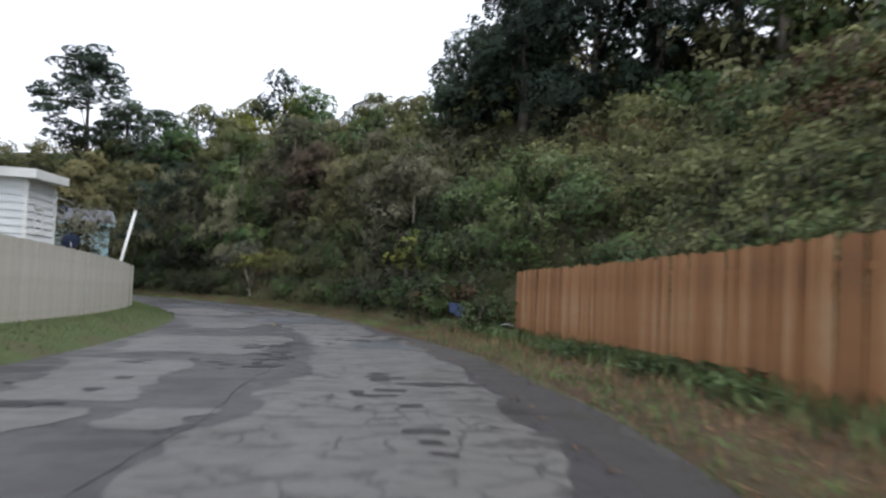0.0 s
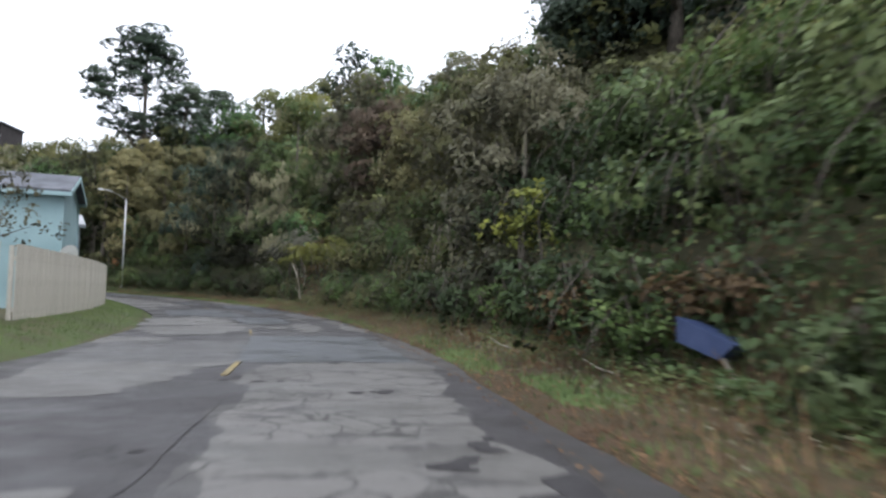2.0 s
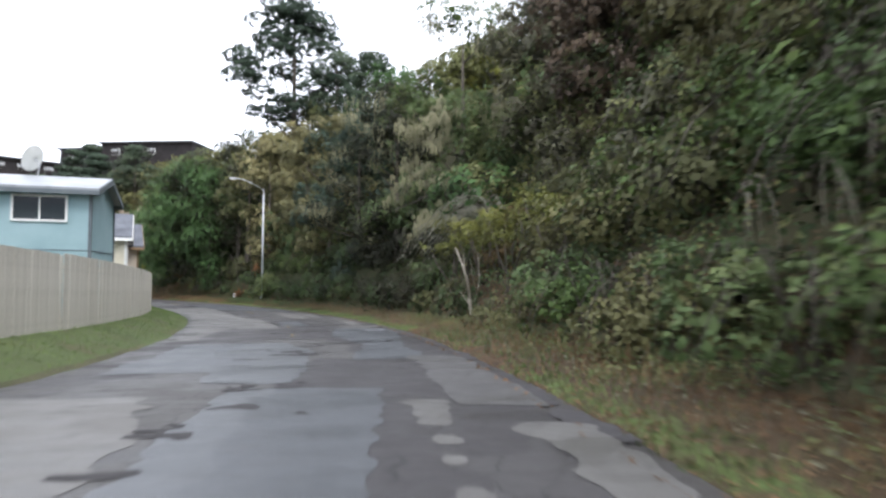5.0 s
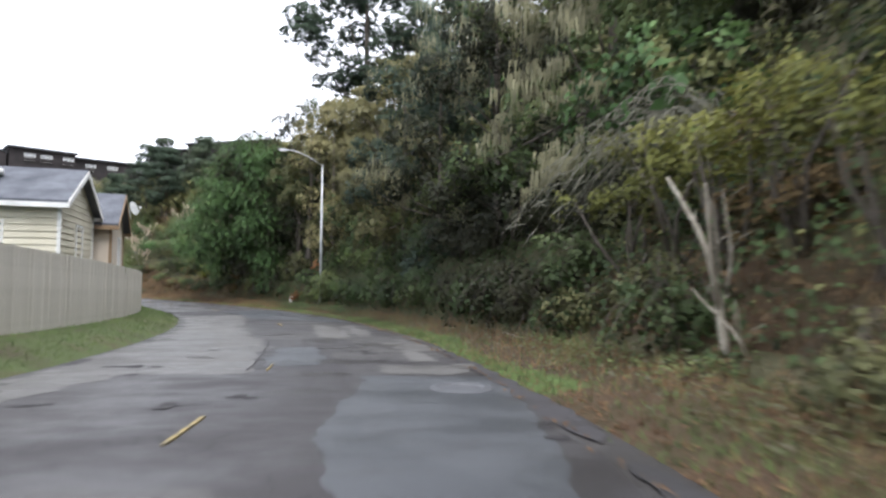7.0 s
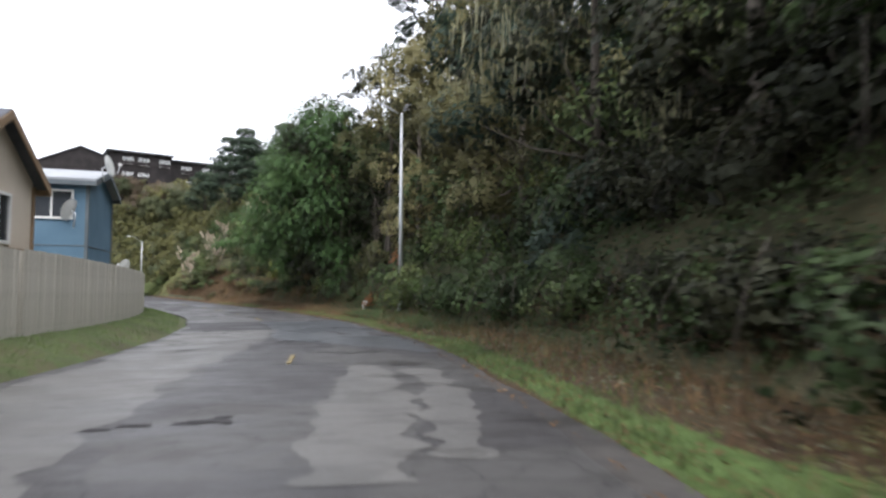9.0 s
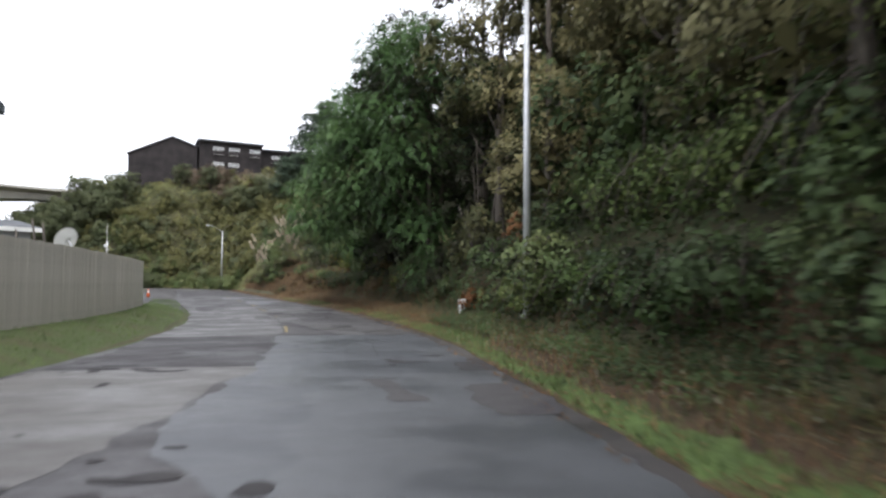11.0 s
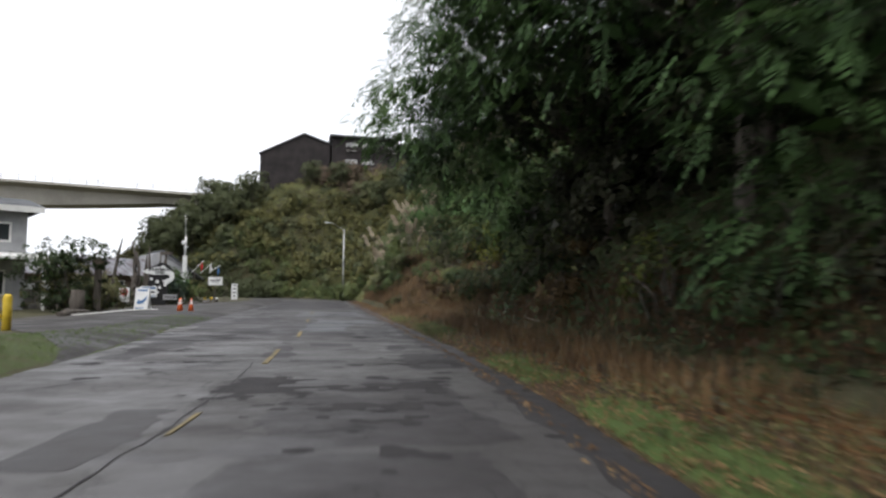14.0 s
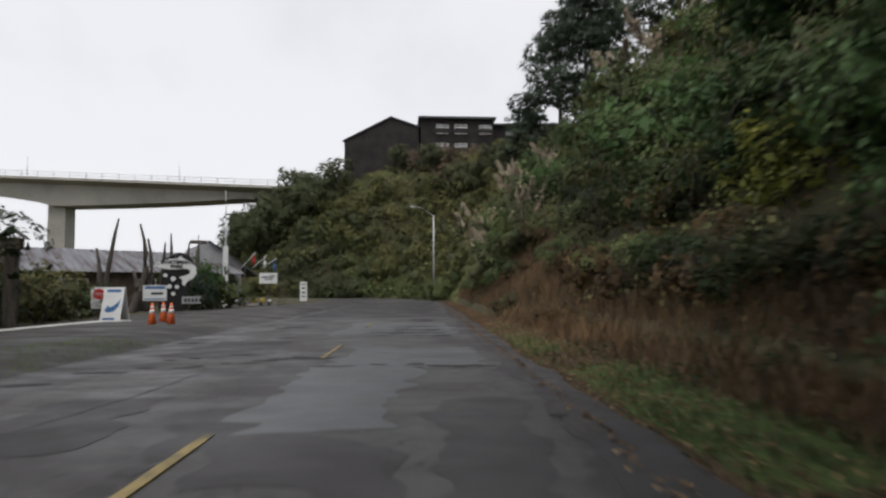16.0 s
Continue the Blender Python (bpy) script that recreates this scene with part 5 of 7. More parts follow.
bramble("dense green bramble leaves over the roadside bank", F_BRAMBLE, -8, 118, 4.0, 9.5, 44000, 0.15, 11, keep=lambda s, u: 1 - 0.9 * smooth(62, 64, s) * (1 - smooth(84, 87, s)) - 0.8 * smooth(97, 99, s) * (1 - smooth(114, 116, s)))
# ivy in place of bramble: its darker leaf puts the bank's shade into colour
bramble("ivy over the shaded bank, a dark leaf standing in for that shade", F_IVY, 62, 112, 4.2, 10, 26000, 0.14, 16, (0.1, 1.1))
bramble("olive and yellowing bramble leaves over the bank", F_OLIVE, -8, 165, 4.6, 13, 36000, 0.15, 12, (0.2, 1.4), lambda s, u: (0.25 + 0.75 * (np.sin(s * 0.4 + u * 0.3) > -0.1)) * (1 - 0.9 * smooth(62, 64, s) * (1 - smooth(112, 115, s))))
bramble("olive bramble leaves over the slope behind the cedar fence", F_OLIVE, -10, 36, 6.4, 16, 30000, 0.18, 14, (0.1, 1.0))
bramble("green and olive scrub leaves over the far hill", F_OLIVE, 160, 262, 2.6, 22, 30000, 0.34, 15, (0.1, 1.2), name="hill_scrub")
bramble("rust-brown dead bramble leaves and stems", F_RUST, 16, 165, 3.8, 8.0, 26000, 0.12, 13, (0.05, 0.8), lambda s, u: np.where(s > 112, 0.30, 0.25 + 0.75 * (np.sin(s * 0.55 + 1.2) > 0.1)))


def mound(label, leaf, seed, w, h, size=0.115):
    rng = np.random.default_rng(seed)
    lobes = [((rng.uniform(-0.7, 0.7) * w, rng.uniform(-0.55, 0.55) * w, h * rng.uniform(0.25, 0.62)), (w * rng.uniform(0.45, 0.7), w * rng.uniform(0.45, 0.7), h * rng.uniform(0.28, 0.42))) for _ in range(7)]
    t = thing("bramble_mound", label, "bramble bush", None, group="bramble mounds")
    part("foliage", quads("foliage", clumps(rng, lobes, 2.4, 0.22, 16, size, 0.72, 0.4, inner=0.1, fill=10), leaf), None, t)
    bm = bmesh.new()
    for k in range(7):
        a = rng.uniform(0, 6.28)
        r = w * rng.uniform(0.6, 1.1)
        tube([(0, 0, 0), (0.5 * r * math.cos(a), 0.5 * r * math.sin(a), h * 0.95), (r * math.cos(a), r * math.sin(a), h * 0.6), (1.35 * r * math.cos(a), 1.35 * r * math.sin(a), h * 0.1)], [0.012, 0.011, 0.009, 0.005], 4, bm)
    tagged(part("cane", bm, BARK, t), kind="stuff")
    return t


# the last mound carries tree shade in its leaf colour
MOUNDS = [mound("green bramble mound with arching canes", F_BRAMBLE, 201, 1.15, 1.7), mound("olive bramble mound with arching canes", F_DULL, 202, 1.1, 1.5), mound("rust-brown withered bramble mound", F_RUST, 203, 1.0, 1.2), mound("dark green ivy and bramble mound", F_IVY, 204, 1.1, 1.5), mound("fresh green bramble mound with arching canes", F_FRESH, 205, 1.15, 1.6, 0.085), mound("undergrowth coloured nearly black to stand in for shade under the trees", F_SHADE, 206, 1.1, 1.6)]
used = set()


def put_mound(k, s, u, sc):
    m = plant_pose(s, u, 0.25, sc)
    if k in used:
        place_copy(MOUNDS[k], m)
    else:
        used.add(k)
        MOUNDS[k].matrix_basis = m


for s in np.arange(19.6, 62, 1.5):
    for u0, big_ in ((4.5, 1.0), (6.0, 1.2), (7.6, 1.3)):
        if 52.6 < s < 56.4 and u0 < 5 or 60.5 < s and u0 > 7:
            continue
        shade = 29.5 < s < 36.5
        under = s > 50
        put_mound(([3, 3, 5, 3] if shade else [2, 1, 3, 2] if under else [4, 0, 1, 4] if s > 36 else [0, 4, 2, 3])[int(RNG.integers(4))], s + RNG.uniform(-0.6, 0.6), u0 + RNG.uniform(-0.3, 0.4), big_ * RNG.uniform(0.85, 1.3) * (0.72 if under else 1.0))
for s in np.arange(-5, 19, 2.0):
    put_mound([0, 0, 1][int(RNG.integers(3))], s + RNG.uniform(-0.6, 0.6), 7.3 + RNG.uniform(0, 0.7), RNG.uniform(0.85, 1.3))
# the dark kind is placed where the overhanging trees would shade the bank
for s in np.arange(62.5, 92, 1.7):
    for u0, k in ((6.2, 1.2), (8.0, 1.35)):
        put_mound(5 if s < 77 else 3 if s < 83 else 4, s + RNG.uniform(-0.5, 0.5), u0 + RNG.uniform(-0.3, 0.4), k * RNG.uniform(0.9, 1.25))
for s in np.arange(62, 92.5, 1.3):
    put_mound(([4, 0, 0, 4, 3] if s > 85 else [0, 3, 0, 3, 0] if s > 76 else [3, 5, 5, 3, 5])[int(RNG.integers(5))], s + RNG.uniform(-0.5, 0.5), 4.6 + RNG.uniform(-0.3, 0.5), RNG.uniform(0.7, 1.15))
for s in np.arange(112, 134, 1.5):
    put_mound([3, 2, 3, 0, 2][int(RNG.integers(5))], s, 5.0 + RNG.uniform(-0.2, 0.4), RNG.uniform(0.6, 0.95))
for s in np.arange(111.5, 140, 1.7):
    put_mound([3, 0, 3, 1, 2][int(RNG.integers(5))], s, 6.5 + RNG.uniform(-0.3, 0.8), RNG.uniform(0.9, 1.4))
for s in (91.5, 93.0, 94.6, 101.2, 102.8, 104.4):
    put_mound(([0, 4, 0, 4] if s < 96 else [3, 2, 5, 3])[int(RNG.integers(4))], s, 4.75 + RNG.uniform(-0.1, 0.4), RNG.uniform(0.6, 0.85))
for s in np.arange(92.5, 105, 1.4):
    put_mound(([3, 3, 0] if s < 97.5 else [5, 3, 5])[int(RNG.integers(3))], s + RNG.uniform(-0.5, 0.5), 5.5 + RNG.uniform(-0.2, 0.8), RNG.uniform(0.7, 1.1))
for s in np.arange(113, 160, 1.9):
    put_mound([2, 1, 2, 0][int(RNG.integers(4))], s + RNG.uniform(-0.5, 0.5), 5.3 + RNG.uniform(-0.5, 0.9), RNG.uniform(0.6, 1.0))

for s in np.arange(129, 162, 1.6):
    put_mound([2, 1, 0, 2, 4][int(RNG.integers(5))], s, 3.9 + RNG.uniform(-0.5, 0.7), RNG.uniform(0.45, 0.8))


def grass(label, leaf, s0, s1, u0, u1, n, h, seed, keep=None, name="verge_grass", wide=0.010):
    rng = np.random.default_rng(seed)
    s, u = rng.uniform(s0, s1, n), rng.uniform(u0, u1, n)
    if keep is not None:
        ok = rng.random(n) < keep(s, u)
        s, u = s[ok], u[ok]
    n = len(s)
    p = at_many(s, u, rise(s, u) - 0.01)
    a = rng.uniform(0, 2 * math.pi, n)
    hh = h * rng.uniform(0.5, 1.3, n)
    side = np.stack([np.cos(a), np.sin(a), np.zeros(n)], -1) * wide * rng.uniform(0.7, 1.6, n)[:, None]
    bend = np.stack([-np.sin(a), np.cos(a), np.zeros(n)], -1) * (hh * rng.uniform(0.1, 0.8, n))[:, None]
    up = np.stack([np.zeros(n), np.zeros(n), hh], -1)
    q = np.stack([p - side, p + side, p + up + bend + side * 0.2, p + up * 0.98 + bend - side * 0.2], 1)
    tagged(new(name, quads(name, q, leaf)), label, "grass", kind="stuff")


def litter(label, leaf, s0, s1, u0, u1, n, size, seed, keep=None, name="leaf_litter", up=0.0):
    """Fallen leaves and bits lying on the ground."""
    rng = np.random.default_rng(seed)
    s, u = rng.uniform(s0, s1, n), rng.uniform(u0, u1, n)
    if keep is not None:
        ok = rng.random(n) < keep(s, u)
        s, u = s[ok], u[ok]
    p = at_many(s, u, np.maximum(rise(s, u), np.where((u < 1.65) & (u > -5.4), 0.0, -1.0)) + 0.025 + up * rng.random(len(s)))
    tagged(new(name, quads(name, leaves(rng, p, np.tile([0, 0, 1.0], (len(s), 1)), np.full(len(s), size), 0.6, 0, 0.35), leaf)), label, "leaf litter", kind="stuff")


grass("short green grass strip along the fence", F_LAWN, 0, 126, -7.3, -5.35, 36000, 0.075, 21, lambda s, u: 0.35 + 0.65 * smooth(-5.5, -6.1, u))
grass("bright green grass on the verge", F_LAWN, 0, 150, 1.8, 3.5, 80000, 0.09, 22, lambda s, u: 0.03 + 0.97 * lawn(s, u) * (0.25 + 0.75 * (value_noise(s / 0.7, u / 0.4, 51) > 0.38)))
grass("sparse green weeds in the litter of the verge", F_GRASS, 0, 130, 1.9, 5.2, 40000, 0.09, 29, lambda s, u: 0.15 + 0.85 * (value_noise(s / 1.7, u / 1.1, 31) > 0.5), name="weeds", wide=0.014)
grass("dry brown grass at the foot of the bank", F_STRAW, 0, 165, 2.2, 5.6, 60000, 0.15, 23, lambda s, u: (0.25 + 0.75 * smooth(2.4, 4.0, u)) * (1 - 0.8 * lawn(s, u)))
grass("brown straw hanging over the cut bank", F_STRAW, 103, 168, 2.9, 5.4, 15000, 0.32, 28, name="dry_straw", wide=0.016)
grass("tall rank green weeds before the cedar fence", F_GRASS, -4, 22, 3.6, 5.4, 7000, 0.32, 24, lambda s, u: smooth(3.4, 5.0, u), name="weeds", wide=0.016)
litter("brown fallen leaves on the verge and bank", F_DRY, 0, 165, 1.5, 6.0, 52000, 0.07, 25, lambda s, u: 0.28 + 0.72 * smooth(88, 100, s))
litter("broad green weeds before the cedar fence", F_BRAMBLE, -4, 22, 3.6, 5.4, 9000, 0.15, 26, lambda s, u: smooth(3.4, 4.6, u) * (value_noise(s / 1.2, u / 0.8, 33) > 0.42), name="weeds", up=0.28)

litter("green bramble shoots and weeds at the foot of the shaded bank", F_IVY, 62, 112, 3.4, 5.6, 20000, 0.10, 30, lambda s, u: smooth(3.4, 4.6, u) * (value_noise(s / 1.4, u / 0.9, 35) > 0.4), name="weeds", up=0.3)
litter("low bramble shoots and weeds creeping over the verge", F_BRAMBLE, 20, 62, 3.0, 4.6, 11000, 0.075, 36, lambda s, u: smooth(2.6, 4.0, u) * (value_noise(s / 1.3, u / 0.9, 37) > 0.40), name="weeds", up=0.24)
grass("dead brown canes arching over the verge", F_STRAW, 18, 150, 2.5, 5.0, 9000, 0.42, 44, lambda s, u: (0.3 + 0.7 * smooth(2.6, 3.6, u)) * (0.3 + 0.7 * (value_noise(s / 1.9, u / 1.2, 45) > 0.45)), name="dead_canes", wide=0.009)
litter("orange-brown leaves gathered along the road edge", F_DRY, 14, 150, 1.62, 2.35, 15000, 0.05, 46, lambda s, u: 0.35 + 0.65 * (value_noise(s / 0.8, u / 0.3, 47) > 0.45))
litter("pale dry leaves caught in the weeds", F_GREY, 18, 112, 2.4, 4.8, 9000, 0.06, 48, name="leaf_litter", up=0.3)
litter("yellowing weeds creeping over the verge", F_DULL, 20, 112, 2.6, 4.5, 13000, 0.075, 38, lambda s, u: value_noise(s / 1.1, u / 0.7, 39) > 0.52, name="weeds", up=0.20)
litter("green weeds at the foot of the cut bank", F_IVY, 112, 150, 2.6, 5.0, 7000, 0.085, 40, lambda s, u: value_noise(s / 1.5, u / 0.8, 43) > 0.60, name="weeds", up=0.22)
litter("green bramble shoots and weeds by the lamp", F_BRAMBLE, 82, 97, 2.7, 4.7, 9000, 0.085, 61, lambda s, u: 0.25 + 0.75 * (value_noise(s / 1.2, u / 0.8, 63) > 0.42), name="weeds", up=0.26)
litter("pale yellow-brown leaves scattered on the verge and the lane's edge", F_TAN, 96, 132, 1.35, 4.2, 3600, 0.062, 65, lambda s, u: 0.25 + 0.75 * smooth(1.4, 2.0, u), up=0.05)
# large trees
def big(s, u, sink=0.3, spin=None):
    return plant_pose(s, u, sink, 1.0, spin)


rg = np.random.default_rng(3)
# the tall pine: flat tiers of needles with sky between them
pine_lobes = []
for k, z in enumerate(np.linspace(9.0, 22.5, 13)):
    for j in range(4):
        a = k * 2.1 + j * 1.57 + rg.uniform(-0.5, 0.5)
        reach = 8.2 * (1 - 0.72 * max(0.0, (z - 12) / 10.5) ** 1.4) * rg.uniform(0.35, 1.0) * (0.75 if z < 11 else 1)
        pine_lobes.append(((reach * math.cos(a), reach * math.sin(a), z + rg.uniform(-0.5, 0.5)), (1.9, 1.9, 0.6)))
tree("dark spreading pine on the slope", "pine tree", F_PINE, ball_lobes(np.random.default_rng(66), 22, 3.0, 4.2, 9.5, 1.25), 66, big(99.5, 16.5), 13.0, 0.3, 1.6, 0.4, 13, 0.42, 0.26, flat=0.6)
tree("tall dark Monterey pine with tiered branches", "pine tree", F_PINE, pine_lobes, 31, big(104.5, 14.5), 22.0, 0.42, 2.6, 0.34, 15, 0.42, 0.24, flat=0.6, low=0.3)
for (s, u, h, sd) in [(92, 15, 12, 35), (164, 11.8, 13.5, 36), (158.5, 12.6, 12.8, 37), (154, 11.8, 11.5, 49), (148, 15.5, 9, 38), (180, 16, 9, 40)]:
    r2 = np.random.default_rng(sd)
    lob = [((rq * math.cos(a), rq * math.sin(a), z), (1.2, 1.2, 0.6)) for z in np.linspace(h * 0.35, h, 7) for a, rq in [(r2.uniform(0, 6.28), r2.uniform(0.4, 1) * 4.0 * min(1.0, 1.75 * (1.12 - z / h))) for _ in range(5)]]
    tree("dark spreading pine on the slope", "pine tree", F_PINE, lob, sd, big(s, u), h * 0.97, 0.2, 2.1, 0.36, 10, 0.40, 0.26, flat=0.7, low=0.3)
# dark cypresses on the upper slope
for (s, u, h, w, sd) in [(39.5, 18.5, 14, 4.6, 32), (34, 19.5, 16, 5.2, 33), (45, 23, 11, 4.2, 34), (28, 24, 13, 5.0, 39), (24.5, 22.5, 12, 4.6, 62), (43.5, 17.0, 8.6, 3.9, 40), (31, 21.5, 12, 4.4, 61)]:
    r2 = np.random.default_rng(sd)
    h = h + float(dip(s, u - 4.2))
    tree("dark broad cypress on the upper slope", "cypress tree", F_DARK, ball_lobes(r2, 26, w * 0.8, h * 0.45, h * 0.48, w * 0.38), sd, big(s, u), h * 0.9, 0.4, 1.0, 0.5, 20, 0.36, 0.40, inner=0.15)
# trees along the bank: place, height, half width, leaves, label, seed, lichen, leaf size
for (s, u, h, w, leaf, lab, sd, beard, sz, bk) in [
        (34.5, 7.2, 6.5, 2.3, F_GREY, "twiggy grey-brown willow thicket", 41, 90, 0.15, PALE_BARK), (38, 7.8, 7.5, 2.5, F_DULL, "dull olive willow on the bank", 42, 0, 0.16, PALE_BARK),
        (42, 8.4, 7.6, 2.5, F_GREY, "twiggy grey-brown willow thicket", 46, 120, 0.15, PALE_BARK), (46.5, 8.1, 6.6, 2.6, F_PITTO, "grey-olive tree on the bank", 47, 60, 0.17, PALE_BARK), (55, 9.6, 7.6, 3.0, F_PLUM, "purple-brown twiggy tree on the slope", 53, 0, 0.16, BARK),
        (60.5, 10.4, 10.8, 3.0, F_GREY, "grey lichen-covered tree on the bank", 54, 200, 0.18, PALE_BARK),
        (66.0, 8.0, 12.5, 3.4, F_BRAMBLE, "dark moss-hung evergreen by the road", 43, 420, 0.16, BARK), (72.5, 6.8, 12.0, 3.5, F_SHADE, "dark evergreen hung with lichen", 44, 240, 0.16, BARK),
        (78.5, 6.6, 12.0, 3.5, F_DARK, "dark evergreen leaning over the verge", 45, 160, 0.16, BARK), (84.5, 7.0, 12.5, 3.5, F_PITTO, "dark olive evergreen by the road", 52, 60, 0.16, BARK), (90, 7.5, 12.0, 3.3, F_PITTO, "dark olive evergreen by the road", 55, 0, 0.17, BARK),
        (97.0, 7.2, 12.5, 3.7, F_PITTO, "olive pittosporum with dense rosettes of leaves", 48, 0, 0.135, BARK), (99.5, 10.6, 11.0, 3.7, F_PITTO, "olive pittosporum on the bank", 56, 0, 0.2, BARK),
        (100.4, 6.8, 14.0, 2.9, F_DULL, "tall dull olive tree by the road", 64, 0, 0.17, BARK), (102.0, 9.0, 13.0, 3.4, F_IVY, "dark green tree behind the pale post", 51, 0, 0.17, BARK),
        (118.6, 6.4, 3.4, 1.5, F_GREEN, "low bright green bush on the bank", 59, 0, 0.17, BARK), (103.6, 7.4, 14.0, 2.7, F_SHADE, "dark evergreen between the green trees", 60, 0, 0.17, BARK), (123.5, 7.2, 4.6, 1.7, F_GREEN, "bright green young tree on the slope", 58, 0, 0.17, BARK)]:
    r2 = np.random.default_rng(sd)
    fine = sz < 0.175 and s > 62
    at_tree = big(s, u, 0.6)
    over_ = [q for q in ((70.5, 4.0, 4.6, 1.0), (74.0, 2.7, 6.0, 1.1), (76.0, 3.2, 6.6, 1.1), (72.0, 3.5, 7.0, 1.2), (78.0, 3.0, 7.6, 1.2), (68.5, 4.4, 5.6, 1.0), (80.5, 3.6, 6.6, 1.2), (83.0, 3.8, 7.2, 1.2), (86.0, 4.0, 7.5, 1.2)) if abs(q[0] - s) < 3.0 and 62 < s < 90] + [(s + r2.uniform(-2.0, 2.0), r2.uniform(4.6, 6.0), z_, r2.uniform(0.8, 1.15)) for z_ in (2.0, 2.8, 3.6, 4.4, 5.4, 6.4, 7.2, 3.2) if 34 < s < 40]
    inv = np.array(at_tree.inverted())
    over_ = [(tuple(np.array(at(q[0], q[1], q[2])) @ inv[:3, :3].T + inv[:3, 3]), (q[3], q[3], 0.8 * q[3])) for q in over_]
    made = tree(lab, "tree", leaf, over_ + ball_lobes(r2, 34 if leaf is F_GREEN else 22 if fine else 26, w * 0.9, h * 0.50, h * 0.47, w * 0.38, -1.0), sd, at_tree, h * 0.85, 0.022 * h ** 0.9, 1.5, 0.36, 27, sz * 1.04, 0.62, beard=beard, bark=bk, inner=0.08)
    if beard > 400:
        # drooping boughs towards the road, hung with chunky beards
        inv = np.array(made.matrix_basis.inverted())
        out_ = []
        for k in range(24):
            a0 = np.array([s + r2.uniform(-3.2, 3.0), r2.uniform(5.6, 7.4), r2.uniform(5.0, 11.5)])
            e0 = a0 + np.array([r2.uniform(-1.5, 0.8), -r2.uniform(0.8, 2.0), -r2.uniform(0.2, 0.9)])
            kk = np.sort(r2.uniform(0.1, 1, 16))
            q = a0 + (e0 - a0) * kk[:, None] - np.array([0, 0, 0.5]) * (kk ** 2)[:, None] + r2.normal(size=(16, 3)) * 0.13
            q = at_many(q[:, 0], q[:, 1], q[:, 2]) @ inv[:3, :3].T + inv[:3, 3]
            out_.append(hanging(r2, q, 105, 0.5, 0.026, 0.07))
        tagged(part("lichen", quads("lichen", np.concatenate(out_), F_LICHEN), None, made, "pale hanging lichen"), kind="stuff")
# bare willow boughs reaching out over the verge
for k in range(9):
    r2 = np.random.default_rng(500 + k)
    bough = thing("bare_bough", "pale bare willow bough reaching out of the thicket", "bough", along(37.0 + 0.8 * k + r2.uniform(-0.5, 0.5), 5.6, r2.uniform(2.2, 4.4)), group="bare boughs")
    ends = []
    for j in range(4):
        a0 = r2.uniform(-0.5, 0.5)
        ln = r2.uniform(1.4, 2.6)
        line = [Vector((-ln * q * math.cos(a0) + 0.1 * math.sin(5 * q + j), 0.9 * ln * q * (0.55 + 0.3 * math.sin(a0)), 0.28 * ln * math.sin(2.4 * q + 0.3) - 0.55 * ln * q * q)) for q in np.linspace(0, 1, 7)]
        part("twig", tube(line, [0.016, 0.014, 0.012, 0.010, 0.008, 0.006, 0.003], 4), PALE_BARK, bough)
# two green trees whose limbs hang out over the lane
OVERHANG = [(113.4, 1.3, 6.6, 1.2), (115.4, 1.0, 6.9, 0.95), (116.0, 0.9, 7.2, 0.9), (112.0, 1.8, 8.6, 1.4), (110.0, 1.9, 9.2, 1.4), (114.6, 2.3, 9.4, 1.5), (115.6, 3.0, 7.4, 1.4), (116.3, 4.2, 5.6, 1.3), (113.2, 2.6, 11.2, 1.5), (108.0, 2.2, 8.4, 1.4), (115.8, 4.8, 9.5, 1.4), (112.6, 1.7, 7.4, 1.3), (113.9, 2.2, 8.0, 1.4), (114.9, 1.9, 7.9, 1.2), (112.9, 2.9, 5.4, 1.3), (114.7, 3.1, 5.8, 1.3), (111.2, 2.4, 6.4, 1.4), (111.0, 2.6, 11.0, 1.5), (114.9, 3.4, 10.8, 1.5), (113.6, 3.6, 12.6, 1.5), (109.0, 2.6, 10.6, 1.5), (116.6, 1.9, 7.7, 1.0), (109.8, 2.2, 7.4, 1.3), (114.2, 0.4, 5.7, 0.9), (113.3, 0.9, 5.3, 1.0), (114.9, 1.2, 5.4, 1.0), (112.3, 1.8, 4.8, 1.1), (115.5, 2.3, 4.8, 1.1), (113.8, 2.4, 4.2, 1.1), (111.5, 3.0, 3.6, 1.1), (107.5, 4.2, 13.6, 1.6), (109.4, 4.0, 14.4, 1.6), (111.5, 4.2, 14.2, 1.6), (113.5, 4.6, 13.8, 1.5), (106.0, 3.6, 12.2, 1.6), (110.5, 5.4, 15.4, 1.4), (108.5, 5.6, 15.0, 1.4), (104.6, 4.0, 11.4, 1.5), (104.6, 5.0, 13.2, 1.5)]
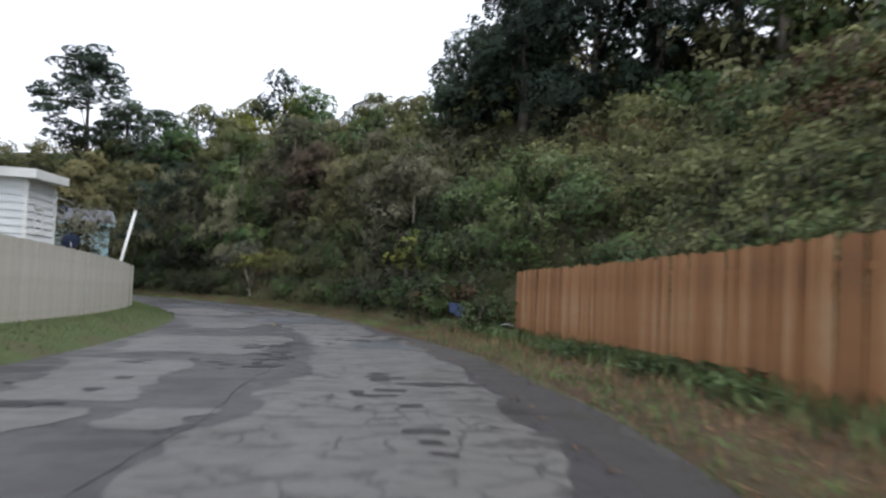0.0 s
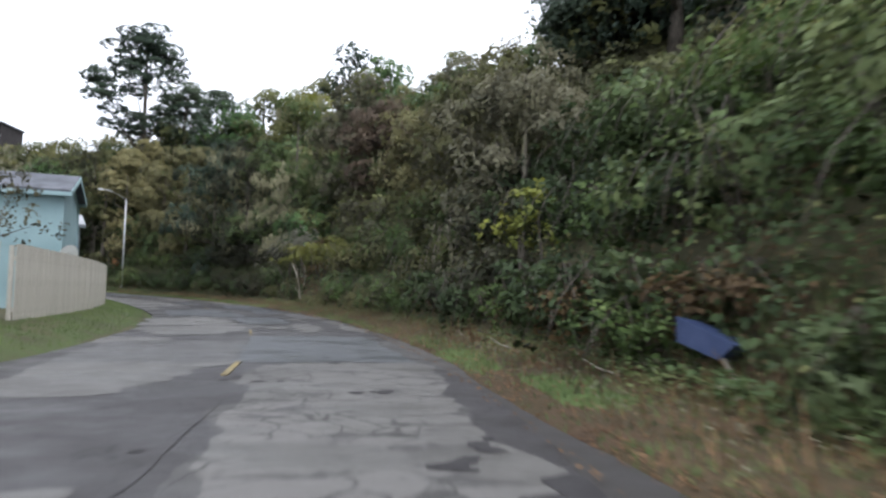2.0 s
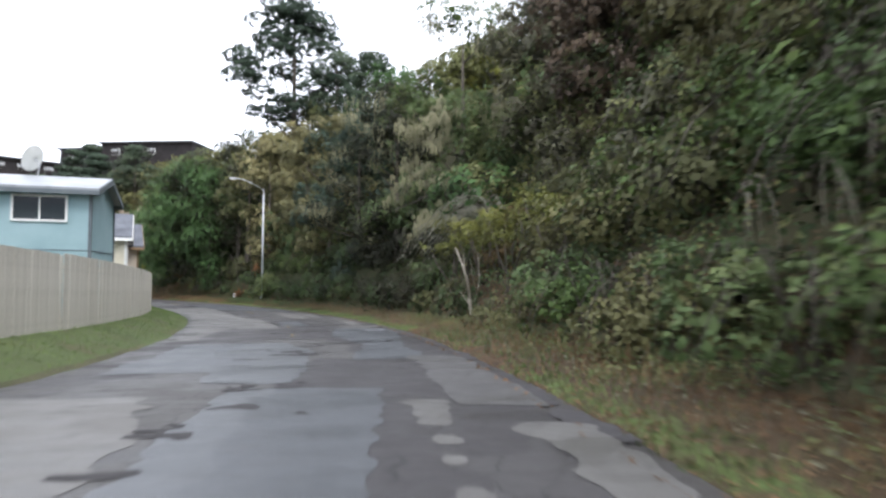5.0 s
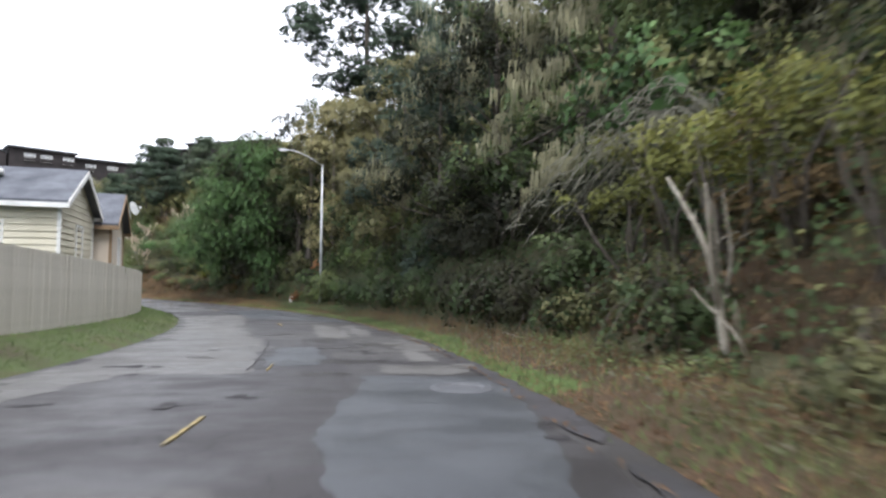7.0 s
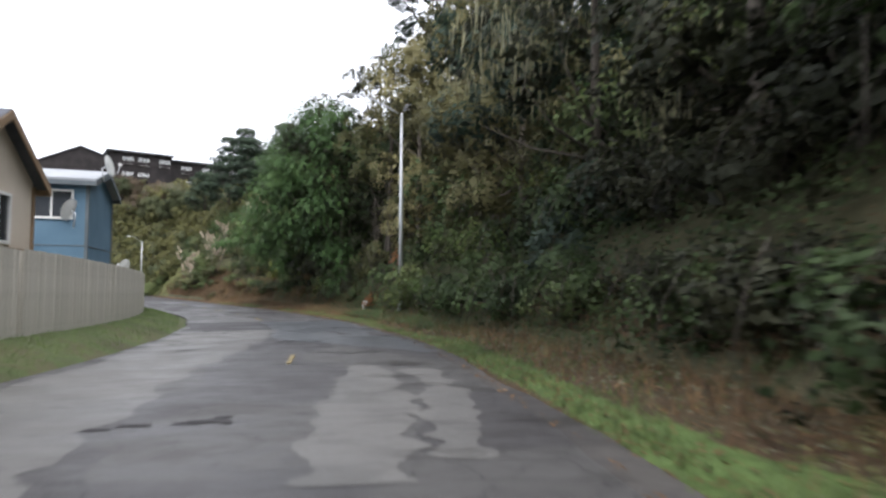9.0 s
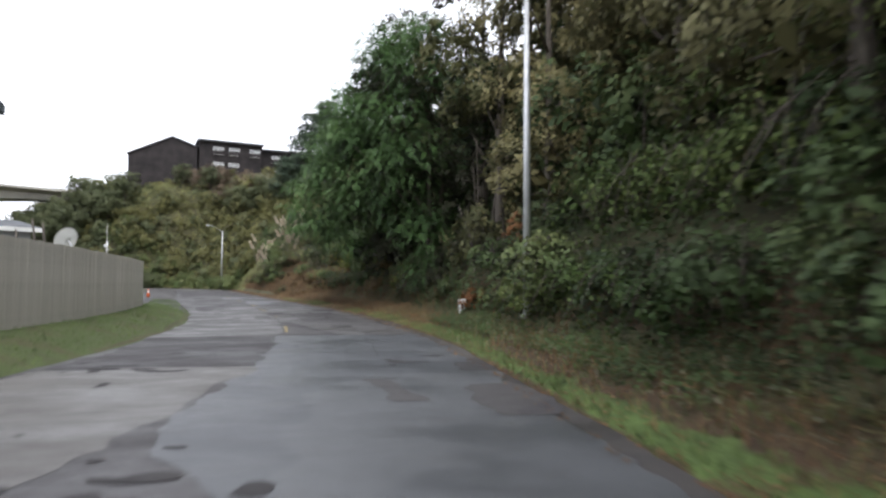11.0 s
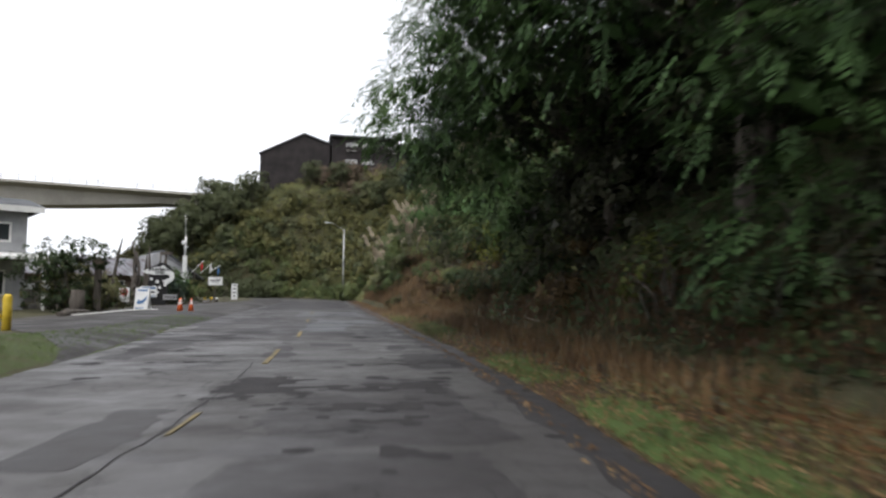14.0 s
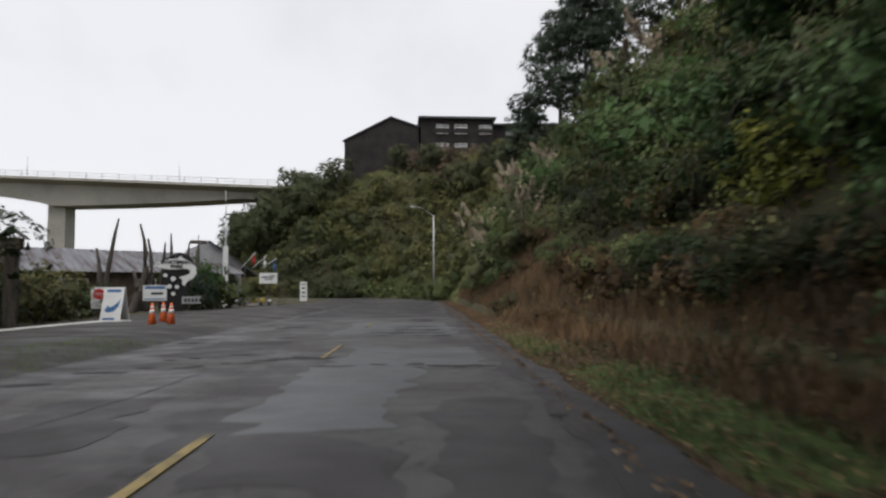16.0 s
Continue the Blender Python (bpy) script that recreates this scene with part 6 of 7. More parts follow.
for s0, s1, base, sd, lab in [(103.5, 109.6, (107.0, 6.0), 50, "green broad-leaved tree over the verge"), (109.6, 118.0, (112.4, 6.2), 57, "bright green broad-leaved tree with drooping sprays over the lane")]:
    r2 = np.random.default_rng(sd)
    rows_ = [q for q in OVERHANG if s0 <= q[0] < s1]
    # inner and lower lobes of the same tree, coloured dark as if shaded
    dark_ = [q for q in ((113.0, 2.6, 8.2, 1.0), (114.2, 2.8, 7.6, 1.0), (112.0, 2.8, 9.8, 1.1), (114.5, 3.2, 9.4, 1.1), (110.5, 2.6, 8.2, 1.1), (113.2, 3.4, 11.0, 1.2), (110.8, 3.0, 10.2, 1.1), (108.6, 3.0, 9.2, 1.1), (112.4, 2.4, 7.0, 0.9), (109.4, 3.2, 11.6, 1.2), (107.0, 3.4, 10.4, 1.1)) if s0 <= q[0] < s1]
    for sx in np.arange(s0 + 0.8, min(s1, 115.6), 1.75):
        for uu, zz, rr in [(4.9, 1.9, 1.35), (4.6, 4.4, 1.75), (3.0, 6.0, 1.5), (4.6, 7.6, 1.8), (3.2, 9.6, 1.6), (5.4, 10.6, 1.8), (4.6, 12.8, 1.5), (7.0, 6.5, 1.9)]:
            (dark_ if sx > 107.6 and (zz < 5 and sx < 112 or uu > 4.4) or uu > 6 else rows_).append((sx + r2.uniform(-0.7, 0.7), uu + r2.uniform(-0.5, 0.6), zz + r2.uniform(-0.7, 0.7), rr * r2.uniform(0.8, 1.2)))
    pose_ = big(base[0], base[1], 0.6, 0)
    inv = np.array(pose_.inverted())
    c = at_many(*(np.array([q[k] for q in rows_]) for k in range(3))) @ inv[:3, :3].T + inv[:3, 3]
    lob = [(tuple(p), (q[3], q[3], q[3] * 0.8)) for p, q in zip(c, rows_)]
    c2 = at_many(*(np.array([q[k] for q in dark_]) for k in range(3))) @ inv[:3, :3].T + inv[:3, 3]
    tree("inner and lower crown of the green tree, shade put into its leaf colour", "tree", F_SHADE, [(tuple(p + np.array([0, 0, 0.3])), (q[3] * 1.1, q[3] * 1.1, q[3] * 0.9)) for p, q in zip(c2, dark_)], sd + 20, big(base[0] + 0.8, base[1] + 1.0, 0.6, 0), 10.0, 0.16, 1.5, 0.3, 22, 0.18, 0.6)
    tree(lab, "tree", F_GREEN, lob, sd, pose_, 11.0, 0.2, 8.5, 0.25, 22, 0.31, 0.36, frond=True)
# crowns on the crest and on the far hill
CREST = [("yellow-green rounded tree on the crest", F_YELLOW), ("olive rounded tree on the crest", F_OLIVE), ("dark evergreen tree on the crest", F_DARK), ("green rounded tree on the crest", F_GREEN), ("dense dark olive tree on the far hill", F_WOOD)]
crest = [(66 + 2.2 * k + RNG.uniform(-2, 2), RNG.uniform(16, 34), RNG.uniform(6.5, 10), [1, 0, 3, 1, 1, 3, 2, 1][k % 8]) for k in range(17)]
crest += [(88, 34, 12, 2), (84, 31, 9, 0), (80, 30, 9, 3), (76, 27, 9, 3), (92, 28, 8, 0)]
crest += [(RNG.uniform(212, 236), RNG.uniform(-1, 10), RNG.uniform(7, 10), 4) for k in range(18)]
crest += [(RNG.uniform(180, 215), RNG.uniform(12, 20), RNG.uniform(4, 6.5), 4) for k in range(9)]
for s, u, h, k in crest:
    h *= 0.62 if s < 80 else 1.0
    key = ("crest", k)
    m = plant_pose(s, u, 0.3, h / 9)
    if key in MOULD:
        place_copy(MOULD[key], m)
    else:
        MOULD[key] = tree(CREST[k][0], "tree", CREST[k][1], ball_lobes(np.random.default_rng(70 + k), 13, 2.9, 3.4, 4.9, 1.55), 70 + k, m, 7.5, 0.22, 0.75, 0.45, 12, 0.36, 0.6)


def pampas(m, seed):
    rng = np.random.default_rng(seed)
    p = thing("pampas_grass", "clump of pampas grass with pale feathery plumes", "pampas grass", m, group="pampas clumps")
    n = 420
    a = rng.uniform(0, 6.28, n)
    base = np.stack([np.cos(a), np.sin(a), np.zeros(n)], -1) * rng.uniform(0, 0.4, n)[:, None]
    out = np.stack([np.cos(a), np.sin(a), np.zeros(n)], -1)
    ln = rng.uniform(0.6, 1.15, n)[:, None]
    mid = base + out * ln * 0.45 + np.array([0, 0, 1.0]) * ln * 0.75
    tip = base + out * ln * 0.95 + np.array([0, 0, 1.0]) * ln * 0.45
    side = np.cross(out, [0, 0, 1.0]) * 0.018
    part("leaf_tuft", quads("leaf_tuft", np.concatenate([np.stack([base - side, base + side, mid + side, mid - side], 1), np.stack([mid - side, mid + side, tip, tip], 1)]), F_OLIVE), None, p)
    for k in range(7):
        b = rng.uniform(0, 6.28)
        r, h = rng.uniform(0.3, 1.3), rng.uniform(1.9, 3.3)
        root, top = Vector((0.2 * math.cos(b), 0.2 * math.sin(b), 0)), Vector((r * math.cos(b), r * math.sin(b), h))
        st = part("stalk", tube([root, root.lerp(top, 0.5) + Vector((0, 0, 0.1)), top], [0.012, 0.01, 0.006], 4), PALE_BARK, p)
        q = rng.normal(size=(70, 3)) * np.array([0.07, 0.07, 0.02])
        kk = rng.uniform(0, 1, 70)
        ax = np.array([0.40 * math.cos(b), 0.40 * math.sin(b), 0.70])
        pts = np.array(top) - ax * 0.15 + kk[:, None] * ax + q * (1.1 - kk)[:, None]
        part("plume", quads("plume", leaves(rng, pts, np.tile(ax, (70, 1)), np.full(70, 0.28), 0.34, -1.0), F_PLUME), None, st)
    return p


pm = None
for x, y in [tuple(at(a_, b_))[:2] for a_, b_ in ((147.5, 3.6), (149.5, 3.9), (151.5, 3.7), (146.4, 4.0), (153.5, 4.4), (146.2, 5.8), (147.8, 6.0), (149.0, 6.4), (144.6, 5.4), (140.5, 4.8), (150.6, 8.2), (152.0, 8.6), (137.2, 8.6), (136.0, 9.4))]:
    m = Matrix.Translation((x, y, ground_z(x, y) + 0.2)) @ Matrix.Rotation(RNG.uniform(0, 6.28), 4, "Z") @ Matrix.Scale(RNG.uniform(0.9, 1.2), 4)
    if pm is None:
        pm = pampas(m, 300)
    else:
        place_copy(pm, m)

# shrubs under the trees on the shaded slope
scatter({1: 3, 0: 1, 5: 1}, field(62, 112, 4.2, 8.6, 13.5, 4.0, 0.9, 1.3))

# ---- the fishing park at the bend ----
ORANGE = surface("cone_orange", [(0.62, 0.10, 0.03), (0.78, 0.15, 0.04), (0.85, 0.20, 0.07)], 5, 0.55, bump=0.05)
SIGN_WHITE = surface("sign_white", [(0.66, 0.67, 0.66), (0.78, 0.79, 0.78), (0.84, 0.85, 0.84)], 3, 0.5, bump=0.05)
SIGN_BLACK = surface("sign_black", [(0.012, 0.012, 0.013), (0.025, 0.025, 0.026)], 3, 0.6, bump=0.05)
SIGN_BLUE = surface("sign_blue", [(0.05, 0.13, 0.30), (0.09, 0.22, 0.42)], 3, 0.5, bump=0.05)
SIGN_RED = surface("sign_red", [(0.42, 0.02, 0.025), (0.55, 0.04, 0.04)], 3, 0.5, bump=0.05)
DRIFT = surface("driftwood", [(0.045, 0.038, 0.032), (0.09, 0.078, 0.066), (0.15, 0.13, 0.11)], 3, 0.9, bump=0.8, fine=16, stretch=(3, 3, 0.5))
BOLLARD = surface("yellow_paint", [(0.48, 0.33, 0.03), (0.62, 0.44, 0.04), (0.70, 0.52, 0.08)], 4, 0.6, bump=0.1)
RUSTY_TIN = surface("rusty_tin_roof", [(0.10, 0.06, 0.055), (0.27, 0.24, 0.25), (0.42, 0.43, 0.46), (0.50, 0.52, 0.56)], 0.8, 0.6, metal=0.2, bump=0.2, fine=9, stretch=(3.5, 0.5, 1))
BROWN_WALL = surface("brown_plank_wall", [(0.07, 0.05, 0.038), (0.12, 0.09, 0.07), (0.17, 0.135, 0.11)], 2, 0.85, bump=0.4, fine=20)
GREY_WALL = surface("grey_clapboard", [(0.27, 0.275, 0.28), (0.35, 0.355, 0.36), (0.42, 0.425, 0.43)], 1.5, 0.8, bump=0.2)
PVC = surface("white_pipe", [(0.62, 0.62, 0.58), (0.75, 0.75, 0.71)], 2, 0.5, bump=0.05)
TARP = surface("dull_blue_paint", [(0.05, 0.07, 0.13), (0.09, 0.11, 0.18)], 4, 0.5, bump=0.2)
STONE = surface("grey_stone", [(0.12, 0.115, 0.105), (0.20, 0.19, 0.175), (0.29, 0.28, 0.26)], 3, 0.9, bump=0.8, fine=14)
RUBBER = surface("black_rubber", [(0.015, 0.015, 0.015), (0.03, 0.03, 0.03)], 5, 0.8)
YARD = -2.62


def facing_road(x, y, z=YARD, turn=90.0):
    """A pose whose -y looks at the traffic that comes along the road."""
    return Matrix.Translation((x, y, z)) @ Matrix.Rotation(radians(turn), 4, "Z")


def lettering(text, size, m, material, parent, name="lettering"):
    """Upright raised letters in the x, z plane."""
    cu = bpy.data.curves.new(name, "FONT")
    cu.body, cu.size, cu.align_x, cu.align_y, cu.extrude, cu.offset = text, size, "CENTER", "CENTER", 0.004, 0.012 * (size > 0.2)
    tmp = new(name, cu)
    me = bpy.data.meshes.new_from_object(tmp.evaluated_get(bpy.context.evaluated_depsgraph_get()))
    bpy.data.objects.remove(tmp)
    bpy.data.curves.remove(cu)
    me.materials.clear()
    return part(name, me, material, parent, m=m @ pose(0, 0, 0, 90, 0, 0))


def bars(parent, w, rows_, material, y=-0.02):
    """Writing too faint to read: plain bars (x, z, length, height)."""
    for x, z, ln, h in rows_:
        part("text_bar", box(x - ln / 2, x + ln / 2, y - 0.004, y, z - h / 2, z + h / 2), material, parent)


def cone(x, y):
    c = thing("traffic_cone", "orange traffic cone with two white collars", "traffic cone", Matrix.Translation((x, y, YARD)), group="traffic cones")
    part("base", box(-0.18, 0.18, -0.18, 0.18, 0, 0.035, 0.012), RUBBER, c)
    part("body", tube([(0, 0, 0.03), (0, 0, 0.40), (0, 0, 0.72)], [0.14, 0.082, 0.028], 16), ORANGE, c)
    part("collar", tube([(0, 0, 0.40), (0, 0, 0.52)], [0.086, 0.066], 16), SIGN_WHITE, c)
    part("collar", tube([(0, 0, 0.57), (0, 0, 0.63)], [0.058, 0.048], 16), SIGN_WHITE, c)
    return c


c0 = cone(-86.75, 79.38)
for x, y in ((-86.7, 79.92), (-88.3, 79.55)):
    copy_thing(c0, Matrix.Translation((x, y, YARD)) @ Matrix.Rotation(x, 4, "Z"))


def fish_sign():
    """A leaping fish board over a black post with white bubbles."""
    s = thing("fish_sign", "white leaping fish sign with black park lettering", "sign", facing_road(-99.3, 79.1))
    part("backing_post", prism([(-0.42, 0), (0.40, 0), (0.30, 1.4), (0.42, 2.35), (-0.30, 2.5), (-0.16, 1.3)], 0.02, 0.22), SIGN_BLACK, s)
    up = [(-1.08, 2.32), (-0.80, 2.50), (-0.35, 2.64), (0.02, 2.66), (0.16, 2.80), (0.34, 2.64), (0.62, 2.52), (0.88, 2.25), (0.92, 1.92), (0.74, 1.66), (0.50, 1.52), (0.36, 1.30), (0.24, 1.40), (0.26, 1.62), (0.10, 1.74), (0.34, 1.80), (0.60, 1.92), (0.62, 2.08), (0.40, 2.16), (0.05, 2.12), (-0.40, 2.12), (-0.85, 2.20)]
    part("fish_board", prism(up, -0.05, 0.0), SIGN_WHITE, s)
    part("shadow_board", prism([(-0.62, 2.62), (0.10, 2.98), (0.55, 2.80), (0.80, 2.4), (0.55, 1.3), (0.42, 0.0), (-0.75, 0.0), (-0.72, 1.5)], 0.03, 0.10), SIGN_BLACK, s, "black painted backing board")
    for word, z in (("SPORTSMAN'S", 2.47), ("PARK", 2.26)):
        lettering(word, 0.235, pose(0.0, -0.056, z), SIGN_BLACK, s)
    part("eye", tube([(-0.86, -0.06, 2.36), (-0.86, -0.05, 2.36)], 0.03, 10), SIGN_BLACK, s)
    for x, z, r in ((-0.52, 1.83, 0.10), (-0.16, 1.66, 0.12), (-0.32, 1.28, 0.11), (0.02, 1.26, 0.10), (-0.14, 0.92, 0.10)):
        part("bubble", tube([(x, -0.02, z), (x, 0.03, z)], r, 18), SIGN_WHITE, s)
    board = part("number_board", box(0.25, 1.15, 0.0, 0.03, 0.42, 0.78, 0.01), GREY_WALL, s)
    bars(board, 0.9, [(0.42 + 0.17 * k, 0.6, 0.10, 0.18) for k in range(5)], SIGN_BLACK, 0.0)
    return s


fish_sign()
a = thing("sandwich_board", "white folding sandwich board with a blue picture", "sandwich board", facing_road(-90.3, 77.8, YARD, 70))
for k, tilt in ((0, -14), (1, 14)):
    leaf_ = part("board", box(-0.36, 0.36, -0.015, 0.015, 0, 1.25, 0.006), SIGN_WHITE, a, m=pose(0, -0.32 + 0.64 * k, 0, tilt, 0, 0))
    if k == 0:
        part("picture", prism([(-0.26, 0.42), (-0.10, 0.34), (0.10, 0.40), (0.24, 0.58), (0.27, 0.86), (0.20, 0.72), (0.06, 0.58), (-0.08, 0.52), (-0.16, 0.62), (-0.18, 0.50)], -0.022, -0.016), SIGN_BLUE, leaf_)
        bars(leaf_, 0.6, [(0, 1.12, 0.5, 0.10), (-0.05, 0.12, 0.42, 0.08)], SIGN_BLUE, -0.016)
b = thing("notice_board", "white notice with a blue heading on a short post", "sign", facing_road(-97.2, 78.35))
part("post", box(-0.04, 0.04, 0.03, 0.09, 0, 1.3), DRIFT, b)
part("panel", box(-0.5, 0.5, 0.0, 0.03, 0.62, 1.32, 0.01), SIGN_WHITE, b)
bars(b, 1.0, [(0, 1.22, 0.86, 0.13)], SIGN_BLUE, 0.0)
bars(b, 1.0, [(0, 0.70, 0.86, 0.05)], SIGN_BLUE, 0.0)
bars(b, 1.0, [(0.1, 0.95, 0.5, 0.10)], SIGN_BLACK, 0.0)
st = thing("stop_sign", "white guest notice with a red stop octagon", "sign", facing_road(-92.5, 76.9))
part("post", box(-0.03, 0.03, 0.02, 0.07, 0, 1.2), DRIFT, st)
part("panel", box(-0.28, 0.28, 0.0, 0.02, 0.42, 1.22, 0.008), SIGN_WHITE, st)
part("octagon", tube([(0, -0.008, 0.97), (0, -0.001, 0.97)], 0.21, 8), SIGN_RED, st)
lettering("STOP", 0.14, pose(0, -0.012, 0.97), SIGN_WHITE, st)
lettering("GUESTS", 0.12, pose(0, -0.006, 0.66), SIGN_BLACK, st)
lettering("ONLY", 0.14, pose(0, -0.006, 0.52), SIGN_BLACK, st)
w = thing("script_sign", "white board with faint script on a stake", "sign", facing_road(-109.1, 84.0))
part("post", box(-0.04, 0.04, 0.02, 0.08, 0, 2.0), DRIFT, w)
part("panel", box(-0.58, 0.58, -0.01, 0.02, 1.5, 2.2, 0.01), SIGN_WHITE, w)
bars(w, 1.1, [(-0.05, 1.92, 0.8, 0.07), (0.0, 1.78, 0.5, 0.06), (0.25, 2.02, 0.3, 0.05)], SIGN_BLACK, -0.011)
for k in range(9):
    part("stick", tube([(0.62 + 0.02 * k, 0.05, 0.1 + 0.2 * k), (1.2 - 0.03 * k, 0.0, 0.18 + 0.2 * k)], 0.028, 5), DRIFT, w)
t_ = thing("roadside_sign", "tall narrow white roadside sign", "sign", facing_road(-123.0, 87.8, -2.75))
part("panel", box(-0.32, 0.32, 0, 0.06, 0.1, 1.9, 0.015), SIGN_WHITE, t_)
bars(t_, 0.6, [(0, 1.68, 0.4, 0.08), (0, 1.35, 0.3, 0.14), (0, 0.95, 0.36, 0.12), (0, 0.6, 0.3, 0.1)], SIGN_BLACK, -0.001)

# pipe, hose, plate, bollards
p = thing("drain_pipe", "white pipe lying along the grass edge", "pipe")
part("pipe", tube([(-81.8, 74.9, YARD + 0.06), (-84.5, 76.0, YARD + 0.07), (-87.0, 76.9, YARD + 0.08), (-88.5, 77.7, YARD + 0.09), (-89.0, 78.5, YARD + 0.06)], 0.055, 8), PVC, p)
part("hose", tube([(-89.0, 78.5, YARD + 0.05), (-88.4, 79.1, YARD + 0.04), (-87.2, 79.5, YARD + 0.04)], 0.03, 6), RUBBER, p)
tagged(new("trench_plate", strip("trench_plate", 117.3, 119.4, -6.6, -5.0, 0.015, PATCH_LIGHT, 0.4, 5, 0.01)), "pale steel trench plate on the apron", "trench plate", kind="structure")
y_ = thing("valve_guard", "yellow bollards round a yellow water valve", "bollards", Matrix.Translation((-72.0, 73.5, float(zroad(116)) + 0.12)) @ Matrix.Rotation(radians(75), 4, "Z"))
for x in (-0.55, 0.55):
    part("bollard", tube([(x, 0, -0.3), (x, 0, 0.9), (x, 0, 0.98)], [0.11, 0.11, 0.07], 12), BOLLARD, y_)
part("valve_body", tube([(-0.35, 0.1, 0.35), (0, 0.1, 0.5), (0.35, 0.1, 0.35)], [0.09, 0.14, 0.09], 10), BOLLARD, y_)
part("valve_stem", tube([(0, 0.1, -0.2), (0, 0.1, 0.72)], 0.07, 10), BOLLARD, y_)
part("hand_wheel", tube([(0.16 * math.cos(q), 0.1 + 0.16 * math.sin(q), 0.75) for q in np.linspace(0, 6.28, 13)], 0.02, 5), SIGN_RED, y_)

# driftwood posts round the yard
for i, (x, y, h, lean, bend) in enumerate([(-100.0, 77.0, 4.6, 0.25, 0.5), (-100.4, 77.5, 3.9, 0.1, 0.3), (-98.6, 75.9, 3.3, -0.25, 0.1), (-103.5, 78.4, 3.2, 0.0, 0.1), (-105.2, 79.6, 3.6, 0.1, 0.05), (-104.0, 79.0, 2.9, 0.05, 0.1), (-92.0, 73.6, 3.2, -0.1, 0.1), (-97.8, 77.2, 2.2, 0.1, 0.3), (-78.0, 71.2, 5.0, 0.25, 0.3), (-80.2, 71.4, 5.4, -0.2, 0.2), (-79.0, 70.2, 4.6, 0.05, 0.2)]):
    d = thing("driftwood_post", "dark weathered driftwood post standing upright", "driftwood post", facing_road(x, y), group="driftwood posts")
    pts = [(lean * k + bend * math.sin(3 * k), 0.05 * math.sin(7 * k + i), h * k - 0.2) for k in np.linspace(0, 1, 7)]
    part("trunk", tube(pts, [0.28 - 0.23 * k ** 0.7 for k in np.linspace(0, 1, 7)], 8), DRIFT, d)
    part("snag", tube([pts[3], (pts[3][0] + 0.25, 0.1, pts[3][2] + 0.3)], [0.06, 0.02], 5), DRIFT, d)
# stumps and a carved log
for x, y, r, h in ((-92.6, 75.6, 0.38, 1.5), (-86.2, 75.0, 0.24, 0.55), (-84.0, 75.0, 0.30, 1.1)):
    d = thing("stump", "dark cut tree stump", "stump", Matrix.Translation((x, y, YARD)), group="stumps")
    part("trunk", tube([(0, 0, -0.1), (0.02, 0, h * 0.5), (0, 0.03, h)], [r * 1.2, r, r * 0.92], 12), DRIFT, d)
lg = thing("log", "grey driftwood log along the grass edge", "log", Matrix.Translation((-82.4, 75.0, YARD + 0.13)) @ Matrix.Rotation(radians(165), 4, "Z"))
part("trunk", tube([(-1.6, 0, 0), (-0.4, 0.1, 0.04), (1.6, 0, 0)], [0.13, 0.18, 0.12], 9), DRIFT, lg)

# birdhouse, its post, the little statue and the stone terrace
bh = thing("birdhouse", "dark wooden birdhouse with a steep roof on a post", "birdhouse", facing_road(-86.6, 75.7))
part("post", box(-0.16, 0.16, -0.16, 0.16, 0, 2.3, 0.02), DRIFT, bh)
part("house_box", box(-0.24, 0.24, -0.24, 0.24, 2.3, 2.62, 0.01), BROWN_WALL, bh)
for sg in (1, -1):
    part("roof", prism([(0, 2.86), (sg * 0.36, 2.58), (sg * 0.36, 2.62), (0, 2.91)], -0.32, 0.32), DRIFT, bh)
part("finial", box(-0.04, 0.04, -0.04, 0.04, 2.86, 2.98), DRIFT, bh)
terr = thing("stone_terrace", "low stone terrace with a pale patterned band", "terrace", facing_road(-92.0, 73.2, YARD, 100))
rs = np.random.default_rng(8)
for row in range(4):
    for k in range(9):
        x = -2.4 + k * 0.52 + (0.26 if row % 2 else 0)
        part("stone", box(x, x + 0.47 + rs.uniform(-0.06, 0.04), -0.02 - rs.uniform(0, 0.05), 0.4, 0.02 + row * 0.36, 0.34 + row * 0.36, 0.03), STONE, terr)
part("coping", box(-2.6, 2.6, -0.15, 0.5, 1.46, 1.58, 0.02), STONE, terr)
for k in range(5):
    part("panel", box(-1.9 + k * 0.75, -1.3 + k * 0.75, -0.10, -0.07, 1.08, 1.40, 0.01), SIGN_WHITE, terr)
sb = bmesh.new()
for px, pz, rx, rz in ((0, 0.20, 0.26, 0.2), (-0.08, 0.42, 0.16, 0.2), (0.06, 0.60, 0.11, 0.1), (0.2, 0.40, 0.14, 0.06)):
    bmesh.ops.create_icosphere(sb, subdivisions=2, radius=1, matrix=Matrix.Translation((px, 0, pz)) @ Matrix.Diagonal((rx, 0.13, rz, 1)))
sm = bpy.data.meshes.new("statue")
sb.to_mesh(sm)
sb.free()
sm.materials.append(DRIFT)
so = tagged(new("statue", sm), "small dark garden statue on the stone terrace", "statue")
so.matrix_basis = facing_road(-91.6, 73.4, YARD + 1.58)


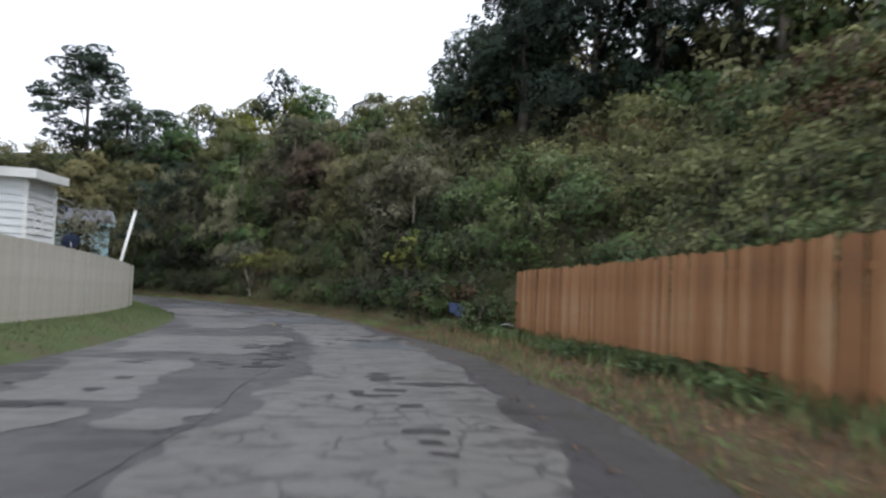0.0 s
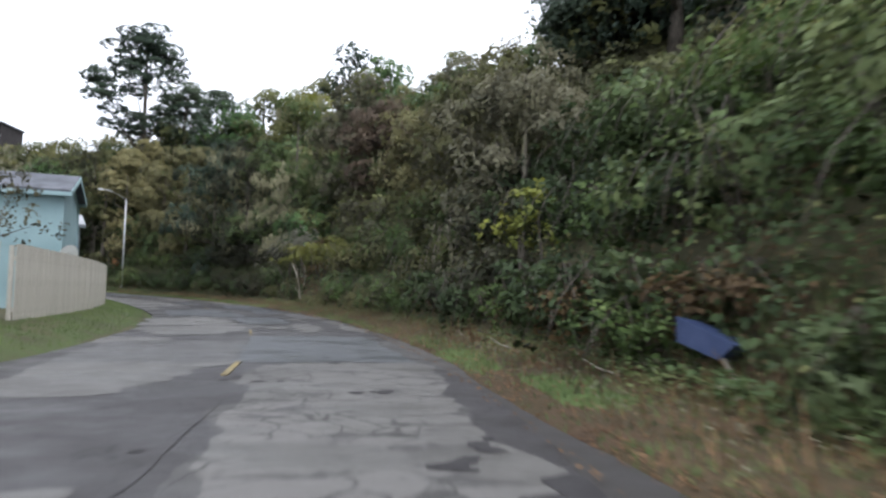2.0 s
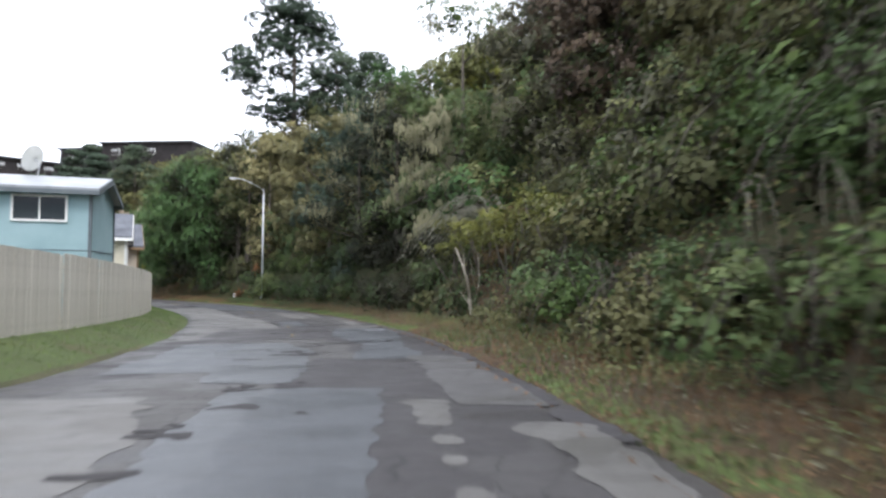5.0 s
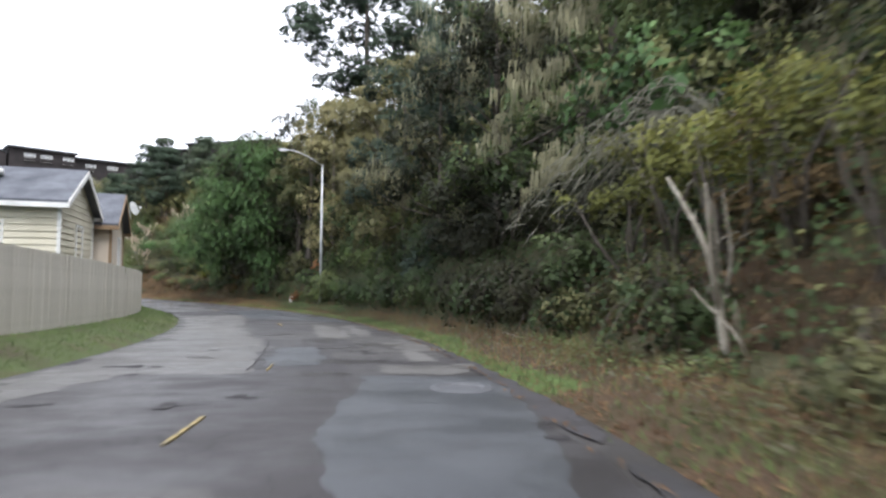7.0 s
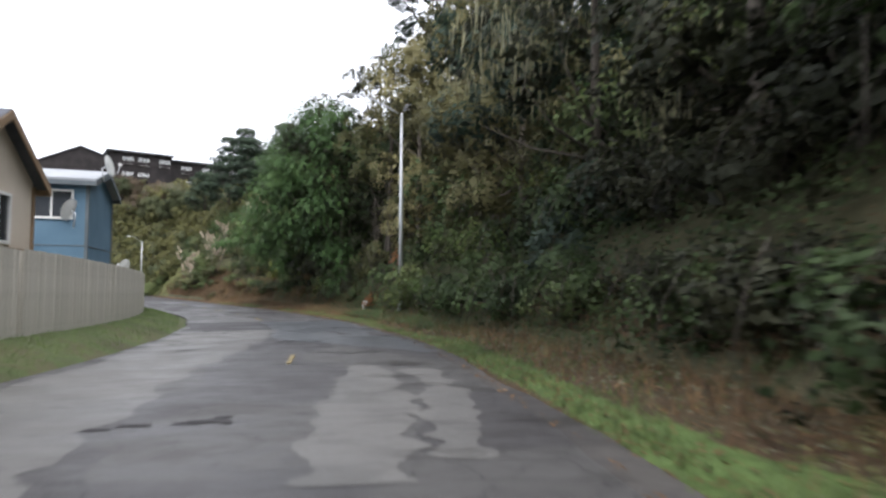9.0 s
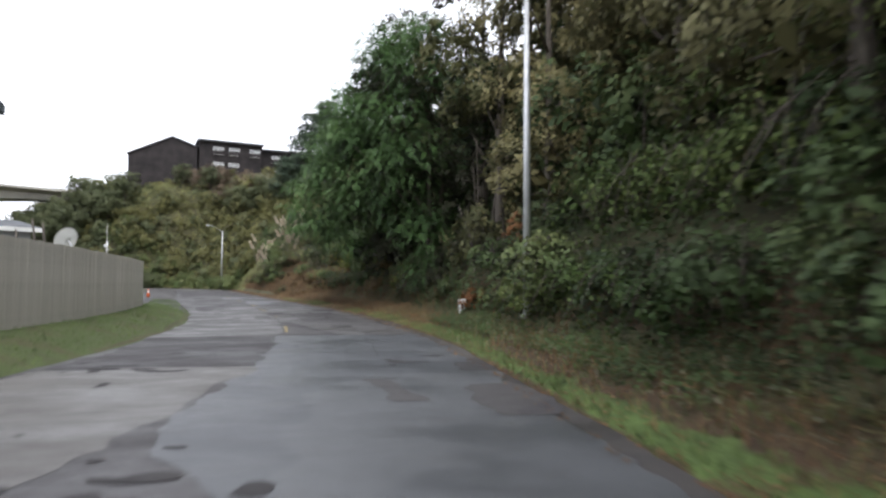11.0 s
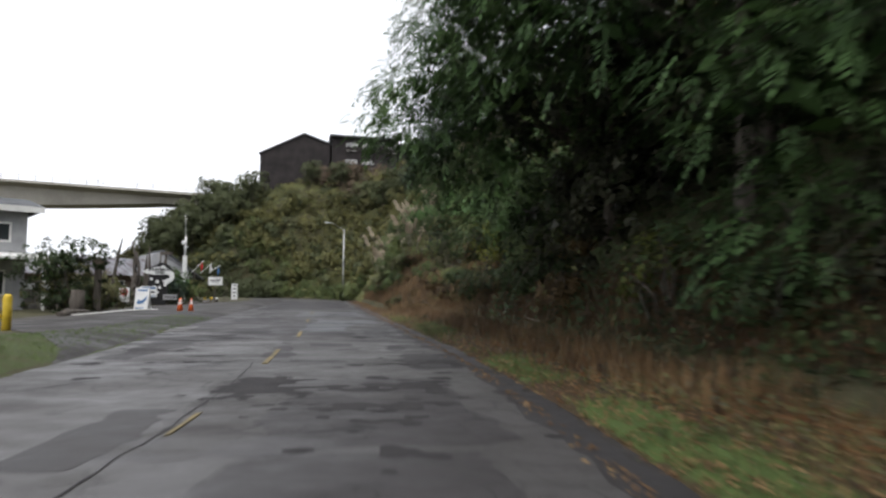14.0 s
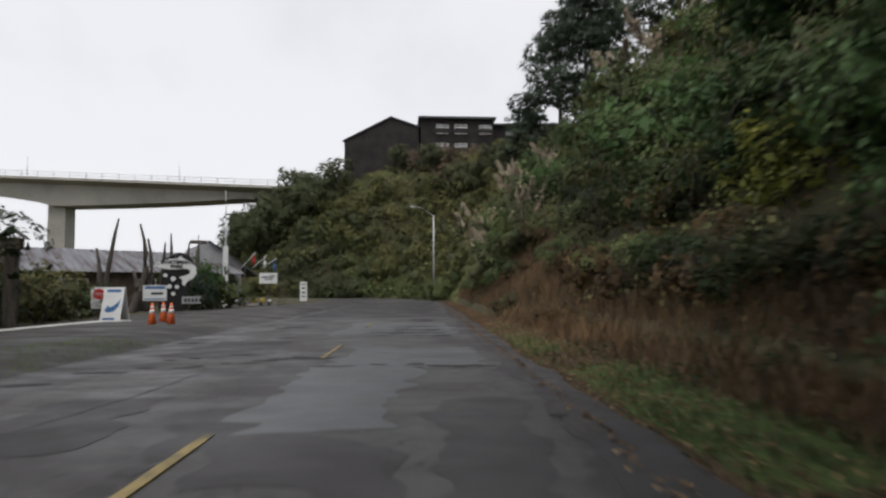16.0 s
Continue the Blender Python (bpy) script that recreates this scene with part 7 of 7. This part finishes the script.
def tin_building():
    b = thing("park_shed", "long brown shed with a rusty tin roof", "building", Matrix.Translation((-104.5, 67.0, YARD)) @ Matrix.Rotation(radians(118), 4, "Z"))
    part("wall", prism([(0, 0), (17, 0), (17, 2.35), (0, 2.35)], 0.4, 6.6), BROWN_WALL, b)
    n = 46
    for nm, y0, z0, y1, z1 in (("roof_slope", -0.3, 2.2, 3.5, 3.75), ("roof_slope", 7.3, 2.2, 3.5, 3.75)):
        bm = bmesh.new()
        lo, hi = [], []
        for k in range(n * 2 + 1):
            x = -0.5 + 18.0 * k / (n * 2)
            dz = 0.035 * (k % 2)
            lo.append(bm.verts.new((x, y0, z0 + dz)))
            hi.append(bm.verts.new((x, y1, z1 + dz)))
        for k in range(n * 2):
            bm.faces.new((lo[k], lo[k + 1], hi[k + 1], hi[k]))
        bmesh.ops.solidify(bm, geom=bm.faces[:], thickness=0.03)
        part(nm, bm, RUSTY_TIN, b)
    for x in (3, 7, 11, 14.5):
        win = part("window", window_frame(1.0, 0.8, 0.06), WHITE, b, m=pose(x, 0.37, 1.35))
        part("pane", box(-0.5, 0.5, 0.0, 0.01, -0.4, 0.4), GLASS, win)
    return b


tin_building()
g = thing("park_office", "grey clapboard gabled office by the shed", "building", Matrix.Translation((-113.5, 79.2, YARD)) @ Matrix.Rotation(radians(100), 4, "Z"))
part("wall", prism([(0, 0), (3.2, 0), (3.2, 2.9), (1.0, 4.5), (0, 4.2)], 0, 6), GREY_WALL, g)
part("roof_slope", prism([(0.9, 4.52), (4.4, 2.05), (4.4, 2.15), (0.9, 4.64)], -0.3, 6.3), DARK_ROOF, g)
an = thing("antenna_mast", "white mast with a lamp box and a thin whip", "mast", facing_road(-106.8, 81.3))
part("mast", box(-0.16, 0.16, -0.12, 0.12, 0, 3.8, 0.02), SIGN_WHITE, an)
part("pole", tube([(0, 0, 3.8), (0.02, 0, 5.4)], 0.07, 8), SIGN_WHITE, an)
part("whip", tube([(0.0, 0, 5.4), (-0.05, 0, 7.3)], [0.03, 0.015], 6), SIGN_WHITE, an)
part("lamp_box", box(-0.26, -0.02, -0.14, 0.1, 4.75, 5.05, 0.03), SIGN_WHITE, an)
part("bracket", box(-0.1, 0.24, -0.05, 0.05, 4.5, 4.6), GALVANISED, an)
fl = thing("windsock_rack", "slanted poles with red, white and blue fish windsocks", "windsocks", facing_road(-111.5, 83.0, YARD + 2.4))
for k, (mt, x) in enumerate(((SIGN_RED, 0.0), (SIGN_WHITE, 0.75), (SIGN_BLUE, 1.4))):
    pole = part("pole", tube([(x - 0.7, 0, 0.2), (x + 0.25, 0, 1.3 - 0.2 * k)], 0.025, 6), SIGN_WHITE, fl)
    part("windsock", tube([(x + 0.12, 0, 1.1 - 0.2 * k), (x + 0.15, 0, 0.8 - 0.2 * k), (x + 0.1, 0, 0.35 - 0.2 * k)], [0.12, 0.13, 0.03], 8), mt, pole)
part("post", box(-0.5, -0.42, 0.0, 0.08, -2.3, 0.5), DRIFT, fl)

# yard shrubs and clutter
for i, (x, y, lab, leaf, h, wd) in enumerate([(-86.3, 74.4, "round dark green shrub in the yard", F_IVY, 3.3, 2.2), (-91.8, 75.0, "dark shrub before the stone terrace", F_IVY, 1.5, 1.3), (-95.3, 76.6, "dark shrub between the signs", F_IVY, 1.2, 1.0), (-103.6, 79.6, "dark spreading shrub beside the fish sign", F_IVY, 2.3, 1.9), (-102.3, 80.4, "dark shrub with fresh green tips by the fish sign", F_GREEN, 2.4, 1.5), (-104.6, 81.4, "dark shrub by the mast", F_BRAMBLE, 2.0, 1.3), (-91.0, 75.5, "dry olive shrub before the terrace", F_OLIVE, 1.9, 1.3), (-89.2, 75.5, "dry grey-olive shrub before the terrace", F_SAGE, 2.1, 1.4), (-87.6, 74.4, "dark olive shrub before the terrace", F_DULL, 2.6, 1.6), (-100.8, 79.9, "dark shrub behind the fish sign", F_DARK, 2.0, 1.2), (-93.5, 76.2, "low dark shrub in the yard", F_BRAMBLE, 0.9, 0.8)]):
    shrub("shrub", lab, "shrub", leaf, ball_lobes(np.random.default_rng(400 + i), 9, wd * 0.75, h * 0.42, h * 0.5, wd * 0.5), 410 + i, per_area=3.0, spread=0.18, count=16, size=0.135, m=Matrix.Translation((x, y, YARD - 0.1)), group="yard shrubs")
rs = np.random.default_rng(9)
for i in range(11):
    x, y = -104.0 - 0.75 * i, 81.9 + 0.26 * i
    r = rs.uniform(0.12, 0.24)
    rock = bmesh.new()
    bmesh.ops.create_icosphere(rock, subdivisions=2, radius=r)
    for v in rock.verts:
        v.co *= 1 + 0.25 * noise.noise(v.co * 6 + Vector((i, 0, 0)))
        v.co.z *= 0.75
    o = thing("rock", "grey edging stone of the yard", "rock", Matrix.Translation((x, y, YARD + r * 0.4)), group="edging stones")
    part("stone", rock, STONE, o)
cl = thing("garden_pots", "yellow and white garden pots on a low plank shelf", "garden pots", facing_road(-108.2, 83.2))
part("shelf", box(-1.5, 1.1, -0.1, 0.3, 0.22, 0.28, 0.01), DRIFT, cl)
part("trestle", box(-1.3, -1.2, -0.05, 0.25, 0, 0.22), DRIFT, cl)
part("trestle", box(0.8, 0.9, -0.05, 0.25, 0, 0.22), DRIFT, cl)
for x, r, mt in ((-1.2, 0.09, SIGN_WHITE), (-0.7, 0.12, STONE), (-0.1, 0.14, BOLLARD), (0.4, 0.13, BOLLARD), (0.85, 0.1, SIGN_WHITE)):
    part("pot", tube([(x, 0.1, 0.28), (x, 0.1, 0.28 + 1.8 * r)], [r * 0.75, r], 10), mt, cl)


def two_storey():
    h = thing("river_house", "two-storey grey clapboard house with white eaves", "house", Matrix.Translation((-89.8, 72.4, YARD)) @ Matrix.Rotation(radians(196), 4, "Z"))
    part("wall", box(0, 7, 0, 6, 0, 5.0), GREY_WALL, h)
    for k in range(19):
        part("siding_board", wedge(0, 6, 0.2 + 0.25 * k, 0.25, False, 0.0), GREY_WALL, h)
    part("roof", prism([(-0.6, 5.0), (7.6, 5.0), (7.6, 5.22), (3.5, 6.0), (-0.6, 5.22)], -0.6, 6.6), DARK_ROOF, h)
    part("fascia", box(-0.66, -0.6, -0.6, 6.6, 4.9, 5.2), WHITE, h)
    part("porch_roof", prism([(-1.4, 2.55), (0, 2.75), (0, 2.9), (-1.4, 2.68)], -0.8, 6.4), WHITE, h)
    for y in (-0.6, 2.0, 4.4, 6.2):
        part("porch_post", box(-1.3, -1.18, y - 0.06, y + 0.06, 0, 2.56), WHITE, h)
    for y, z, ww, hh in ((1.4, 3.9, 1.3, 0.8), (4.3, 3.9, 1.3, 0.8), (1.4, 1.4, 1.0, 1.1), (4.3, 1.4, 1.0, 1.1)):
        win = part("window", window_frame(ww, hh, 0.09), WHITE, h, m=pose(-0.04, y, z, 0, 0, -90))
        part("pane", box(-ww / 2, ww / 2, 0.0, 0.01, -hh / 2, hh / 2), GLASS, win)
    return h


two_storey()
for i, (x, y, h, lean_) in enumerate([(-101.5, 78.2, 3.6, 0.1), (-102.6, 78.6, 4.2, -0.05), (-103.8, 79.2, 3.8, 0.12), (-100.4, 77.6, 3.3, -0.1), (-105.0, 79.8, 4.3, 0.0), (-97.6, 76.2, 4.4, 0.35)]):
    sn = thing("driftwood_snag", "weathered grey driftwood post standing in the yard", "driftwood post", facing_road(x, y), group="driftwood snags")
    part("post", tube([(0, 0, -0.1), (lean_ * 0.3, 0, h * 0.4), (lean_, 0.05, h * 0.8), (lean_ * 1.5, 0, h)], [0.13, 0.11, 0.08, 0.035], 7), DRIFT, sn)
    if i == 4:
        part("cross_bar", box(-0.45, 0.45, -0.05, 0.05, h * 0.88, h * 0.93, 0.01), DRIFT, sn)

# ---- small things by the bank and the fence ----
u_ = thing("utility_pedestal", "pale green-white utility pedestal in the litter", "utility box", along(98.0, 4.3, float(rise(98.0, 4.3)) - 0.05) @ Matrix.Diagonal((1, 1, 0.8, 1)))
part("body", box(-0.11, 0.11, -0.1, 0.1, 0, 0.66, 0.015), PVC, u_)
part("cap", box(-0.125, 0.125, -0.115, 0.115, 0.62, 0.72, 0.02), PVC, u_)
db = thing("dead_branch", "hanging dead branch with rust-brown leaves", "branch", along(95.6, 6.0, 2.0))
part("limb", tube([(0, -1.2, 1.6), (0, 0.0, 1.6), (0.1, 0.9, 1.0)], [0.05, 0.04, 0.015], 6), BARK, db)
F_CRISP = foliage("crisp_leaf", (0.13, 0.055, 0.022), (0.26, 0.115, 0.045), (0.36, 0.19, 0.09))
part("dead_leaves", quads("dead_leaves", clumps(np.random.default_rng(5), [((0.05, 0.7, 1.0), (0.35, 0.3, 0.45)), ((0.0, 0.5, 1.35), (0.35, 0.3, 0.3))], 9, 0.1, 12, 0.17, 0.5, 1.0), F_CRISP), None, db)
fe = thing("dead_fern", "rust-brown withered fern beside the pedestal", "fern", along(97.1, 4.55, float(rise(97.1, 4.55)) - 0.1))
part("fronds", quads("fronds", clumps(np.random.default_rng(6), [((0, 0, 0.3), (0.45, 0.4, 0.35)), ((0.4, 0.2, 0.2), (0.35, 0.3, 0.25))], 10, 0.1, 12, 0.16, 0.4, 0.8), F_CRISP), None, fe)
litter("rust-brown fallen leaves round the pedestal", F_CRISP, 94, 112, 2.7, 5.0, 7500, 0.075, 27, lambda s, u: smooth(2.5, 3.4, u) * smooth(5.0, 4.3, u) * (0.2 + 0.8 * (value_noise(s / 1.6, u / 0.9, 41) > 0.45)))
ps = thing("broken_post", "pale broken wooden post in the brambles", "post", along(24.5, 4.3, float(rise(24.5, 4.3)) - 0.1))
part("stake", box(-0.05, 0.05, -0.04, 0.04, 0, 0.85, 0.012), PALE_BARK, ps)
bb = thing("dumped_barrow", "blue plastic barrow dumped in the brambles", "barrow", along(21.3, 4.35, float(rise(21.3, 4.35)) + 0.25, 20) @ pose(0, 0, 0, 8, -14, 0))
part("tray", prism([(-0.45, 0.25), (0.45, 0.3), (0.32, 0.0), (-0.3, 0.0)], -0.26, 0.26), surface("faded_navy_plastic", [(0.02, 0.035, 0.09), (0.05, 0.07, 0.15)], 4, 0.6), bb)
part("label", box(-0.44, -0.30, -0.275, -0.262, 0.05, 0.22), SIGN_WHITE, bb)
for y in (-0.2, 0.2):
    part("handle", tube([(-0.3, y, 0.05), (-0.5, y, -0.1), (-0.75, y, -0.45)], 0.025, 6), PALE_BARK, bb)
sd_ = thing("fallen_board", "pale board leaning by the fence end", "board", along(18.6, 4.9, float(rise(18.6, 4.9)) + 0.1, 15))
part("panel", box(-0.5, 0.35, -0.25, 0.25, 0.0, 0.03, 0.008), WHITE, sd_, m=pose(0, 0, 0.12, 18, 10, 0))
for i, (s, u, ln, turn, mt) in enumerate([(22.6, 3.5, 0.8, 20, PALE_BARK), (26.5, 3.3, 1.5, 8, PALE_BARK), (30.3, 3.5, 1.3, -12, PALE_BARK), (31.4, 4.0, 1.6, 15, BARK), (27.8, 3.9, 2.2, 30, BARK), (62.5, 3.6, 1.2, 25, PALE_BARK), (88.8, 4.0, 1.9, 10, BARK), (105.5, 4.1, 1.8, -15, PALE_BARK), (113, 4.4, 1.4, 12, PALE_BARK)]):
    k_ = thing("fallen_stick", "bare fallen stick on the verge", "stick", along(s, u, float(rise(s, u)) + 0.05, turn), group="fallen sticks")
    part("stick", tube([(-ln / 2, 0, 0), (0, 0.06, 0.05), (ln / 2, -0.04, 0.12)], [0.018, 0.014, 0.007], 6), mt, k_)
# pale leaning stems showing at the edge of the growth
for i, (s, u, h, lx, ly, g_) in enumerate([(56.0, 4.45, 2.7, 0.9, 0.35, 0.062), (56.7, 4.75, 2.2, 0.2, -0.25, 0.036), (55.4, 4.35, 1.2, 0.9, 0.25, 0.030), (31.0, 4.4, 1.6, 0.9, -0.2, 0.034), (27.2, 4.5, 1.3, 0.5, 0.1, 0.022), (97.4, 5.8, 4.5, 0.3, 0.4, 0.06), (101.2, 6.2, 5.0, -0.5, 0.3, 0.07), (99.4, 5.4, 3.2, 0.8, 0.5, 0.04)]):
    bark_ = PALE_BARK if s < 90 else BARK
    k_ = thing("dead_tree", "pale leaning dead stem at the edge of the thicket", "dead tree", along(s, u, float(rise(s, u)) - 0.2), group="dead stems")
    line = [Vector((lx * q * q + 0.05 * math.sin(7 * q + i), ly * q + 0.04 * math.cos(6 * q), h * q - 0.1)) for q in np.linspace(0, 1, 8)]
    part("trunk", tube(line, [g_ * (1.1 - 0.75 * q) for q in np.linspace(0, 1, 8)], 8), bark_, k_)
    fork = line[2]
    part("limb", tube([fork, fork + Vector((-0.15, 0.2, 0.3 * h)), fork + Vector((-0.3, 0.35, 0.62 * h))], [g_ * 0.6, g_ * 0.45, g_ * 0.15], 6), bark_, k_)
    for q_ in (3, 4, 5, 6):
        a_ = line[q_]
        e_ = a_ + Vector((0.4 * math.sin(9 * q_ + i), 0.2 * math.cos(7 * q_), 0.3))
        part("twig", tube([a_, a_.lerp(e_, 0.5) + Vector((0, 0.03, 0.06)), e_], [0.012, 0.009, 0.004], 4), bark_, k_)
# the grey dead bush: boughs arching forward and down to the verge, with hanging twigs
rs = np.random.default_rng(12)
GREY_TWIG = surface("grey_twig", [(0.20, 0.195, 0.15), (0.36, 0.345, 0.275)], 4, 0.9)
gb = thing("dead_bush", "tangle of bare grey twigs arching over the brambles", "dead bush", along(59.6, 7.0, 4.1))
for bundle in range(11):
    bm = bmesh.new()
    for k in range(5):
        a_, ln, top = rs.uniform(-0.25, 0.95), rs.uniform(1.6, 5.6), rs.uniform(1.0, 2.1)
        a0 = Vector((rs.uniform(-0.5, 0.7), rs.uniform(-0.6, 0.6), rs.uniform(-0.5, 0.1)))
        d = Vector((math.cos(a_), math.sin(a_), 0))
        side = Vector((-d.y, d.x, 0)) * rs.uniform(-0.5, 0.5)
        arc = [a0 + d * ln * q + side * math.sin(2.2 * q) + Vector((0, 0, top * math.sin(2.3 * q ** 0.75) - 0.50 * ln * q * q + 0.03 * rs.normal())) for q in np.linspace(0, 1, 9)]
        tube(arc, [0.022, 0.020, 0.017, 0.015, 0.013, 0.011, 0.009, 0.006, 0.003], 3, bm)
        for j in range(15):
            p0 = arc[2 + j % 6].lerp(arc[3 + j % 6], rs.uniform(0, 1))
            e0 = d * rs.uniform(0.1, 0.5) + side.normalized() * rs.uniform(-0.35, 0.35) + Vector((0, 0, rs.uniform(-0.65, 0.05)))
            tube([p0, p0 + e0 * 0.5 + Vector((0, 0, 0.05)), p0 + e0], [0.010, 0.008, 0.004], 3, bm)
    part("branch", bm, GREY_TWIG, gb)
# yellowing brambles roofing the brown understorey, and the dark bush among the plumes
for k, s_ in enumerate(np.arange(51.5, 61.5, 1.45)):
    r2 = np.random.default_rng(700 + k)
    u_c = 5.5 + r2.uniform(-0.2, 0.3)
    lob = [((r2.uniform(-1.0, 1.0), r2.uniform(-0.7, 1.0), r2.uniform(1.3, 2.2)), (r2.uniform(0.6, 0.9), r2.uniform(0.5, 0.8), r2.uniform(0.22, 0.36))) for _ in range(7)]
    shrub("bramble_arch", "yellow-green bramble arching over brown undergrowth", "bramble bush", F_ARCH, lob, 720 + k, per_area=3.2, spread=0.2, count=15, size=0.095, slim=0.6, droop=0.5, m=along(s_, u_c, float(rise(s_, u_c)) - 0.1), group="arching brambles")
for s_, u_c, k in ((145.5, 4.4, 1.0), (143.2, 3.9, 0.8), (148.5, 5.2, 0.9)):
    shrub("dark_bush", "dark evergreen bush among the pampas", "bush", F_BRAMBLE, ball_lobes(np.random.default_rng(int(s_)), 12, 1.1, 1.4, 1.6, 0.7), int(s_), per_area=1.8, spread=0.3, count=15, size=0.17, m=along(s_, u_c, float(rise(s_, u_c)) - 0.3) @ Matrix.Scale(k, 4), group="bank bushes")
# the yellowing bush in the bank
shrub("yellow_bush", "yellow-green leafy bush in the bank", "bush", F_YELLOW, [((0, 0, 2.6), (0.8, 0.8, 0.5)), ((0.7, 0.3, 2.1), (0.7, 0.7, 0.45)), ((-0.7, 0.2, 1.9), (0.7, 0.6, 0.4)), ((0.1, -0.2, 3.1), (0.5, 0.5, 0.35))], 77, per_area=2.2, spread=0.2, count=13, size=0.17, slim=0.55, m=along(29.3, 4.9, float(rise(29.3, 4.9)) - 0.3), group="bank bushes")
for s, u, k in ((107.6, 4.9, 0.75), (126.0, 6.4, 0.8), (122.0, 5.9, 0.6)):
    shrub("yellow_bush", "yellow-green leafy bush in the bank", "bush", F_YELLOW, [((0, 0, 1.2), (0.8, 0.8, 0.7)), ((0.6, 0.3, 0.8), (0.7, 0.6, 0.5)), ((-0.5, 0.2, 1.6), (0.5, 0.5, 0.4))], int(s), per_area=2.2, spread=0.2, count=12, size=0.15, slim=0.55, m=along(s, u, float(rise(s, u)) - 0.2) @ Matrix.Scale(k, 4), group="bank bushes")
# behind the grey fence: shrub tree, leaning pole, dishes
tree("straggly grey-leaved apple tree behind the fence", "tree", F_GREY, ball_lobes(np.random.default_rng(15), 14, 2.2, 1.1, 2.7, 0.85), 16, along(34.0, -9.8, 0.35), 3.2, 0.12, 1.6, 0.28, 14, 0.14, 0.5, group="yard trees")
tree("straggly grey-leaved apple tree behind the fence", "tree", F_GREY, ball_lobes(np.random.default_rng(17), 12, 1.6, 0.9, 2.4, 0.75), 18, along(29.0, -9.6, 0.35), 2.8, 0.1, 1.6, 0.28, 14, 0.14, 0.5, group="yard trees")
lp = thing("leaning_pole", "white leaning pole behind the fence", "pole", along(28.4, -7.45, 0.4))
part("pole", tube([(-0.5, 0.3, 0), (0.0, -0.05, 2.0), (0.45, -0.4, 3.9)], 0.06, 10), PVC, lp)
part("cap", tube([(0.45, -0.4, 3.88), (0.46, -0.41, 3.94)], 0.07, 10), PVC, lp)
for (s, u, z, mt, turn) in [(34.2, -10.2, 4.7, TARP, 120), (20.6, -7.75, 2.5, TARP, 110), (40.3, -7.9, 2.35, WHITE, 130), (61.2, -10.7, 6.2, WHITE, 150), (85.9, -8.6, 4.1, WHITE, 150), (86.6, -7.7, 5.75, WHITE, 30), (96.5, -8.0, 2.6, WHITE, 140)]:
    dd = dish(along(s, u, z, turn) @ pose(0, 0, 0, -20, 0, 0) @ Matrix.Scale(0.65 if mt is TARP else 1.3 if s == 61.2 else 1.0, 4))
    if mt is TARP:
        tagged(dd, "blue satellite dish above the yard")
        for ch in dd.children:
            if ch.name.startswith("reflector"):
                ch.data.materials[0] = TARP
sv = thing("roof_vent", "round white vent cap on the roof", "roof vent", along(72.3 - 1.1, -10.6, 5.0))
part("cap", tube([(0, 0, 0.0), (0, 0, 0.16), (0, 0, 0.24)], [0.34, 0.33, 0.16], 14), WHITE, sv)
# the white house on the crest
wh = thing("crest_house", "small white house with a porch on the crest", "house", Matrix.Translation((-12.6, 103.5, ground_z(-12.6, 103.5) + 1.4)) @ Matrix.Rotation(radians(5), 4, "Z"))
part("wall", prism([(-3, -3.0), (3, -3.0), (3, 4.2), (0, 5.6), (-3, 4.2)], 0, 6), WHITE, wh)
for sg in (1, -1):
    part("roof_slope", prism([(0, 5.62), (sg * 3.4, 4.0), (sg * 3.4, 4.15), (0, 5.8)], -0.4, 6.4), ROOF_GREY, wh)
part("chimney", box(0.8, 1.5, 1, 1.7, 4.6, 6.6), BROWN_WALL, wh)
for x in (-1.6, 0.0, 1.6):
    win = part("window", window_frame(0.9, 1.2, 0.08), WHITE, wh, m=pose(x, -0.03, 3.0))
    part("pane", box(-0.45, 0.45, 0.0, 0.01, -0.6, 0.6), GLASS, win)
